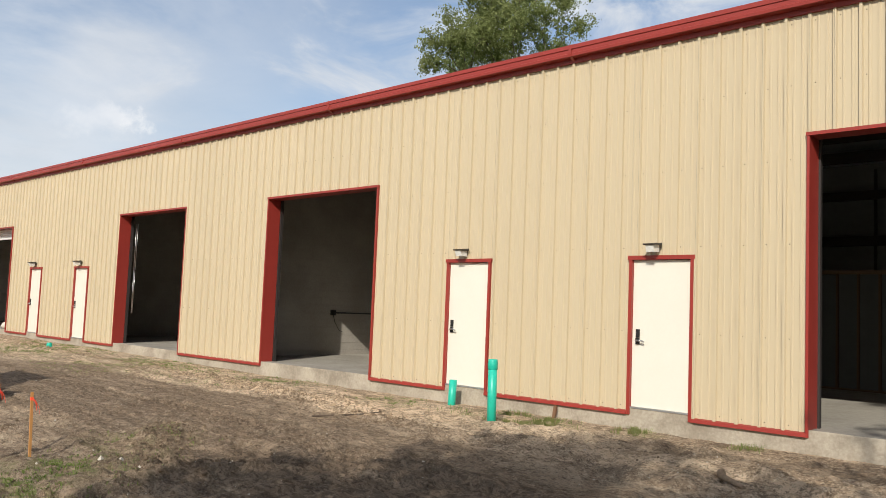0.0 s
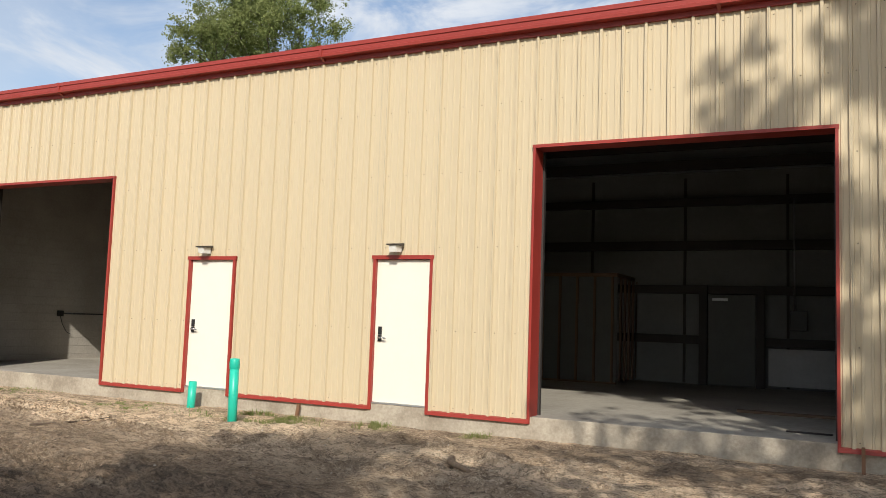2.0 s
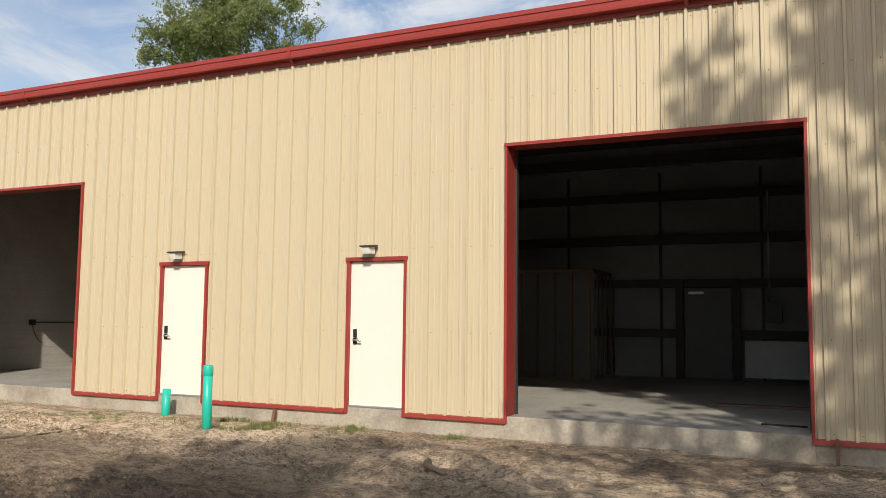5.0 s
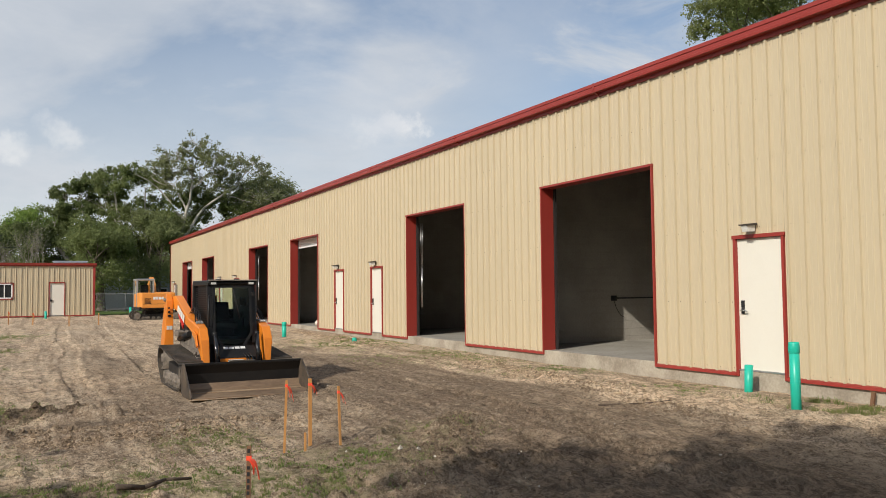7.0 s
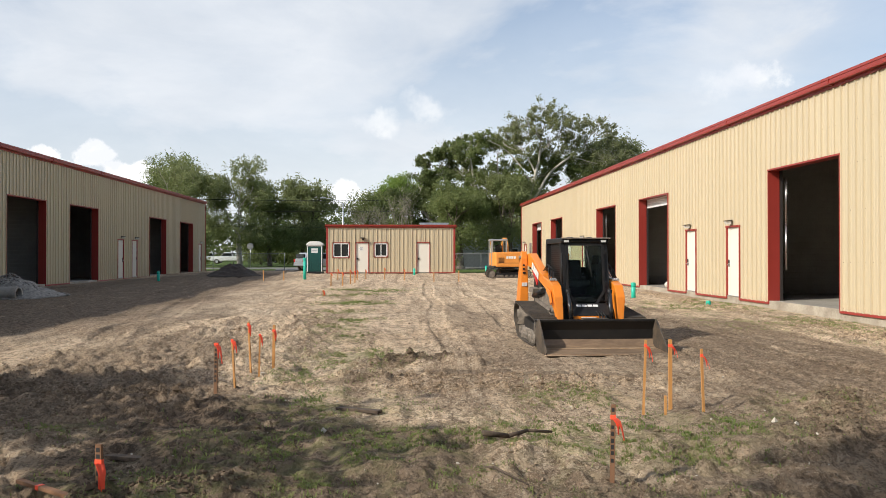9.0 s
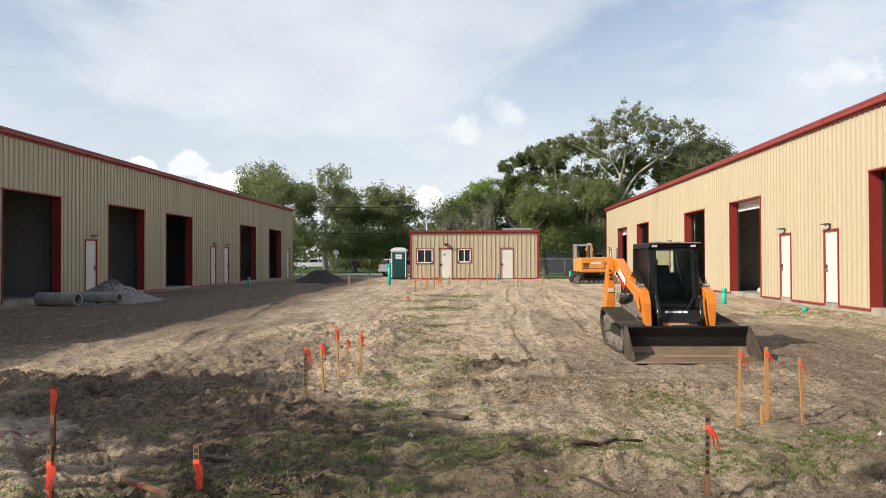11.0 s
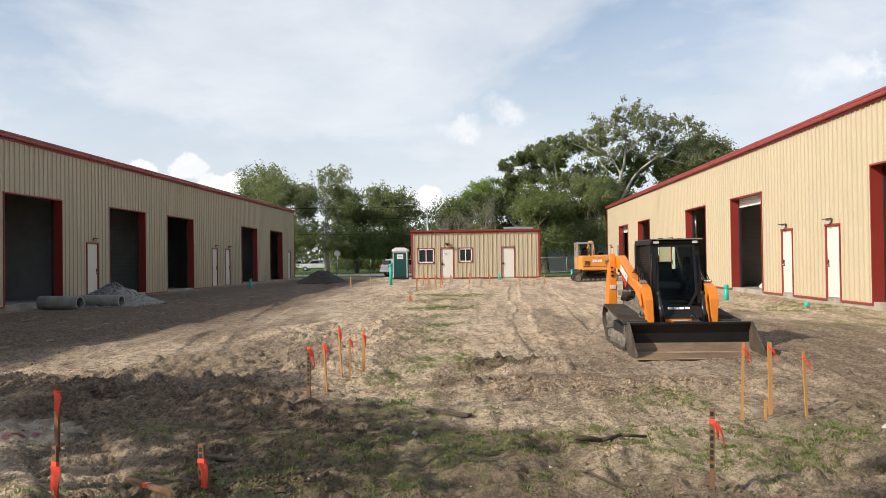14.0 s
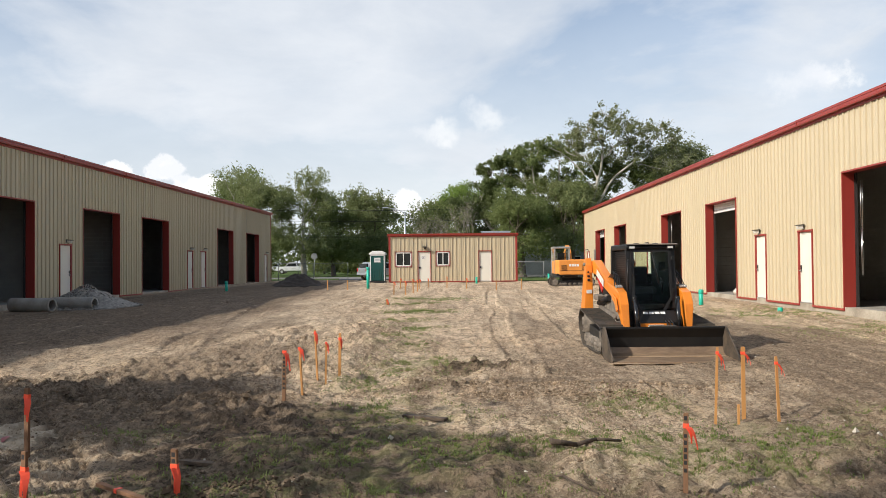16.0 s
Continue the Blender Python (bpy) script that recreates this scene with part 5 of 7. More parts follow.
def add_track(parent, y, half, circles, lugs, rollers, thick=0.035, turn=0.0):
    before = set(parent.children)
    line = hull_outline(circles, lugs)
    belt = part("track", track_belt(line, half, thick), M["rubber"], parent, "dusty black rubber track")
    belt.location.y = y
    cx, cz = sum(p[0] for p in line) / lugs, sum(p[1] for p in line) / lugs
    lug = B()
    box(lug, -0.022, 0.022, -half, half, -0.004, 0.028)
    me = bpy.data.meshes.new("tread_bar")
    lug.to_mesh(me)
    lug.free()
    me.materials.append(M["rubber"])
    for k in range(lugs):
        a, b = line[k], line[(k + 1) % lugs]
        mx, mz = (a[0] + b[0]) / 2, (a[1] + b[1]) / 2
        t = Vector((b[0] - a[0], 0, b[1] - a[1])).normalized()
        nrm = Vector((t.z, 0, -t.x))
        if nrm.dot(Vector((mx - cx, 0, mz - cz))) < 0:
            nrm = -nrm
        o = new("tread_bar", me)
        o.parent = belt
        yv = Vector((0, 1, 0))
        xv = yv.cross(nrm)
        o.matrix_local = Matrix(((xv.x, yv.x, nrm.x, mx), (xv.y, yv.y, nrm.y, 0), (xv.z, yv.z, nrm.z, mz), (0, 0, 0, 1)))
    for x, z, r in circles:
        wheel = part("idler_wheel", lathe(B(), (x, y - half * 0.8, z), (0, 1, 0), [(0.02, 0.02), (r * 0.35, 0.0), (r * 0.42, 0.05), (r * 0.8, 0.07), (r * 0.95, 0.0), (r * 0.95, half * 1.6), (r * 0.8, half * 1.53), (r * 0.42, half * 1.55), (r * 0.35, half * 1.6), (0.02, half * 1.58)], 20), M["dusty_steel"], parent)
    for x, z, r in rollers:
        part("track_roller", lathe(B(), (x, y - half * 0.9, z), (0, 1, 0), [(0.01, -0.012), (r * 0.35, -0.012), (r * 0.4, 0.02), (r * 0.75, 0.03), (r, 0.0), (r, half * 1.8), (r * 0.75, half * 1.8 - 0.03), (r * 0.4, half * 1.8 - 0.02), (r * 0.35, half * 1.8 + 0.012), (0.01, half * 1.8 + 0.012)], 16), M["dusty_steel"], parent)
    part("track_frame", prism(B(), [(circles[0][0] * 0.8, 0.12), (circles[1][0] * 0.85, 0.12), (circles[1][0] * 0.8, 0.34), (circles[0][0] * 0.75, 0.42)], "y", y - half * 0.4, y + half * 0.4, 0.02), M["machine_black"], parent)
    if turn:
        spin = pose(0, 0, 0, 0, 0, turn)
        for o in parent.children:
            if o not in before:
                o.matrix_basis = spin @ o.matrix_basis


def word_bars(bm, x, y, z, along, up, widths, height, lift):
    """Plain bars that stand for a word that is not spelled out."""
    along, up = Vector(along).normalized(), Vector(up).normalized()
    nrm = along.cross(up).normalized()
    o = Vector((x, y, z))
    for w in widths:
        c = [o, o + along * w, o + along * w + up * height, o + up * height]
        lo, hi = [bm.verts.new(p) for p in c], [bm.verts.new(p + nrm * lift) for p in c]
        bm.faces.new(hi)
        for k in range(4):
            bm.faces.new((lo[k], lo[(k + 1) % 4], hi[(k + 1) % 4], hi[k]))
        o = o + along * (w * 1.22)
    return bm


def build_loader():
    heading = 1.0
    c = Vector((-6.89, -7.24, 0)) - Vector((math.cos(radians(heading)), math.sin(radians(heading)), 0)) * 1.94
    ob = thing("track_loader", "orange and black compact track loader with its bucket on the dirt", "loader", pose(c.x, c.y, -0.015, 0, 0, heading))
    OR, BK = M["orange"], M["machine_black"]
    # tracks
    circles = [(-1.05, 0.46, 0.22), (0.80, 0.27, 0.22), (-0.78, 0.15, 0.12), (0.3, 0.13, 0.10)]
    rollers = [(-0.5 + 0.26 * k, 0.145, 0.10) for k in range(5)]
    for y in (-0.775, 0.775):
        add_track(ob, y, 0.205, circles, 46, rollers)
    # chassis and engine hood
    part("chassis", prism(B(), [(-1.25, 0.28), (0.60, 0.24), (0.60, 0.50), (0.48, 0.74), (-1.3, 0.80)], "y", -0.54, 0.54, 0.02), BK, ob)
    part("engine_hood", prism(B(), [(-1.60, 0.45), (-0.82, 0.45), (-0.82, 1.36), (-1.40, 1.34), (-1.60, 1.1)], "y", -0.52, 0.52, 0.04), BK, ob)
    part("exhaust_pipe", tube(B(), (-1.42, -0.62, 1.3), (-1.42, -0.62, 1.83), 0.022), M["dusty_steel"], ob, "dull steel exhaust pipe")
    for s in (-1, 1):
        part("fender", prism(B(), [(-0.95, 0.70), (0.30, 0.60), (0.62, 0.44), (0.62, 0.50), (0.32, 0.66), (-0.95, 0.76)], "y", s * 0.50, s * 0.62), M["dusty_steel"], ob)
        part("side_cover", prism(B(), [(-0.80, 0.72), (0.20, 0.66), (0.42, 0.52), (0.42, 0.80), (-0.1, 0.98), (-0.80, 0.98)], "y", s * 0.53, s * 0.565, 0.006), M["dusty_steel"], ob, "dusty grey side cover")
        # rear tower
        tower = part("rear_tower", prism(B(), [(-1.56, 0.62), (-1.16, 0.62), (-1.18, 1.0), (-1.26, 1.52), (-1.34, 1.66), (-1.44, 1.66), (-1.54, 1.2)], "y", s * 0.708, s * 0.85, 0.012), OR, ob)
        for v in tower.data.vertices:
            v.co.y = s * (0.708 + (abs(v.co.y) - 0.708) * (1.2 - 0.45 * (v.co.z - 0.72) / 0.94))
        b = B()
        word_bars(b, -1.185, s * 0.779 - 0.055, 0.98, (0, 1, 0), (0.0, 0, 1), (0.022, 0.022, 0.022, 0.022), 0.07, 0.02)
        part("model_bars", b, M["decal_white"], tower, "white lettering bars")
        for k in range(3):
            part("warning_bar", word_bars(B(), -1.215, s * 0.779 - 0.03, 1.22 + 0.075 * k, (0, 1, 0), (0, 0, 1), (0.055 - 0.01 * k,), 0.035, 0.02), M["machine_black"], tower)
        # lift arm: down beside the cab, elbow, then to the bucket
        b = prism(B(), [(-1.50, 1.40), (-1.40, 1.60), (-1.12, 1.62), (-0.10, 1.20), (0.36, 1.14), (0.66, 1.06), (0.80, 0.86), (0.90, 0.24), (0.76, 0.24), (0.66, 0.60), (0.42, 0.80), (0.10, 0.98), (-0.40, 1.12), (-1.0, 1.34)], "y", s * 0.47, s * 0.62, 0.012)
        for v in b.verts:
            drop = min(max((0.86 - v.co.z) / 0.62, 0.0), 1.0) if v.co.x > 0.6 else 0.0
            v.co.y = s * (0.47 + (abs(v.co.y) - 0.47) * (1 - 0.45 * drop) + 0.085 * min(max((0.3 - v.co.x) / 1.6, 0.0), 1.0))
        arm = part("lift_arm", b, OR, ob)
        b = B()
        if s < 0:
            word_bars(b, -0.86, -0.695, 1.33, (0.925, 0.05, -0.38), (0.38, 0, 0.925), (0.115, 0.115, 0.115, 0.115), 0.13, 0.006)
        else:
            word_bars(b, -0.36, 0.668, 1.13, (-0.925, 0.05, 0.38), (0.38, 0, 0.925), (0.115, 0.115, 0.115, 0.115), 0.13, 0.006)
        part("arm_lettering", b, M["decal_white"], arm, "white lettering bars")
        b = B()
        prism(b, [(-0.86, 1.28), (-0.40, 1.02), (-0.36, 1.09), (-0.70, 1.26)], "y", s * 0.668, s * 0.690)
        part("stripe", b, M["decal_red"], arm, "red stripe")
        part("arm_pad", prism(B(), [(0.30, 1.02), (0.58, 0.96), (0.70, 0.76), (0.62, 0.72), (0.50, 0.86), (0.28, 0.94)], "y", s * 0.63, s * 0.655, 0.008), OR, arm)
        part("arm_pin", tube(B(), (0.83, s * 0.42, 0.34), (0.83, s * 0.585, 0.34), 0.035, seg=14), M["dusty_steel"], arm)
        part("arm_pin", tube(B(), (-1.36, s * 0.66, 1.54), (-1.36, s * 0.862, 1.54), 0.032, seg=14), M["dusty_steel"], arm)
        part("arm_pin", tube(B(), (0.50, s * 0.62, 0.62), (0.50, s * 0.665, 0.62), 0.03, seg=12), M["dusty_steel"], arm)
        # hose bundle and couplers over the elbow
        for k in range(4):
            o = 0.03 * k
            b = pipe_along(B(), [(-0.35 + o, s * (0.50 + o), 1.30), (-0.10 + o, s * (0.47 + o), 1.36 + o * 0.6), (0.16, s * (0.49 + o), 1.29 + 0.015 * k), (0.34, s * (0.52 + o), 1.16)], 0.0095, 6)
            part("hose", b, BK, arm)
        part("coupler_block", box(B(), 0.22, 0.34, s * 0.48, s * 0.59, 1.13, 1.18, 0.01), M["dusty_steel"], arm)
        for k in range(3):
            part("quick_coupler", tube(B(), (0.30, s * (0.50 + 0.035 * k), 1.16), (0.44, s * (0.515 + 0.045 * k), 1.15), 0.021, seg=10), M["galv"], arm)
        # tilt cylinder
        cyl = part("tilt_cylinder", tube(B(), (0.75, s * 0.362, 0.94), (0.93, s * 0.345, 0.46), 0.040, seg=20), M["gloss_black"], ob)
        part("piston_rod", tube(B(), (0.93, s * 0.345, 0.46), (1.0, s * 0.338, 0.27), 0.027, seg=14), M["chrome"], cyl)
        part("cylinder_eye", tube(B(), (0.74, s * 0.33, 0.955), (0.74, s * 0.40, 0.955), 0.036, seg=16), BK, cyl)
        part("lift_cylinder", tube(B(), (-1.15, s * 0.60, 0.80), (-0.2, s * 0.60, 0.93), 0.05, seg=12), BK, ob)
        part("rear_link", prism(B(), [(-1.12, 0.86), (-0.78, 0.86), (-0.74, 0.95), (-1.12, 0.97)], "y", s * 0.56, s * 0.70, 0.015), M["dusty_steel"], ob)
    # cab
    cab = part("cab", B(), BK, ob)
    x0, x1, yc, z0, z1 = -0.80, 0.36, 0.385, 0.78, 1.80
    posts = [((x0, s * yc, z0), (x0 - 0.02, s * (yc - 0.01), z1), 0.05) for s in (-1, 1)] + [((x1 + 0.14, s * yc, z0), (x1 - 0.02, s * (yc - 0.01), z1), 0.045) for s in (-1, 1)]
    for a, b2, w in posts:
        bm = B()
        v = []
        for p in (a, b2):
            v.append([bm.verts.new((p[0] + dx * w, p[1] + dy * w, p[2])) for dx, dy in ((-1, -1), (1, -1), (1, 1), (-1, 1))])
        for k in range(4):
            bm.faces.new((v[0][k], v[0][(k + 1) % 4], v[1][(k + 1) % 4], v[1][k]))
        bm.faces.new(v[0][::-1])
        bm.faces.new(v[1])
        part("post", bm, BK, cab)
    part("cab_roof", prism(B(), [(-0.90, 1.79), (0.44, 1.79), (0.48, 1.83), (0.42, 1.885), (-0.84, 1.89)], "y", -0.425, 0.425, 0.02), BK, cab)
    part("roof_visor", prism(B(), [(0.40, 1.865), (0.50, 1.872), (0.50, 1.884), (0.40, 1.895)], "y", -0.41, 0.46, 0.004), M["dusty_steel"], cab)
    part("cab_floor", box(B(), x0, x1 + 0.12, -yc, yc, z0 - 0.02, z0 + 0.06), BK, cab)
    part("rear_wall", box(B(), x0 - 0.04, x0 + 0.04, -yc + 0.05, yc - 0.05, z0, z1 - 0.62), M["cab_grey"], cab)
    part("rear_window", box(B(), x0 - 0.01, x0 + 0.005, -yc + 0.06, yc - 0.06, z1 - 0.62, z1 - 0.02), M["cab_glass"], cab)
    # front door: frame and glass, narrowing to the foot
    outer = [(-0.345, 0.95), (-0.19, 0.70), (0.19, 0.70), (0.345, 0.95), (0.345, 1.79), (-0.345, 1.79)]
    inner = [(-0.305, 0.965), (-0.165, 0.745), (0.165, 0.745), (0.305, 0.965), (0.295, 1.75), (-0.295, 1.75)]
    bm = B()
    fx = lambda z: 0.53 - 0.13 * (z - 0.7)
    ro = [[bm.verts.new((fx(z) + d, y, z)) for y, z in o] for o in (outer, inner) for d in (0.0, 0.045)]
    for k in range(6):
        j = (k + 1) % 6
        for a, b2 in ((1, 3), (0, 2), (0, 1), (2, 3)):
            bm.faces.new((ro[a][k], ro[a][j], ro[b2][j], ro[b2][k]))
    bmesh.ops.recalc_face_normals(bm, faces=bm.faces)
    door = part("cab_door", bm, BK, cab)
    bm = B()
    g = [[bm.verts.new((fx(z) + d, y, z)) for y, z in inner] for d in (0.015, 0.022)]
    bm.faces.new(g[0][::-1])
    bm.faces.new(g[1])
    part("windscreen", bm, M["cab_glass"], door)
    part("wiper", pipe_along(B(), [(0.44, 0.02, 1.73), (0.50, 0.12, 1.20)], 0.012, 6), BK, door)
    part("door_latch", box(B(), 0.50, 0.54, -0.335, -0.305, 1.22, 1.31, 0.008), BK, door)
    for z in (1.05, 1.60):
        part("hinge", box(B(), 0.46, 0.54, 0.335, 0.38, z, z + 0.07, 0.008), BK, door)
    part("grab_rail", pipe_along(B(), [(0.46, -0.40, 1.62), (0.52, -0.42, 1.58), (0.54, -0.42, 1.12), (0.50, -0.40, 1.08)], 0.012, 8), BK, cab)
    # side screens with slats
    for s in (-1, 1):
        screen = part("side_screen", box(B(), x0 + 0.04, x1 - 0.05, s * (yc - 0.05), s * (yc - 0.042), 1.06, z1 - 0.01), M["black"], cab)
        for k in range(18):
            z = 1.08 + 0.039 * k
            part("slat", box(B(), x0 + 0.05, x1 - 0.02, s * (yc - 0.042), s * (yc - 0.012), z, z + 0.022), BK, screen)
        part("side_wall", box(B(), x0, x1 + 0.10, s * (yc - 0.05), s * (yc + 0.005), 0.70, 1.08), BK, cab)
        bm = box(B(), 0.38, 0.47, s * 0.33 - 0.065, s * 0.33 + 0.065, 1.795, 1.862, 0.012)
        lamp = part("work_light", bm, BK, cab)
        part("lens", box(B(), 0.47, 0.477, s * 0.33 - 0.045, s * 0.33 + 0.045, 1.81, 1.85), M["lamp_glass"], lamp)
        part("roof_knob", tube(B(), (-0.1, s * 0.17 + 0.05, 1.885), (-0.1, s * 0.17 + 0.05, 1.915), 0.05, seg=12), BK, cab)
    # seat and controls
    part("seat", box(B(), -0.62, -0.08, -0.24, 0.24, 1.0, 1.13, 0.04), M["cab_grey"], cab)
    part("seat_back", prism(B(), [(-0.70, 1.10), (-0.56, 1.10), (-0.62, 1.50), (-0.72, 1.48)], "y", -0.20, 0.20, 0.03), M["cab_grey"], cab)
    for s in (-1, 1):
        part("control_lever", pipe_along(B(), [(0.08, s * 0.28, 1.0), (0.13, s * 0.27, 1.22), (0.09, s * 0.24, 1.30)], 0.022, 8), M["black"], cab)
    part("inner_panel", box(B(), -0.74, -0.70, -0.17, 0.0, 1.34, 1.62, 0.03), M["orange"], cab, "orange edged rear pillar panel")
    part("side_display", box(B(), 0.16, 0.20, 0.20, 0.32, 1.42, 1.58, 0.01), M["black"], cab)
    # front panel under the door
    panel = part("front_panel", prism(B(), [(0.56, 0.34), (0.84, 0.34), (0.82, 0.56), (0.58, 0.74), (0.52, 0.74)], "y", -0.36, 0.36, 0.015), BK, ob)
    part("front_badge", word_bars(B(), 0.655, -0.19, 0.685, (0, 1, 0), (-0.8, 0, 0.6), (0.08, 0.08, 0.08, 0.08), 0.055, 0.006), M["decal_white"], panel, "white lettering bars")
    part("orange_plate", box(B(), 0.835, 0.85, -0.30, 0.26, 0.44, 0.54), OR, panel)
    part("warning_plate", box(B(), 0.85, 0.857, -0.16, 0.10, 0.45, 0.52), M["decal_white"], panel)
    for k in range(3):
        part("hydraulic_line", pipe_along(B(), [(0.70, 0.12 + 0.05 * k, 0.62), (0.90, 0.14 + 0.05 * k, 0.56), (0.98, 0.16 + 0.05 * k, 0.44)], 0.014, 6), BK, panel)
    # coupler and bucket
    part("coupler", prism(B(), [(0.96, 0.08), (1.08, 0.05), (1.10, 0.44), (1.0, 0.47)], "y", -0.50, 0.50, 0.02), BK, ob)
    W = 0.995
    bucket = part("bucket", B(), BK, ob)
    shell = [(1.94, 0.0), (1.30, 0.02), (1.18, 0.06), (1.13, 0.16), (1.15, 0.36), (1.24, 0.50), (1.30, 0.50), (1.20, 0.34), (1.18, 0.18), (1.22, 0.09), (1.32, 0.05), (1.94, 0.025)]
    bm = prism(B(), shell, "y", -W + 0.02, W - 0.02)
    for f in bm.faces:
        cz = f.calc_center_median()
        f.material_index = 1 if (cz.z < 0.16 and cz.x > 1.16) else 0
    part("bucket_shell", bm, [BK, M["worn_steel"]], bucket)
    for s in (-1, 1):
        part("side_plate", prism(B(), [(1.92, -0.002), (1.25, 0.0), (1.13, 0.07), (1.10, 0.36), (1.20, 0.52), (1.34, 0.52), (1.95, 0.05)], "y", s * W, s * (W - 0.022), 0.004), M["scuffed_black"], bucket, "scuffed black side plate")
    part("cutting_edge", prism(B(), [(1.70, -0.006), (1.97, -0.004), (1.98, 0.008), (1.70, 0.034)], "y", -W, W, 0.003), M["bare_steel"], bucket, "bare worn steel cutting edge")
    part("top_rail", prism(B(), [(1.12, 0.45), (1.16, 0.50), (1.30, 0.522), (1.30, 0.485), (1.22, 0.46)], "y", -W + 0.02, W - 0.02, 0.008), BK, bucket)
    part("step_plate", box(B(), 1.14, 1.27, -0.24, 0.20, 0.518, 0.532, 0.004), M["rubber"], bucket)
    part("wear_strip", box(B(), 1.38, 1.46, -W + 0.06, W - 0.06, 0.046, 0.06), M["bare_steel"], bucket)
    for k in range(5):
        y = -0.72 + 0.36 * k
        part("gusset", prism(B(), [(1.12, 0.47), (1.02, 0.38), (1.10, 0.34)], "y", y - 0.012, y + 0.012), BK, bucket)
    return ob


build_loader()


# ---- excavator ----
def build_excavator():
    ob = thing("excavator", "orange tracked excavator with a grey cab, parked far off", "excavator", pose(-43.0, -3.85, 0.21, 0, 0, 182) @ Matrix.Scale(0.92, 4))
    circles = [(-1.15, 0.30, 0.27), (1.15, 0.30, 0.27), (-0.6, 0.13, 0.10), (0.6, 0.13, 0.10)]
    for y in (-0.85, 0.85):
        add_track(ob, y, 0.22, circles, 40, [(-0.75 + 0.3 * k, 0.14, 0.10) for k in range(6)], turn=86)
    part("undercarriage", box(B(), -0.6, 0.6, -0.65, 0.65, 0.30, 0.55, 0.05), M["machine_black"], ob)
    part("slew_ring", tube(B(), (0, 0, 0.55), (0, 0, 0.70), 0.5, seg=24), M["dusty_steel"], ob)
    part("deck", box(B(), -1.25, 1.05, -1.08, 1.08, 0.68, 0.82, 0.03), M["machine_black"], ob)
    part("counterweight", prism(B(), [(-1.30, -0.95), (-1.05, -1.08), (-0.2, -1.08), (-0.2, 1.08), (-1.05, 1.08), (-1.30, 0.95)], "z", 0.74, 1.68, 0.07), M["orange_faded"], ob)
    part("engine_cover", box(B(), -0.2, 0.35, -1.08, 0.06, 0.78, 1.72, 0.05), M["orange_faded"], ob)
    body = part("side_body", box(B(), 0.35, 1.05, -1.08, -0.05, 0.80, 1.40, 0.05), M["orange_faded"], ob)
    for k in range(5):
        part("louvre", box(B(), -1.31, -1.27, -0.85, -0.50, 1.06 + 0.07 * k, 1.09 + 0.07 * k), M["machine_black"], body)
        part("louvre", box(B(), -1.32, -1.29, 0.45, 0.80, 1.02 + 0.07 * k, 1.05 + 0.07 * k), M["machine_black"], body)
    part("lettering", word_bars(B(), -1.302, 0.30, 1.26, (0, -1, 0), (0, 0, 1), (0.13, 0.13, 0.13, 0.13), 0.16, 0.006), M["decal_white"], body, "white lettering bars")
    part("cover_line", box(B(), -1.306, -1.295, -0.9, 0.9, 0.98, 1.0), M["machine_black"], body)
    cab = part("cab", B(), M["galv"], ob)
    x0, x1, y0, y1, z0, z1 = -0.15, 0.95, 0.10, 1.05, 0.80, 2.45
    for x in (x0, x1):
        for y in (y0, y1):
            part("post", box(B(), x - 0.05, x + 0.05, y - 0.05, y + 0.05, z0, z1, 0.015), M["galv"], cab)
    part("cab_roof", box(B(), x0 - 0.08, x1 + 0.1, y0 - 0.07, y1 + 0.07, z1 - 0.03, z1 + 0.09, 0.04), M["galv"], cab)
    part("lower_panel", box(B(), x0, x1, y0, y1, z0, 1.62, 0.02), M["orange_faded"], cab)
    part("glass", box(B(), x0 + 0.01, x1 - 0.01, y0 + 0.01, y1 - 0.01, 1.63, z1 - 0.04), M["cab_glass"], cab)
    part("seat", box(B(), 0.15, 0.55, 0.35, 0.8, 1.64, 2.15, 0.05), M["black"], cab)
    part("handrail", pipe_along(B(), [(-0.3, -0.2, 1.6), (-0.3, -0.2, 1.9), (0.2, -0.2, 1.9), (0.35, -0.2, 1.45)], 0.02), M["machine_black"], ob)
    boom = part("boom", prism(B(), [(0.9, 0.9), (1.1, 0.85), (1.5, 1.9), (2.1, 2.3), (3.4, 1.8), (3.5, 2.0), (2.1, 2.68), (1.4, 2.3), (0.95, 1.5)], "y", -0.30, -0.02, 0.03), M["orange_faded"], ob)
    part("stick", prism(B(), [(3.3, 2.05), (3.6, 2.0), (3.2, 0.6), (3.0, 0.6)], "y", -0.27, -0.05, 0.02), M["orange_faded"], boom)
    part("digging_bucket", prism(B(), [(3.15, 0.75), (3.3, 0.4), (3.05, 0.02), (2.7, 0.05), (2.75, 0.25), (3.0, 0.35)], "y", -0.45, 0.13, 0.01), M["machine_black"], boom)
    part("boom_cylinder", tube(B(), (1.2, -0.16, 0.8), (2.1, -0.16, 1.7), 0.07), M["chrome"], boom)


build_excavator()

# ---- survey stakes ----
M["flag"] = surf("orange_flagging", (1.0, 0.11, 0.045), (0.90, 0.075, 0.035), rough=0.5, scale=20, fine=90)


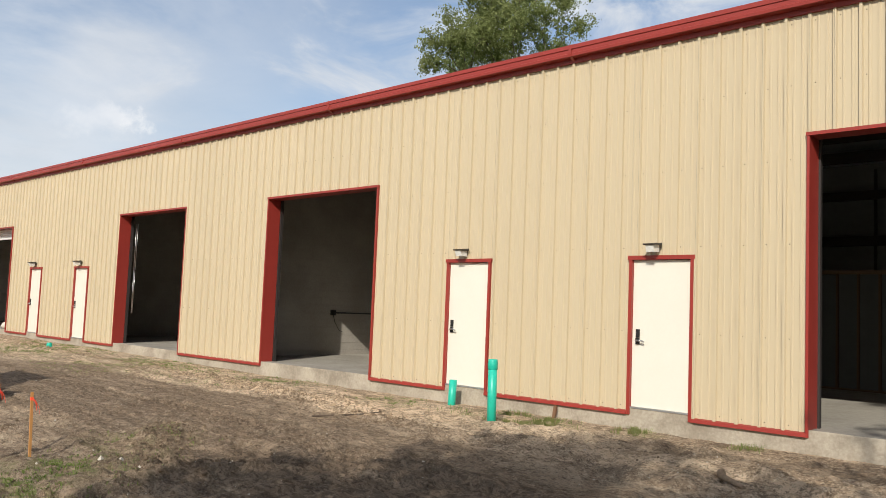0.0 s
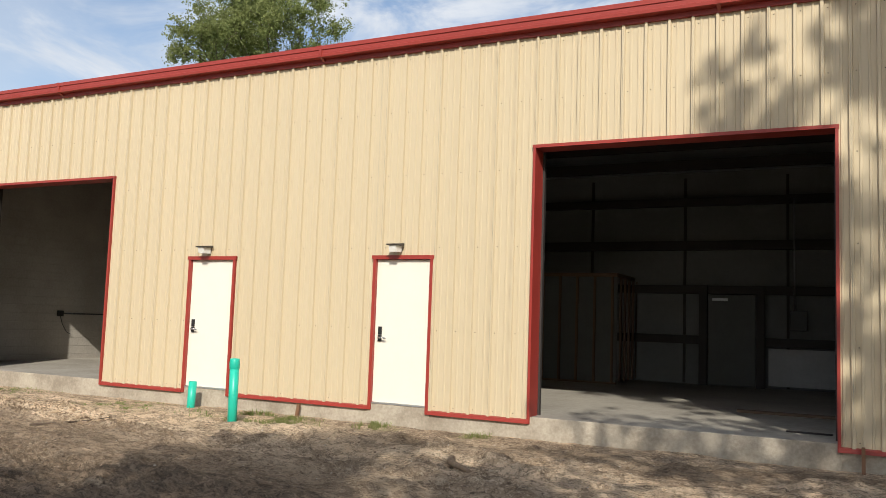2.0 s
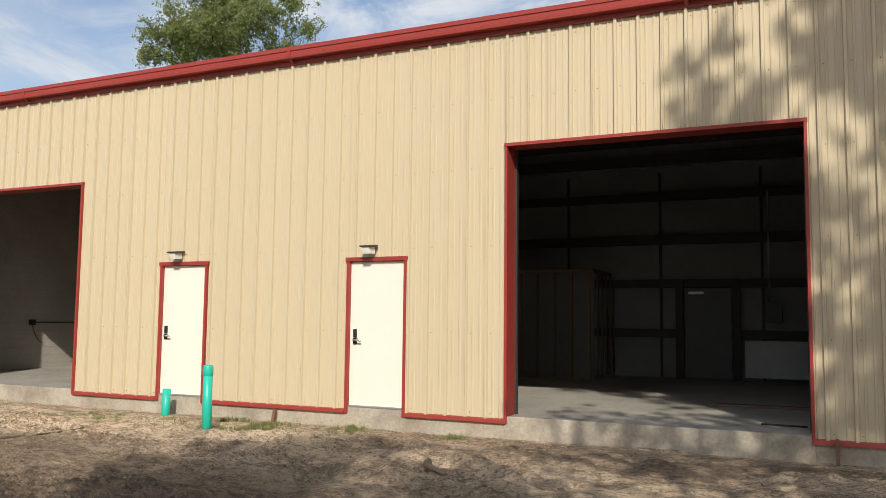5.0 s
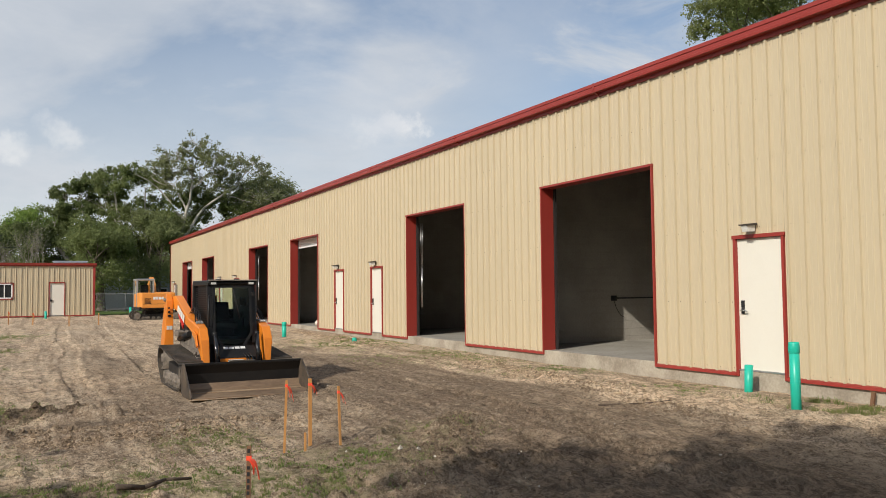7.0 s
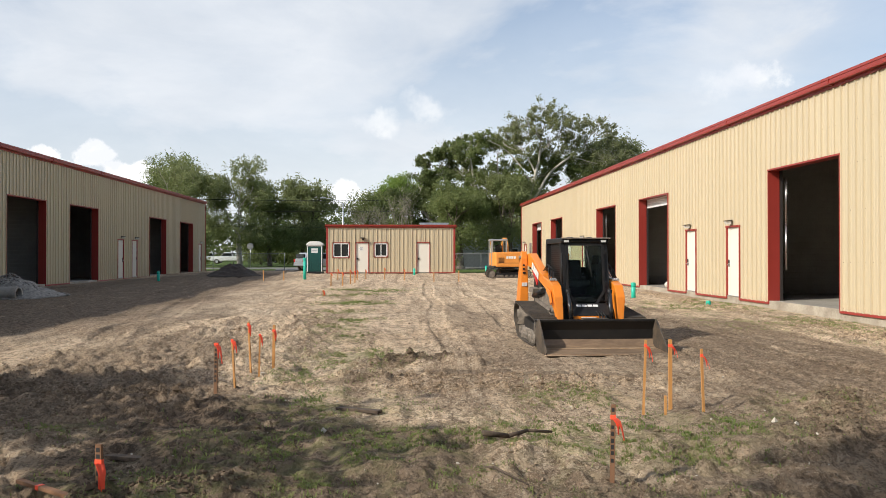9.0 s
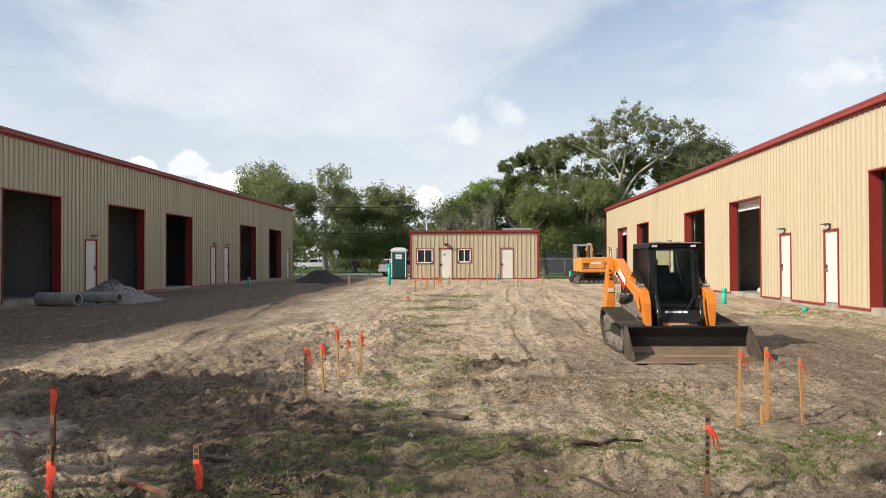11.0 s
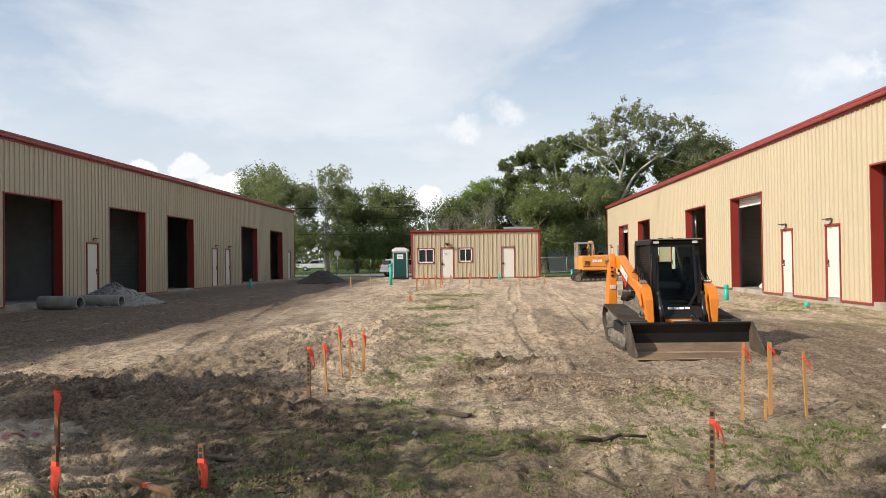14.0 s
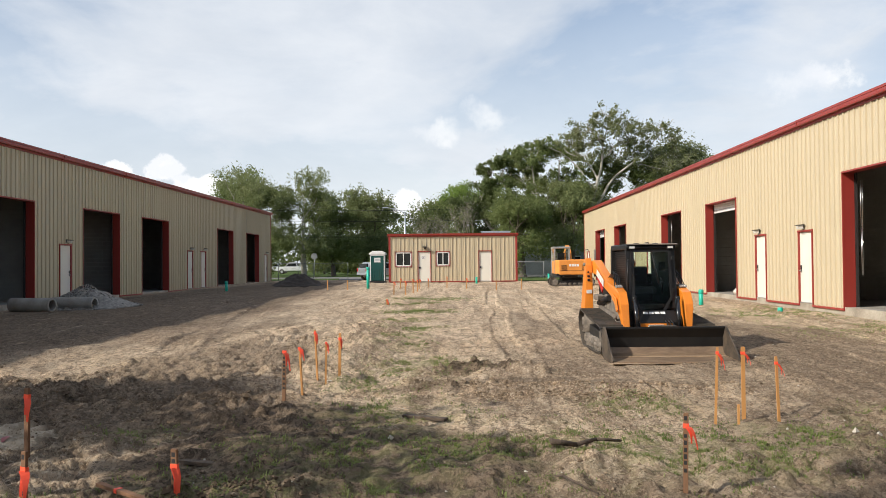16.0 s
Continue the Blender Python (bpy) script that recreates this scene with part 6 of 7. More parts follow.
def ribbon(bm, rng, at, out, length, width, fly):
    """A hanging strip of flagging, folded and twisted, with a little thickness."""
    p, d = Vector(at), Vector(out).normalized()
    side = Vector((-d.y, d.x, 0))
    rows, n = [], 7
    for k in range(n):
        f = k / (n - 1)
        w = width * (1 - 0.35 * f) * (0.7 + 0.3 * math.cos(3 * f + rng.uniform(-0.5, 0.5)))
        c = p + d * (0.02 * math.sin(2.2 * f) + fly * length * f) + Vector((0, 0, -length * math.sqrt(max(1 - fly * fly, 0.2)) * f ** (1.1 + fly))) + side * 0.006 * math.sin(5 * f)
        tilt = Vector((side.x * w, side.y * w, w * 0.25 * math.sin(4 * f)))
        rows.append([bm.verts.new(c - tilt + d * e) for e in (0, 0.002)] + [bm.verts.new(c + tilt + d * e) for e in (0.002, 0)])
    for a, b in zip(rows, rows[1:]):
        for k in range(4):
            bm.faces.new((a[k], a[(k + 1) % 4], b[(k + 1) % 4], b[k]))
    bm.faces.new(rows[0][::-1])
    bm.faces.new(rows[-1])
    return bm


def stake(x, y, top, wide, thick, wood, label, flag=0.0, lean=(0, 0), turn=80, bars=False, seed=0, flag_drop=0.03):
    rng = random.Random(seed * 7 + 3)
    g = gz(x, y)
    h = top - g
    ob = thing("survey_stake", label, "stake", pose(x, y, g, lean[0], lean[1], turn), "survey stakes in the dirt")
    bm = B()
    w, t = wide / 2, thick / 2
    rings = [[bm.verts.new((sx * w * (1 + e), sy * t * (1 + e), z + rng.uniform(-0.003, 0.003))) for sx, sy in ((-1, -1), (1, -1), (1, 1), (-1, 1))] for z, e in ((-0.15, 0), (h * 0.3, 0.0), (h * 0.7, 0.02), (h - 0.006, 0.0), (h, -0.15))]
    for a, b in zip(rings, rings[1:]):
        for k in range(4):
            bm.faces.new((a[k], a[(k + 1) % 4], b[(k + 1) % 4], b[k]))
    bm.faces.new(rings[-1])
    part("shaft", bm, M[wood], ob)
    if flag:
        part("band", box(B(), -w * 1.15, w * 1.15, -t * 1.25, t * 1.25, h - flag_drop - 0.03, h - flag_drop), M["flag"], ob)
        bm = B()
        fly = rng.uniform(0.05, 0.45)
        ribbon(bm, rng, (w * 0.6, -t * 1.4, h - flag_drop - 0.02), (0.9, -0.4, 0), flag, 0.026, fly)
        ribbon(bm, rng, (w * 0.4, -t * 1.6, h - flag_drop - 0.02), (0.75, -0.6, 0), flag * 0.7, 0.022, fly * 0.7)
        part("flagging", bm, M["flag"], ob, "bright orange flagging tape")
    if bars:
        z = h - 0.02
        for k in range(9):
            bh = rng.uniform(0.022, 0.032)
            if not (flag and h - flag_drop - 0.05 < z < h - flag_drop + 0.03):
                part("marker_stroke", box(B(), -w * 0.7, w * 0.55, -t - 0.0015, -t + 0.001, z - bh, z), M["ink"], ob)
            z -= bh + rng.uniform(0.008, 0.03)
    return ob


OLD, NEWW = "weathered brown wooden survey stake with orange tape", "fresh yellow wooden survey stake with orange tape"
stake(-2.91, -12.49, 0.64, 0.036, 0.02, "stake_old", OLD, 0.20, (0, 1), 82, True, 1, 0.0)
stake(-3.9, -12.48, 0.58, 0.022, 0.018, "stake_wood", NEWW, 0.15, (1, -3), 75, False, 2, 0.0)
stake(-5.2, -12.52, 0.68, 0.022, 0.018, "stake_wood", NEWW, 0.15, (2, -2), 70, False, 3, 0.02)
stake(-4.95, -12.37, 0.54, 0.022, 0.018, "stake_wood", NEWW, 0.14, (0, 1), 95, False, 4, 0.0)
stake(-5.25, -12.23, 0.63, 0.034, 0.024, "stake_wood", NEWW, 0.13, (0, 1), 85, False, 5, 0.06)
stake(-2.37, -8.07, 0.70, 0.024, 0.018, "stake_wood", NEWW, 0.17, (0, 2), 80, False, 6, 0.04)
stake(-2.60, -7.71, 0.68, 0.036, 0.024, "stake_wood", NEWW, 0.13, (0, 0), 85, False, 7, 0.05)
stake(-2.40, -7.43, 0.60, 0.024, 0.018, "stake_wood", NEWW, 0.16, (0, -2), 92, False, 8, 0.05)
stake(-2.37, -7.84, 0.13, 0.022, 0.018, "stake_wood", "short yellow wooden peg in the dirt", 0, (0, 0), 85, False, 9)
stake(0.34, -9.12, 0.545, 0.032, 0.028, "stake_old", OLD, 0.15, (0, 1), 72, True, 10, 0.07)
stake(-0.85, -14.17, 0.56, 0.05, 0.02, "stake_old", OLD, 0.20, (0, 0), 62, False, 11, 0.05)
stake(1.15, -13.13, 0.495, 0.042, 0.018, "stake_old", OLD, 0.20, (0, 1), 60, True, 12, 0.09)
stake(0.85, -12.36, 0.435, 0.042, 0.018, "stake_old", OLD, 0.22, (0, -1), 70, True, 13, 0.09)
FAR = [(-39.5, -17.8, 0.75), (-38.0, -16.5, 0.75), (-40.2, -13.8, 0.8), (-34.8, -12.8, 0.85), (-35.2, -12.6, 0.8), (-39.8, -12.7, 0.75), (-42.0, -12.3, 0.75), (-41.6, -11.2, 0.85), (-38.8, -10.1, 0.8), (-36.2, -8.6, 0.7), (-37.7, -7.2, 0.75), (-32.7, -13.6, 0.75), (-31.9, -13.0, 0.8), (-23.0, -13.1, 0.35)]
for k, (x, y, top) in enumerate(FAR):
    stake(x, y, top, 0.05, 0.035, "stake_wood", NEWW, 0.22 if k not in (0, 1, 9, 10) else 0.0, (0, (k % 3) - 1), 80 + 7 * (k % 4), False, 20 + k, 0.02)
stake(-1.22, -0.12, 0.19, 0.05, 0.04, "stake_old", "leaning weathered wooden stub against the footing", 0, (-6, 6), 0, False, 40)
stake(6.62, -0.12, 0.28, 0.04, 0.03, "stake_old", "weathered wooden stub against the footing", 0, (-4, 0), 0, False, 41)


# ---- green sewer pipes ----
def sewer_pipe(x, y, height, r, cap, label, lean=(0, 0)):
    g = gz(x, y)
    ob = thing("sewer_pipe", label, "pipe", pose(x, y, g, lean[0], lean[1], 0), "green pipe stubs in the yard")
    part("riser", lathe(B(), (0, 0, -0.2), (0, 0, 1), [(0.0, 0), (r, 0), (r, height + 0.2), (r - 0.006, height + 0.2), (r - 0.006, height + 0.05), (0, height + 0.05)], 28), M["pipe_green"], ob)
    if cap:
        part("cap", lathe(B(), (0, 0, height - 0.13), (0, 0, 1), [(r, 0), (r * 1.1, 0.01), (r * 1.12, 0.10), (r * 1.04, 0.12), (r * 1.04, 0.15), (0.001, 0.155)], 28), M["pipe_green"], ob)
    return ob


PIPE = "upright green plastic sewer pipe in the dirt"
sewer_pipe(-1.39, -1.42, 0.88, 0.066, True, PIPE + ", capped", (0, -0.6))
sewer_pipe(-3.16, -0.36, 0.42, 0.066, False, "short " + PIPE, (0, 2.5))
sewer_pipe(-21.9, -2.4, 0.50, 0.075, True, "short " + PIPE)
sewer_pipe(-38.6, -23.2, 0.50, 0.075, True, "short " + PIPE, (0, 2))
sewer_pipe(-39.9, -15.6, 1.18, 0.085, True, PIPE + ", capped")
sewer_pipe(-49.3, -9.3, 0.45, 0.07, False, "short " + PIPE)
sewer_pipe(-48.8, -4.5, 0.60, 0.07, False, "short " + PIPE)
sewer_pipe(-18.6, -1.05, 0.10, 0.07, True, "short " + PIPE)


# ---- concrete pipes and heaps ----
def culvert(x, y, length, r, yaw):
    ob = thing("concrete_pipe", "grey precast concrete drain pipe lying on the dirt", "pipe", pose(x, y, gz(x, y) + r - 0.02, 0, 0, yaw), "drain pipes by the wall")
    part("barrel", lathe(B(), (0, 0, 0), (1, 0, 0), [(r * 0.74, 0.0), (r * 0.97, 0.0), (r, 0.02), (r, length - 0.02), (r * 0.97, length), (r * 0.74, length), (r * 0.74, 0.0)], 36), M["precast"], ob)
    return ob


M["precast"] = surf("precast_concrete", (0.36, 0.33, 0.285), (0.21, 0.19, 0.16), rough=0.85, scale=2.5, fine=40, var=0.9, bump=0.002)
culvert(-21.4, -24.2, 1.55, 0.24, -100)
culvert(-22.6, -23.3, 1.6, 0.23, -97)


def scatter_rocks(name, P, size, squash, material, label, category, seed):
    """Many small faceted stones at the places P, joined into one mesh."""
    nr = np.random.RandomState(seed)
    P, size = np.asarray(P, float), np.asarray(size, float)
    n = len(P)
    base = np.array([(1, 0, 0), (-1, 0, 0), (0, 1, 0), (0, -1, 0), (0, 0, 1), (0, 0, -1)], float)
    q = base[None] * nr.uniform(0.6, 1.3, (n, 6, 1)) + nr.normal(size=(n, 6, 3)) * 0.16
    q[:, :, 1] *= nr.uniform(0.55, 1.0, (n, 1))
    q[:, :, 2] *= squash
    th = nr.uniform(0, 2 * math.pi, n)
    c, s = np.cos(th)[:, None], np.sin(th)[:, None]
    x, y = q[:, :, 0] * c - q[:, :, 1] * s, q[:, :, 0] * s + q[:, :, 1] * c
    V = np.stack([x, y, q[:, :, 2]], 2) * size[:, None, None] + P[:, None, :]
    tri = np.array([(0, 2, 4), (2, 1, 4), (1, 3, 4), (3, 0, 4), (2, 0, 5), (1, 2, 5), (3, 1, 5), (0, 3, 5)])
    F = (tri[None] + (np.arange(n) * 6)[:, None, None]).reshape(-1, 3)
    return tagged(from_arrays(name, V.reshape(-1, 3).tolist(), F.tolist(), material), label, category, kind="stuff")


def heap(name, label, category, x, y, r, h, material, seed, rough=0.06, sx=1.0):
    n, m = 30, 40
    V, F = [(x, y, gz(x, y) + h)], []
    for i in range(1, n + 1):
        f = i / n
        for j in range(m):
            a = 2 * math.pi * j / m
            rr = r * f * (1 + 0.16 * math.sin(2 * a + seed) + 0.08 * math.sin(5 * a + seed * 2))
            px, py = x + rr * math.cos(a) * sx, y + rr * math.sin(a)
            prof = (1 - f) ** 1.15 * (1 - 0.25 * math.exp(-(f * 7) ** 2))
            z = ground_z(px) + h * prof + (float(value_noise(np.array([px]), np.array([py]), 0.22, seed)[0]) * rough + float(value_noise(np.array([px]), np.array([py]), 0.09, seed)[0]) * rough * 0.5) * (1 - f * 0.5) - (0.06 if i == n else 0)
            V.append((px, py, z))
    for j in range(m):
        F.append((0, 1 + j, 1 + (j + 1) % m))
        for i in range(n - 1):
            a, b = 1 + i * m + j, 1 + i * m + (j + 1) % m
            F.append((a, a + m, b + m, b))
    return tagged(from_arrays(name, V, F, material, True), label, category)


M["gravel"] = surf("crushed_grey_stone", (0.36, 0.33, 0.285), (0.13, 0.115, 0.10), rough=0.9, scale=9, fine=40, var=1.0, bump=0.02, bump_scale=14)
M["heap_soil"] = surf("dark_loose_soil", (0.060, 0.045, 0.034), (0.035, 0.026, 0.02), rough=1.0, scale=3, fine=25, var=0.9, bump=0.03, bump_scale=10)
heap("gravel_mound", "pile of crushed grey stone against the shaded wall", "gravel pile", -23.9, -24.2, 1.7, 0.85, M["gravel"], 5)
heap("soil_mound", "mound of dark loose soil at the far end", "soil mound", -47.5, -21.0, 1.9, 0.95, M["heap_soil"], 8, 0.10)
nr = np.random.RandomState(5)
ang, f = nr.uniform(0, 2 * math.pi, 1500), np.sqrt(nr.uniform(0.0, 1.3, 1500))
px, py = -23.9 + 1.7 * f * np.cos(ang), -24.2 + 1.7 * f * np.sin(ang)
ok = py > -26.15
px, py, f = px[ok], py[ok], f[ok]
pz = np.maximum(ground_at(px, py), -0.03 + 0.0068 * (-px - 6) + 0.85 * np.clip(1 - f, 0, 1) ** 1.15) + 0.01
scatter_rocks("gravel_stones", np.stack([px, py, pz], 1), nr.uniform(0.025, 0.07, len(px)), 0.8, M["gravel"], "loose crushed grey stones on the pile", "gravel", 6)


# ---- clods, stones, sticks, weeds ----
M["pale_stone"] = surf("pale_stones", (0.55, 0.50, 0.42), (0.38, 0.33, 0.27), rough=0.9, scale=12, fine=60)


def clod_material():
    m = surf("dirt_clods", (0.30, 0.225, 0.155), (0.15, 0.108, 0.074), rough=1.0, scale=5, fine=40, var=1.0, bump=0.006, spec=0.1)
    nt = m.node_tree
    N, L = nt.nodes.new, nt.links.new
    b = nt.nodes["Principled BSDF"]
    geo, rp, wet, mx = N("ShaderNodeNewGeometry"), N("ShaderNodeValToRGB"), N("ShaderNodeAttribute"), N("ShaderNodeMix")
    L(geo.outputs["Random Per Island"], rp.inputs[0])
    rp.color_ramp.elements[0].color, rp.color_ramp.elements[1].color = (0.17, 0.121, 0.081, 1), (0.50, 0.375, 0.25, 1)
    rp.color_ramp.elements.new(0.6).color = (0.33, 0.24, 0.158, 1)
    wet.attribute_name = "damp"
    mx.data_type = "RGBA"
    L(wet.outputs["Fac"], mx.inputs["Factor"])
    L(rp.outputs[0], mx.inputs["A"])
    mx.inputs["B"].default_value = (0.105, 0.076, 0.052, 1)
    L(mx.outputs["Result"], b.inputs["Base Color"])
    return m


M["clod"] = clod_material()


def build_clods():
    nr = np.random.RandomState(9)
    xs, ys, ss = [], [], []
    for x0, y0, x1, y1, w, a in RIDGES:
        n = int(math.hypot(x1 - x0, y1 - y0) * 330 * min(w, 0.26) / 0.2 * (0.35 if x1 < -7 else 1.0))
        f = nr.rand(n)
        xs.append(x0 + (x1 - x0) * f + nr.normal(size=n) * w * 0.55)
        ys.append(y0 + (y1 - y0) * f + nr.normal(size=n) * w * 0.55)
        ss.append(nr.uniform(0.008, 0.022, n) * np.where(nr.rand(n) < 0.93, 1.0, 2.0))
    n = 420000
    x, y = 5.0 - 34 * nr.rand(n) ** 1.5, nr.uniform(-20, -0.25, n)
    c = churn_field(x, y)
    keep = nr.rand(n) < np.clip((c - 0.30) * 0.42, 0.012, 0.5) * np.where(x > -7.5, 1.0, 0.6) * np.clip(0.35 + 1.3 * value_noise(x, y, 0.6, 81), 0.03, 1)
    x, y = x[keep], y[keep]
    xs.append(x)
    ys.append(y)
    ss.append((0.006 + 0.019 * nr.rand(len(x)) ** 3.0) * (1 + 0.02 * (5 - x)))
    x, y, s = np.concatenate(xs), np.concatenate(ys), np.concatenate(ss)
    inside = (y < -0.1) & (y > -26)
    x, y, s = x[inside], y[inside], s[inside]
    z = ground_at(x, y) + s * 0.2
    ob = scatter_rocks("dirt_clods", np.stack([x, y, z], 1), s, 0.7, M["clod"], "broken clods of brown dirt", "dirt clods", 12)
    wet = ob.data.attributes.new("damp", "FLOAT", "POINT")
    wet.data.foreach_set("value", np.repeat(damp_field(x, y), 6).astype(np.float32))
    n = 700
    x, y, s = 4.5 - 16 * nr.rand(n) ** 1.4, nr.uniform(-17, -0.4, n), 0.005 + 0.012 * nr.rand(n) ** 2
    extra = np.array([(-1.53, -11.24, 0.045), (-1.2, -7.05, 0.05), (-1.05, -6.95, 0.035), (-1.3, -7.2, 0.04), (-5.1, -12.35, 0.06)])
    x, y, s = np.r_[x, extra[:, 0]], np.r_[y, extra[:, 1]], np.r_[s, extra[:, 2]]
    scatter_rocks("pebbles", np.stack([x, y, ground_at(x, y) + s * 0.25], 1), s, 0.75, M["pale_stone"], "small pale stones scattered on the dirt", "pebbles", 13)


build_clods()

M["grass"] = leaf_material("weed_blades", (0.12, 0.175, 0.042), (0.25, 0.30, 0.09), (0.30, 0.29, 0.13))


def build_weeds():
    nr = np.random.RandomState(15)
    P, S = [], []
    for k, (a, c, r, s) in enumerate(WEED_SPOTS):
        n = int(3600 * r * r * s * (1.0 if a > -7 else 1.2))
        n = min(n, 14000)
        q = nr.normal(size=(n, 2)) * r * 0.5
        P += list(zip((a + q[:, 0]).tolist(), (c + q[:, 1]).tolist()))
        S += [3.0 if c > -1.2 and a > -3 else 1.35 if a > -7 else 1.7] * n
    P = np.array(P)
    S = np.array(S)
    # gather the blades into tufts
    keep = value_noise(P[:, 0], P[:, 1], 0.32, 51) + nr.uniform(-0.45, 0.45, len(P)) > 0.12
    P, S = P[keep & (P[:, 1] < -0.05)], S[keep & (P[:, 1] < -0.05)]
    seeds = P[nr.permutation(len(P))[: max(len(P) // 14, 1)]]
    near = np.array([seeds[np.argmin((seeds[:, 0] - a) ** 2 + (seeds[:, 1] - c) ** 2)] for a, c in P])
    P = P * 0.55 + near * 0.45
    n = len(P)
    Z = ground_at(P[:, 0], P[:, 1])
    th, ln = nr.uniform(0, 2 * math.pi, n), nr.uniform(0.012, 0.042, n) * S
    lean = nr.uniform(0.6, 1.7, n)
    w = nr.uniform(0.0024, 0.0055, n)
    dx, dy = np.cos(th), np.sin(th)
    b = np.stack([P[:, 0], P[:, 1], Z - 0.005], 1)
    side = np.stack([-dy * w, dx * w, 0 * w], 1)
    mid = b + np.stack([dx * ln * 0.25 * lean, dy * ln * 0.25 * lean, ln * 0.6], 1)
    tip = b + np.stack([dx * ln * 0.8 * lean, dy * ln * 0.8 * lean, ln * (1.05 - 0.45 * lean)], 1)
    V = np.stack([b - side, b + side, mid + side * 0.8, mid - side * 0.8, tip], 1).reshape(-1, 3)
    i = np.arange(n) * 5
    F = np.stack([i, i + 1, i + 2, i + 3], 1).tolist() + np.stack([i + 3, i + 2, i + 4], 1).tolist()
    tagged(from_arrays("weeds", V.tolist(), F, M["grass"]), "sparse green weeds and grass tufts in the dirt", "weeds", kind="stuff")


build_weeds()

M["stick_bark"] = surf("dead_branch", (0.12, 0.085, 0.06), (0.05, 0.036, 0.026), rough=0.95, scale=14, fine=80, bump=0.004, var=1.0)
M["chip_wood"] = surf("weathered_chip", (0.33, 0.24, 0.16), (0.2, 0.14, 0.09), rough=0.9, scale=14, fine=80, bump=0.003, var=1.0)


def branch(label, pts, r, material):
    bm = B()
    lifted = [Vector((x, y, gz(x, y) + r * 0.8 + h)) for x, y, h in pts]
    n = len(lifted) - 1
    for k in range(n):
        tube(bm, lifted[k], lifted[k + 1], r * (1 - 0.55 * k / n), r * (1 - 0.55 * (k + 1) / n), seg=8)
    return thing_mesh("dead_branch", bm, material, label, "branch")


branch("dead bark-covered branch lying on the dirt", [(-1.13, -9.85, 0), (-1.22, -9.62, 0.02), (-1.40, -9.42, 0.015), (-1.50, -9.18, 0)], 0.026, M["stick_bark"])
branch("short split piece of weathered wood on the dirt", [(2.46, -2.23, 0), (2.60, -2.55, 0.01), (2.98, -2.88, 0)], 0.05, M["chip_wood"])
branch("thin dead twig on the dirt", [(-0.1, -10.0, 0), (0.1, -9.9, 0.02), (0.35, -9.7, 0)], 0.012, M["stick_bark"])
branch("thin dead twig on the dirt", [(-3.3, -3.2, 0), (-3.0, -2.6, 0.01), (-2.9, -2.2, 0)], 0.014, M["stick_bark"])


def board(label, x, y, length, wide, thick, yaw, tilt, material, tape=False):
    ob = thing("board", label, "board", pose(x, y, gz(x, y) + thick * 0.35, 0, tilt, yaw))
    part("plank", box(B(), -length / 2, length / 2, -wide / 2, wide / 2, -thick / 2, thick / 2, 0.004), material, ob)
    if tape:
        part("tape", box(B(), -0.16, -0.13, -wide / 2 - 0.002, wide / 2 + 0.002, -thick / 2 - 0.002, thick / 2 + 0.002), M["flag"], ob)


board("weathered stake lying flat with a wrap of orange tape", 0.55, -12.75, 0.75, 0.045, 0.025, 55, 2, M["stake_old"], True)
board("weathered board half sunk in the dirt", -2.58, -10.97, 0.5, 0.09, 0.03, 62, 0, M["stick_bark"])
board("weathered board half sunk in the dirt", -0.6, -12.6, 0.75, 0.08, 0.03, 74, 1, M["stick_bark"])

# pink survey paint on the pale sand
M["pink_paint"] = surf("pink_marking_paint", (0.75, 0.22, 0.30), (0.55, 0.30, 0.27), rough=0.9, scale=9, fine=40, var=1.0)
bm = B()
pts = [(-1.62 + 0.055 * k, -14.75 + 0.02 * math.sin(k * 1.7) - 0.012 * k) for k in range(9)]
lo = [bm.verts.new((x, y - 0.018 - 0.01 * (k % 2), gz(x, y) + 0.006)) for k, (x, y) in enumerate(pts)]
hi = [bm.verts.new((x, y + 0.018 + 0.008 * (k % 3), gz(x, y) + 0.006)) for k, (x, y) in enumerate(pts)]
for k in range(8):
    bm.faces.new((lo[k], lo[k + 1], hi[k + 1], hi[k]))
bmesh.ops.solidify(bm, geom=bm.faces[:], thickness=0.012)
thing_mesh("paint_streak", bm, M["pink_paint"], "streak of pink survey paint on the sand", "paint mark")

# ---- inside the open bays ----
M["dark_door"] = surf("grey_inner_door", (0.10, 0.105, 0.10), rough=0.5, scale=3, fine=30)
for z0, z1 in ((3.44, 3.66), (2.40, 2.60), (1.22, 1.42), (4.5, 4.7)):
    part("girt", box(B(), -1.2, 8.35, 9.28, 9.47, z0, z1, 0.01), M["steel_dark"], hall_r)
for x in (0.7, 2.98, 5.27, 7.5):
    part("seam_strip", box(B(), x - 0.03, x + 0.03, 9.44, 9.49, 0.3, 5.2), M["steel_dark"], hall_r)
inner = part("inner_door", box(B(), 3.56, 4.60, 9.20, 9.26, 0.30, 2.38, 0.005), M["dark_door"], hall_r, "grey steel door in the back wall")
for a, b in ((3.36, 3.54), (4.62, 4.80)):
    part("door_post", box(B(), a, b, 9.15, 9.30, 0.28, 2.6), M["steel_dark"], inner)
part("door_closer", box(B(), 3.66, 4.0, 9.14, 9.20, 2.24, 2.30), M["galv"], inner)
M["foil"] = surf("wrinkled_insulation_facing", (0.55, 0.56, 0.55), (0.40, 0.41, 0.405), rough=0.35, scale=2.5, fine=12, bump=0.03, bump_scale=4)
part("insulation_facing", box(B(), 4.86, 7.4, 9.38, 9.42, 0.34, 1.18, 0.01), M["foil"], hall_r, "shiny wrinkled white insulation facing")
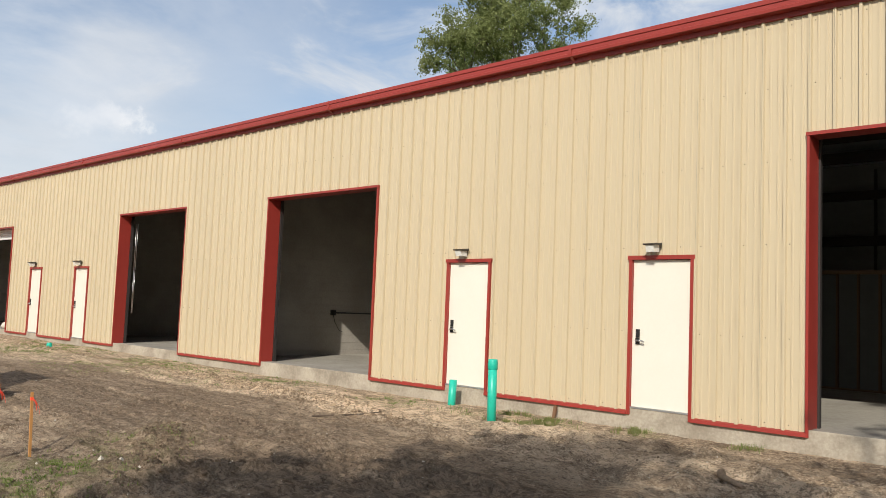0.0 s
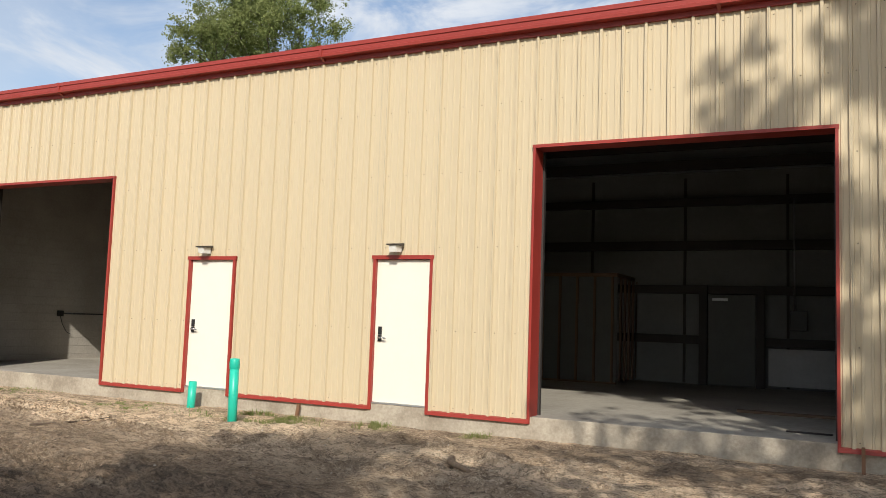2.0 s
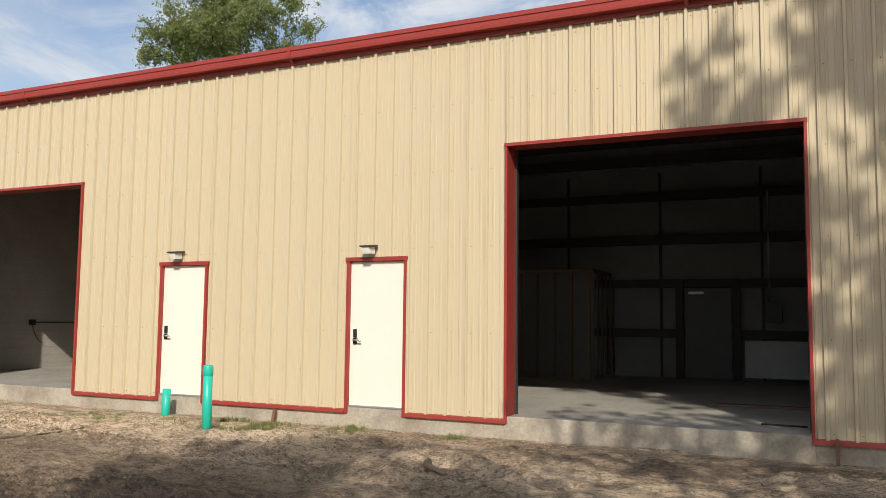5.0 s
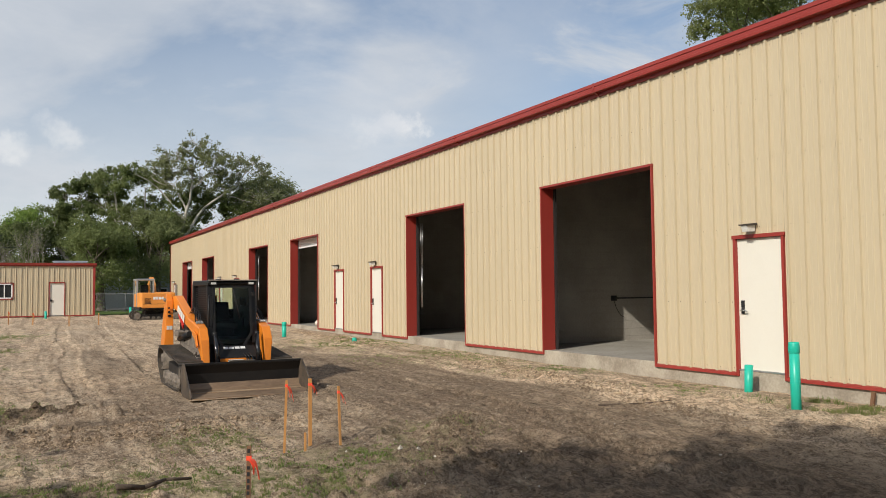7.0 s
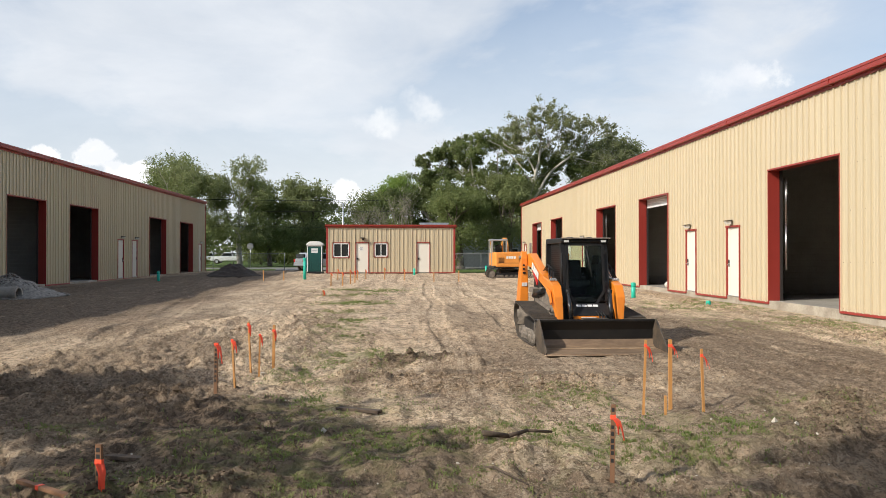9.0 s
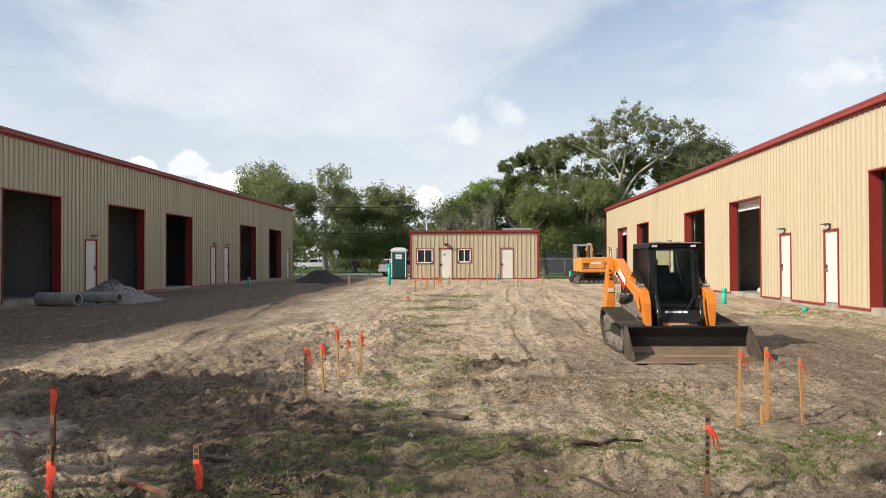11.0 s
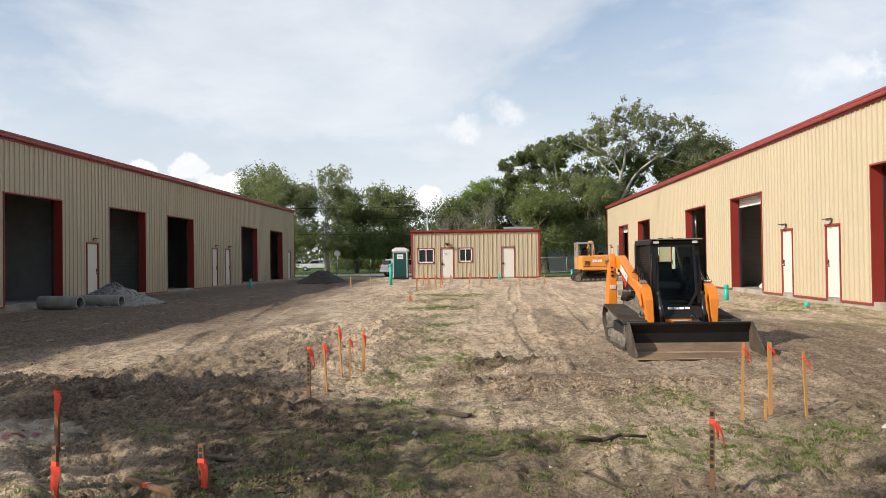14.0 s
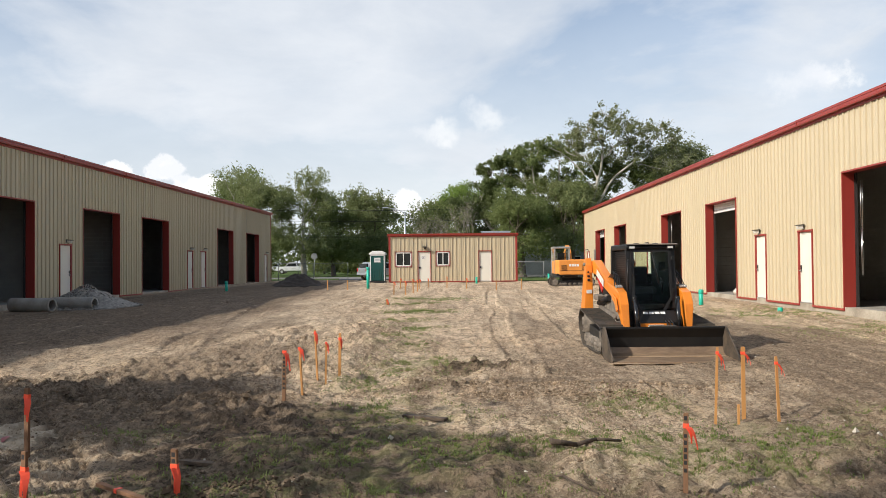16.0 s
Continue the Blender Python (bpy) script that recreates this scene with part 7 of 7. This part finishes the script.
panel = part("breaker_panel", box(B(), 5.33, 5.68, 9.12, 9.27, 1.60, 2.05, 0.01), M["black"], hall_r)
part("conduit", tube(B(), (5.42, 9.2, 2.05), (5.42, 9.2, 4.6), 0.02), M["galv"], panel)


# studs use the pine tone that has the bay's shade mixed in
def stud_frame():
    ob = thing("stud_frame", "unfinished pine stud frame standing inside the bay", "stud wall", pose(0, 0, SLAB))
    part("plate", box(B(), -1.2, 1.84, 7.46, 7.55, 0, 0.04), M["lumber"], ob)
    part("plate", box(B(), -1.2, 1.84, 7.46, 7.55, 2.40, 2.48), M["lumber"], ob)
    for k in range(8):
        x = -1.15 + 0.41 * k
        part("stud", box(B(), x, x + 0.04, 7.46, 7.55, 0.04, 2.40), M["lumber"], ob)
    for k in range(5):
        y = 7.9 + 0.4 * k
        part("stud", box(B(), 1.80, 1.84, y, y + 0.09, 0.04, 2.40), M["lumber"], ob)
    part("plate", box(B(), 1.76, 1.85, 7.56, 9.2, 2.40, 2.48), M["lumber"], ob)
    part("sheathing", box(B(), -1.2, 1.84, 7.552, 7.57, 0.04, 2.4), M["dark_door"], ob)


stud_frame()
ob = thing_mesh("loose_lumber", box(B(), 4.9, 6.3, 3.02, 3.16, SLAB, SLAB + 0.04, 0.004), M["lumber"], "plank lying on the concrete floor", "plank")
ob = thing_mesh("loose_rod", tube(B(), (5.75, 0.82, SLAB + 0.012), (6.3, 0.78, SLAB + 0.012), 0.012), M["steel_dark"], "dark steel rod lying on the concrete floor", "rod")

# roll-up curtains part way down
for a, b, low in ((-29.05, -25.33, 3.60), (-56.6, -52.9, 3.48)):
    cur = part("shutter", box(B(), a + 0.03, b - 0.03, 0.335, 0.345, low, OPEN_TOP + 0.2), M["decal_white"], hall_r, "white roll-up shutter, raised almost fully")
    z = low
    while z < OPEN_TOP:
        part("slat", prism(B(), [(0.330, z), (0.318, z + 0.02), (0.318, z + 0.05), (0.330, z + 0.07)], "x", a + 0.03, b - 0.03), M["decal_white"], cur)
        z += 0.08
# hand chains
for a, ztop, zlow in ((-16.62, 3.75, 1.16), (-36.3, 3.7, 1.3)):
    bm = B()
    for dx in (0.0, 0.10):
        pipe_along(bm, [(a + dx, 0.40, ztop), (a + dx * 0.8 + 0.01, 0.40, (ztop + zlow) / 2), (a + dx * 0.5 + 0.025, 0.40, zlow)], 0.011, 6)
    part("hand_chain", bm, M["chrome"], hall_r, "hanging bright hand chain")
# conduit and box on the block partition
cb = part("junction_box", box(B(), -11.10, -11.02, 3.32, 3.46, 1.34, 1.48, 0.01), M["black"], hall_r)
part("conduit", tube(B(), (-11.06, 3.4, 1.41), (-11.06, 9.2, 1.41), 0.018), M["black"], cb)
part("cable", pipe_along(B(), [(-11.05, 3.39, 1.34), (-11.04, 3.45, 1.15), (-11.05, 3.6, 0.95), (-11.04, 3.72, 0.9)], 0.008, 6), M["black"], cb)


def ladder():
    ob = thing("step_ladder", "dark step ladder standing just inside the bay", "ladder", pose(-25.85, 0.75, SLAB, 0, 0, 20))
    for s in (-1, 1):
        part("rail", tube(B(), (s * 0.25, -0.35, 0), (s * 0.16, 0, 1.35), 0.022, seg=8), M["steel_dark"], ob)
        part("rail", tube(B(), (s * 0.25, 0.35, 0), (s * 0.16, 0, 1.35), 0.018, seg=8), M["steel_dark"], ob)
    for k in range(4):
        z = 0.28 + 0.28 * k
        w, y = 0.25 - 0.067 * z, -0.35 * (1 - z / 1.35)
        part("step", box(B(), -w, w, y - 0.05, y + 0.05, z, z + 0.025), M["steel_dark"], ob)
    part("cap", box(B(), -0.18, 0.18, -0.07, 0.07, 1.33, 1.37, 0.01), M["steel_dark"], ob)


ladder()
M["sack"] = surf("pale_sack", (0.62, 0.58, 0.5), rough=0.8, scale=6, fine=50, bump=0.01)
bm = B()
bmesh.ops.create_icosphere(bm, subdivisions=3, radius=0.22)
for v in bm.verts:
    v.co.z = v.co.z * 0.7 + 0.13 + 0.03 * noise.noise(v.co * 7)
    v.co.x *= 0.8 + 0.1 * noise.noise(v.co * 4)
ob = thing_mesh("sack", bm, M["sack"], "pale crumpled sack on the threshold", "sack")
ob.location = (-25.62, 0.16, SLAB)

# ---- beyond the fence ----
M["asphalt"] = surf("worn_street_asphalt", (0.20, 0.195, 0.185), (0.13, 0.125, 0.12), rough=0.9, scale=0.5, fine=14, var=0.9)
M["car_white"] = surf("white_car_paint", (0.78, 0.78, 0.77), rough=0.25, scale=2, fine=20, coat=0.6)
M["car_silver"] = surf("silver_car_paint", (0.40, 0.42, 0.44), rough=0.3, metal=0.5, scale=2, fine=20, coat=0.6)
M["tail_red"] = surf("red_tail_lamp", (0.45, 0.01, 0.01), rough=0.2, scale=5, fine=40)
M["house_grey"] = surf("grey_siding", (0.36, 0.40, 0.42), (0.30, 0.33, 0.35), rough=0.7, scale=1, fine=12, stretch=(0.2, 0.2, 6))
M["house_white"] = surf("white_siding", (0.72, 0.70, 0.66), rough=0.7, scale=1, fine=12, stretch=(0.2, 0.2, 6))
M["shingle"] = surf("grey_shingles", (0.20, 0.195, 0.19), (0.12, 0.118, 0.115), rough=0.9, scale=2, fine=20)

bm = B()
n = 60
lo = [bm.verts.new((-72.5 + 0.6 * math.sin(k * 0.3), -95 + k * 2.6, 0.275)) for k in range(n)]
hi = [bm.verts.new((-79.5 + 0.6 * math.sin(k * 0.3 + 1), -95 + k * 2.6, 0.275)) for k in range(n)]
for k in range(n - 1):
    bm.faces.new((lo[k], lo[k + 1], hi[k + 1], hi[k]))
lo2 = [bm.verts.new((-62.5 - 1.1 * k, -20.5 - 0.15 * k, 0.29)) for k in range(10)]
hi2 = [bm.verts.new((-62.5 - 1.1 * k, -15.4 + 0.1 * k, 0.29)) for k in range(10)]
for k in range(9):
    bm.faces.new((lo2[k], hi2[k], hi2[k + 1], lo2[k + 1]))
bmesh.ops.recalc_face_normals(bm, faces=bm.faces)
bmesh.ops.solidify(bm, geom=bm.faces[:], thickness=-0.05)
tagged(mesh_object("road", bm, M["asphalt"]), "pale worn street and driveway beyond the fence", "road", kind="structure")


def wheel(parent, x, y, r, s):
    t = part("wheel", lathe(B(), (x, y - s * 0.1, r), (0, s, 0), [(r * 0.55, 0.0), (r * 0.95, 0.0), (r, 0.03), (r, 0.19), (r * 0.9, 0.22), (r * 0.6, 0.22)], 22), M["rubber"], parent)
    part("rim", lathe(B(), (x, y - s * 0.1, r), (0, s, 0), [(0.01, 0.19), (r * 0.2, 0.2), (r * 0.55, 0.17), (r * 0.62, 0.21), (r * 0.62, 0.0)], 18), M["galv"], t)


def vehicle(name, label, category, m, side_outline, glass_outline, width, paint, wheels, pickup=False):
    ob = thing(name, label, category, m)
    w = width / 2
    part("body", prism(B(), side_outline, "y", -w, w, 0.06), paint, ob)
    part("cabin", prism(B(), [(x, z) for x, z in glass_outline], "y", -w * 0.86, w * 0.86, 0.05), paint, ob)
    cx = sum(p[0] for p in glass_outline) / len(glass_outline)
    cz = sum(p[1] for p in glass_outline) / len(glass_outline)
    inset = [(cx + (x - cx) * 0.86, cz + (z - cz) * 0.74 - 0.02) for x, z in glass_outline]
    for s in (-1, 1):
        part("side_window", prism(B(), inset, "y", s * w * 0.855, s * w * 0.872), M["dark_glass"], ob)
    xs, xe = min(p[0] for p in glass_outline), max(p[0] for p in glass_outline)
    z0, z1 = min(p[1] for p in glass_outline), max(p[1] for p in glass_outline)
    ends = sorted(glass_outline)
    part("rear_window", box(B(), xs - 0.005, xs + 0.12, -w * 0.7, w * 0.7, z0 + 0.12, z1 - 0.12), M["dark_glass"], ob)
    for x in wheels:
        for s in (-1, 1):
            wheel(ob, x, s * w * 0.93, 0.37, s)
    back = min(p[0] for p in side_outline)
    front = max(p[0] for p in side_outline)
    for s in (-1, 1):
        part("tail_lamp", box(B(), back - 0.012, back + 0.05, s * w * 0.72, s * w * 0.95, 0.75, 1.0), M["tail_red"], ob)
        part("headlight", box(B(), front - 0.05, front + 0.012, s * w * 0.6, s * w * 0.92, 0.72, 0.88), M["lamp_glass"], ob)
    part("bumper", box(B(), back - 0.06, back + 0.02, -w * 0.9, w * 0.9, 0.45, 0.6, 0.02), M["galv"], ob)
    return ob


TRUCK = [(-2.75, 0.52), (2.65, 0.45), (2.75, 0.8), (2.6, 1.08), (1.15, 1.14), (-2.72, 1.16)]
TRUCK_CAB = [(-0.75, 1.12), (1.35, 1.10), (0.65, 1.78), (-0.55, 1.82)]
vehicle("pickup_truck", "white pickup truck parked along the far street", "truck", pose(-125, -36.8, 0.28, 0, 0, -86), TRUCK, TRUCK_CAB, 1.9, M["car_white"], (-1.75, 1.75))
vehicle("pickup_truck", "white pickup truck parked behind another by the street", "truck", pose(-132, -41.4, 0.28, 0, 0, -80), TRUCK, TRUCK_CAB, 1.9, M["car_white"], (-1.75, 1.75))
CAR = [(-2.1, 0.45), (2.1, 0.4), (2.2, 0.75), (1.3, 0.98), (-2.1, 1.02)]
CAR_CAB = [(-2.0, 0.98), (1.1, 0.96), (0.4, 1.48), (-1.6, 1.52)]
vehicle("car", "silver hatchback parked beside the green toilet", "car", pose(-62.5, -16.7, 0.28, 0, 0, 125), CAR, CAR_CAB, 1.8, M["car_silver"], (-1.35, 1.35))
vehicle("car", "silver hatchback parked far down the street", "car", pose(-140, -30.2, 0.28, 0, 0, 95), CAR, CAR_CAB, 1.8, M["car_silver"], (-1.35, 1.35))


M["fence_grey"] = surf("dull_zinc", (0.24, 0.245, 0.24), (0.16, 0.163, 0.16), rough=0.7, metal=0.2, scale=6, fine=50)


def fence(x, y0, y1):
    ob = thing("chain_link_fence", "grey chain-link fence along the end of the yard", "fence")
    z0, z1 = 0.28, 1.75
    part("top_rail", tube(B(), (x, y0, z1), (x, y1, z1), 0.02, seg=8), M["fence_grey"], ob)
    k = y0
    while k <= y1 + 0.01:
        part("post", tube(B(), (x, k, 0.0), (x, k, z1 + 0.03), 0.028, seg=10), M["fence_grey"], ob)
        k += 3.0
    V, F = [], []
    y = y0 - 1.5
    while y < y1:
        for s in (1, -1):
            a = (y if s > 0 else y + 1.47, z0)
            b = (y + 1.47 if s > 0 else y, z1)
            if min(a[0], b[0]) >= y0 and max(a[0], b[0]) <= y1:
                o, t = len(V), 0.004
                V += [(x, a[0] - t, a[1]), (x, a[0] + t, a[1]), (x, b[0] + t, b[1]), (x, b[0] - t, b[1]), (x + t, a[0], a[1]), (x + t, b[0], b[1])]
                F += [(o, o + 1, o + 2, o + 3), (o, o + 4, o + 5, o + 3)]
        y += 0.11
    m = from_arrays("wire_mesh", V, F, M["fence_grey"])
    m.parent = ob
    m["kind"] = "stuff"


fence(-64.5, -26.0, -20.0)
fence(-64.3, -6.2, 2.8)


def house(label, x, y, wx, wy, h, ridge, mat, yaw=0, gable_x=True):
    ob = thing("house", label, "house", pose(x, y, 0.25, 0, 0, yaw))
    part("wall", box(B(), -wx / 2, wx / 2, -wy / 2, wy / 2, 0, h), mat, ob)
    part("gable", prism(B(), [(-wy / 2, h), (wy / 2, h), (0, ridge - 0.1)], "x", -wx / 2 + 0.01, wx / 2 - 0.01), mat, ob)
    part("roof", prism(B(), [(-wy / 2 - 0.4, h - 0.12), (0, ridge), (wy / 2 + 0.4, h - 0.12), (wy / 2 + 0.4, h + 0.04), (0, ridge + 0.16), (-wy / 2 - 0.4, h + 0.04)], "x", -wx / 2 - 0.4, wx / 2 + 0.4), M["shingle"], ob)
    for k in (-0.28, 0.22):
        w = part("window", box(B(), wx / 2 - 0.02, wx / 2 + 0.02, k * wy - 0.5, k * wy + 0.5, 0.9, 2.0), M["dark_glass"], ob)
        bm = B()
        for p, q, r, s in ((-0.58, -0.5, 0.82, 2.08), (0.5, 0.58, 0.82, 2.08), (-0.58, 0.58, 0.82, 0.9), (-0.58, 0.58, 2.0, 2.08), (-0.5, 0.5, 1.43, 1.48)):
            box(bm, wx / 2 - 0.01, wx / 2 + 0.05, k * wy + p, k * wy + q, r, s)
        part("window_frame", bm, M["vinyl"], w)


house("small white house with a grey gable roof", -156, -34.2, 6, 1.8, 2.2, 3.4, M["house_white"])
house("grey sided house half hidden by trees", -86, -0.5, 8, 12, 3.0, 5.2, M["house_grey"])
house("grey sided house half hidden by trees", -160, -62.0, 9, 10, 3.0, 5.0, M["house_grey"])


def utility_pole(x, y, h, label, arm=True):
    ob = thing("street_lamp" if arm else "utility_pole", label, "pole", pose(x, y, 0.25))
    part("pole", tube(B(), (0, 0, -0.3), (0, 0, h), 0.12, 0.08, seg=10), M["galv"] if arm else M["bark"], ob)
    if arm:
        part("arm", pipe_along(B(), [(0, 0, h - 0.1), (0, -0.9, h + 0.35), (0, -2.0, h + 0.55)], 0.04), M["galv"], ob)
        part("lamp_head", prism(B(), [(-2.6, h + 0.5), (-1.95, h + 0.5), (-1.95, h + 0.62), (-2.5, h + 0.6)], "x", -0.12, 0.12), M["galv"], ob)
    else:
        part("crossarm", box(B(), -0.05, 0.05, -1.1, 1.1, h - 0.6, h - 0.45), M["bark"], ob)


utility_pole(-86, -16.4, 7.2, "grey metal street lamp behind the office")
utility_pole(-84, -62, 9.0, "wooden utility pole down the street", False)
utility_pole(-84, 24, 9.0, "wooden utility pole down the street", False)
for z, dy in ((8.5, -1.0), (8.5, 1.0), (7.3, 0.0), (5.6, 0.0)):
    bm = B()
    pts = []
    for k in range(25):
        f = k / 24
        pts.append((-84, -62 + dy + 86 * f, 0.25 + z - 1.2 * 4 * f * (1 - f)))
    rings = [[bm.verts.new((p[0] + 0.018 * math.cos(1.257 * j), p[1], p[2] + 0.018 * math.sin(1.257 * j))) for j in range(5)] for p in pts]
    for a, b in zip(rings, rings[1:]):
        for j in range(5):
            bm.faces.new((a[j], a[(j + 1) % 5], b[(j + 1) % 5], b[j]))
    thing_mesh("power_line", bm, M["black"], "thin dark overhead cable along the street", "cable", "overhead cables")

# street sign seen from behind, and small roadside things
ob = thing("stop_sign", "back of a grey octagonal road sign on a post", "road sign", pose(-84, -26.3, 0.28))
part("post", tube(B(), (0, 0, 0), (0, 0, 2.6), 0.03, seg=8), M["galv"], ob)
part("plate", prism(B(), [(0.37 * math.cos(math.pi * (k + 0.5) / 4), 2.3 + 0.37 * math.sin(math.pi * (k + 0.5) / 4)) for k in range(8)], "x", 0.03, 0.04), M["fence_grey"], ob)
thing_mesh("utility_box", box(B(), -66.0, -65.3, -28.6, -28.0, 0.2, 1.35, 0.03), M["vinyl"], "white utility cabinet on the grass", "cabinet")
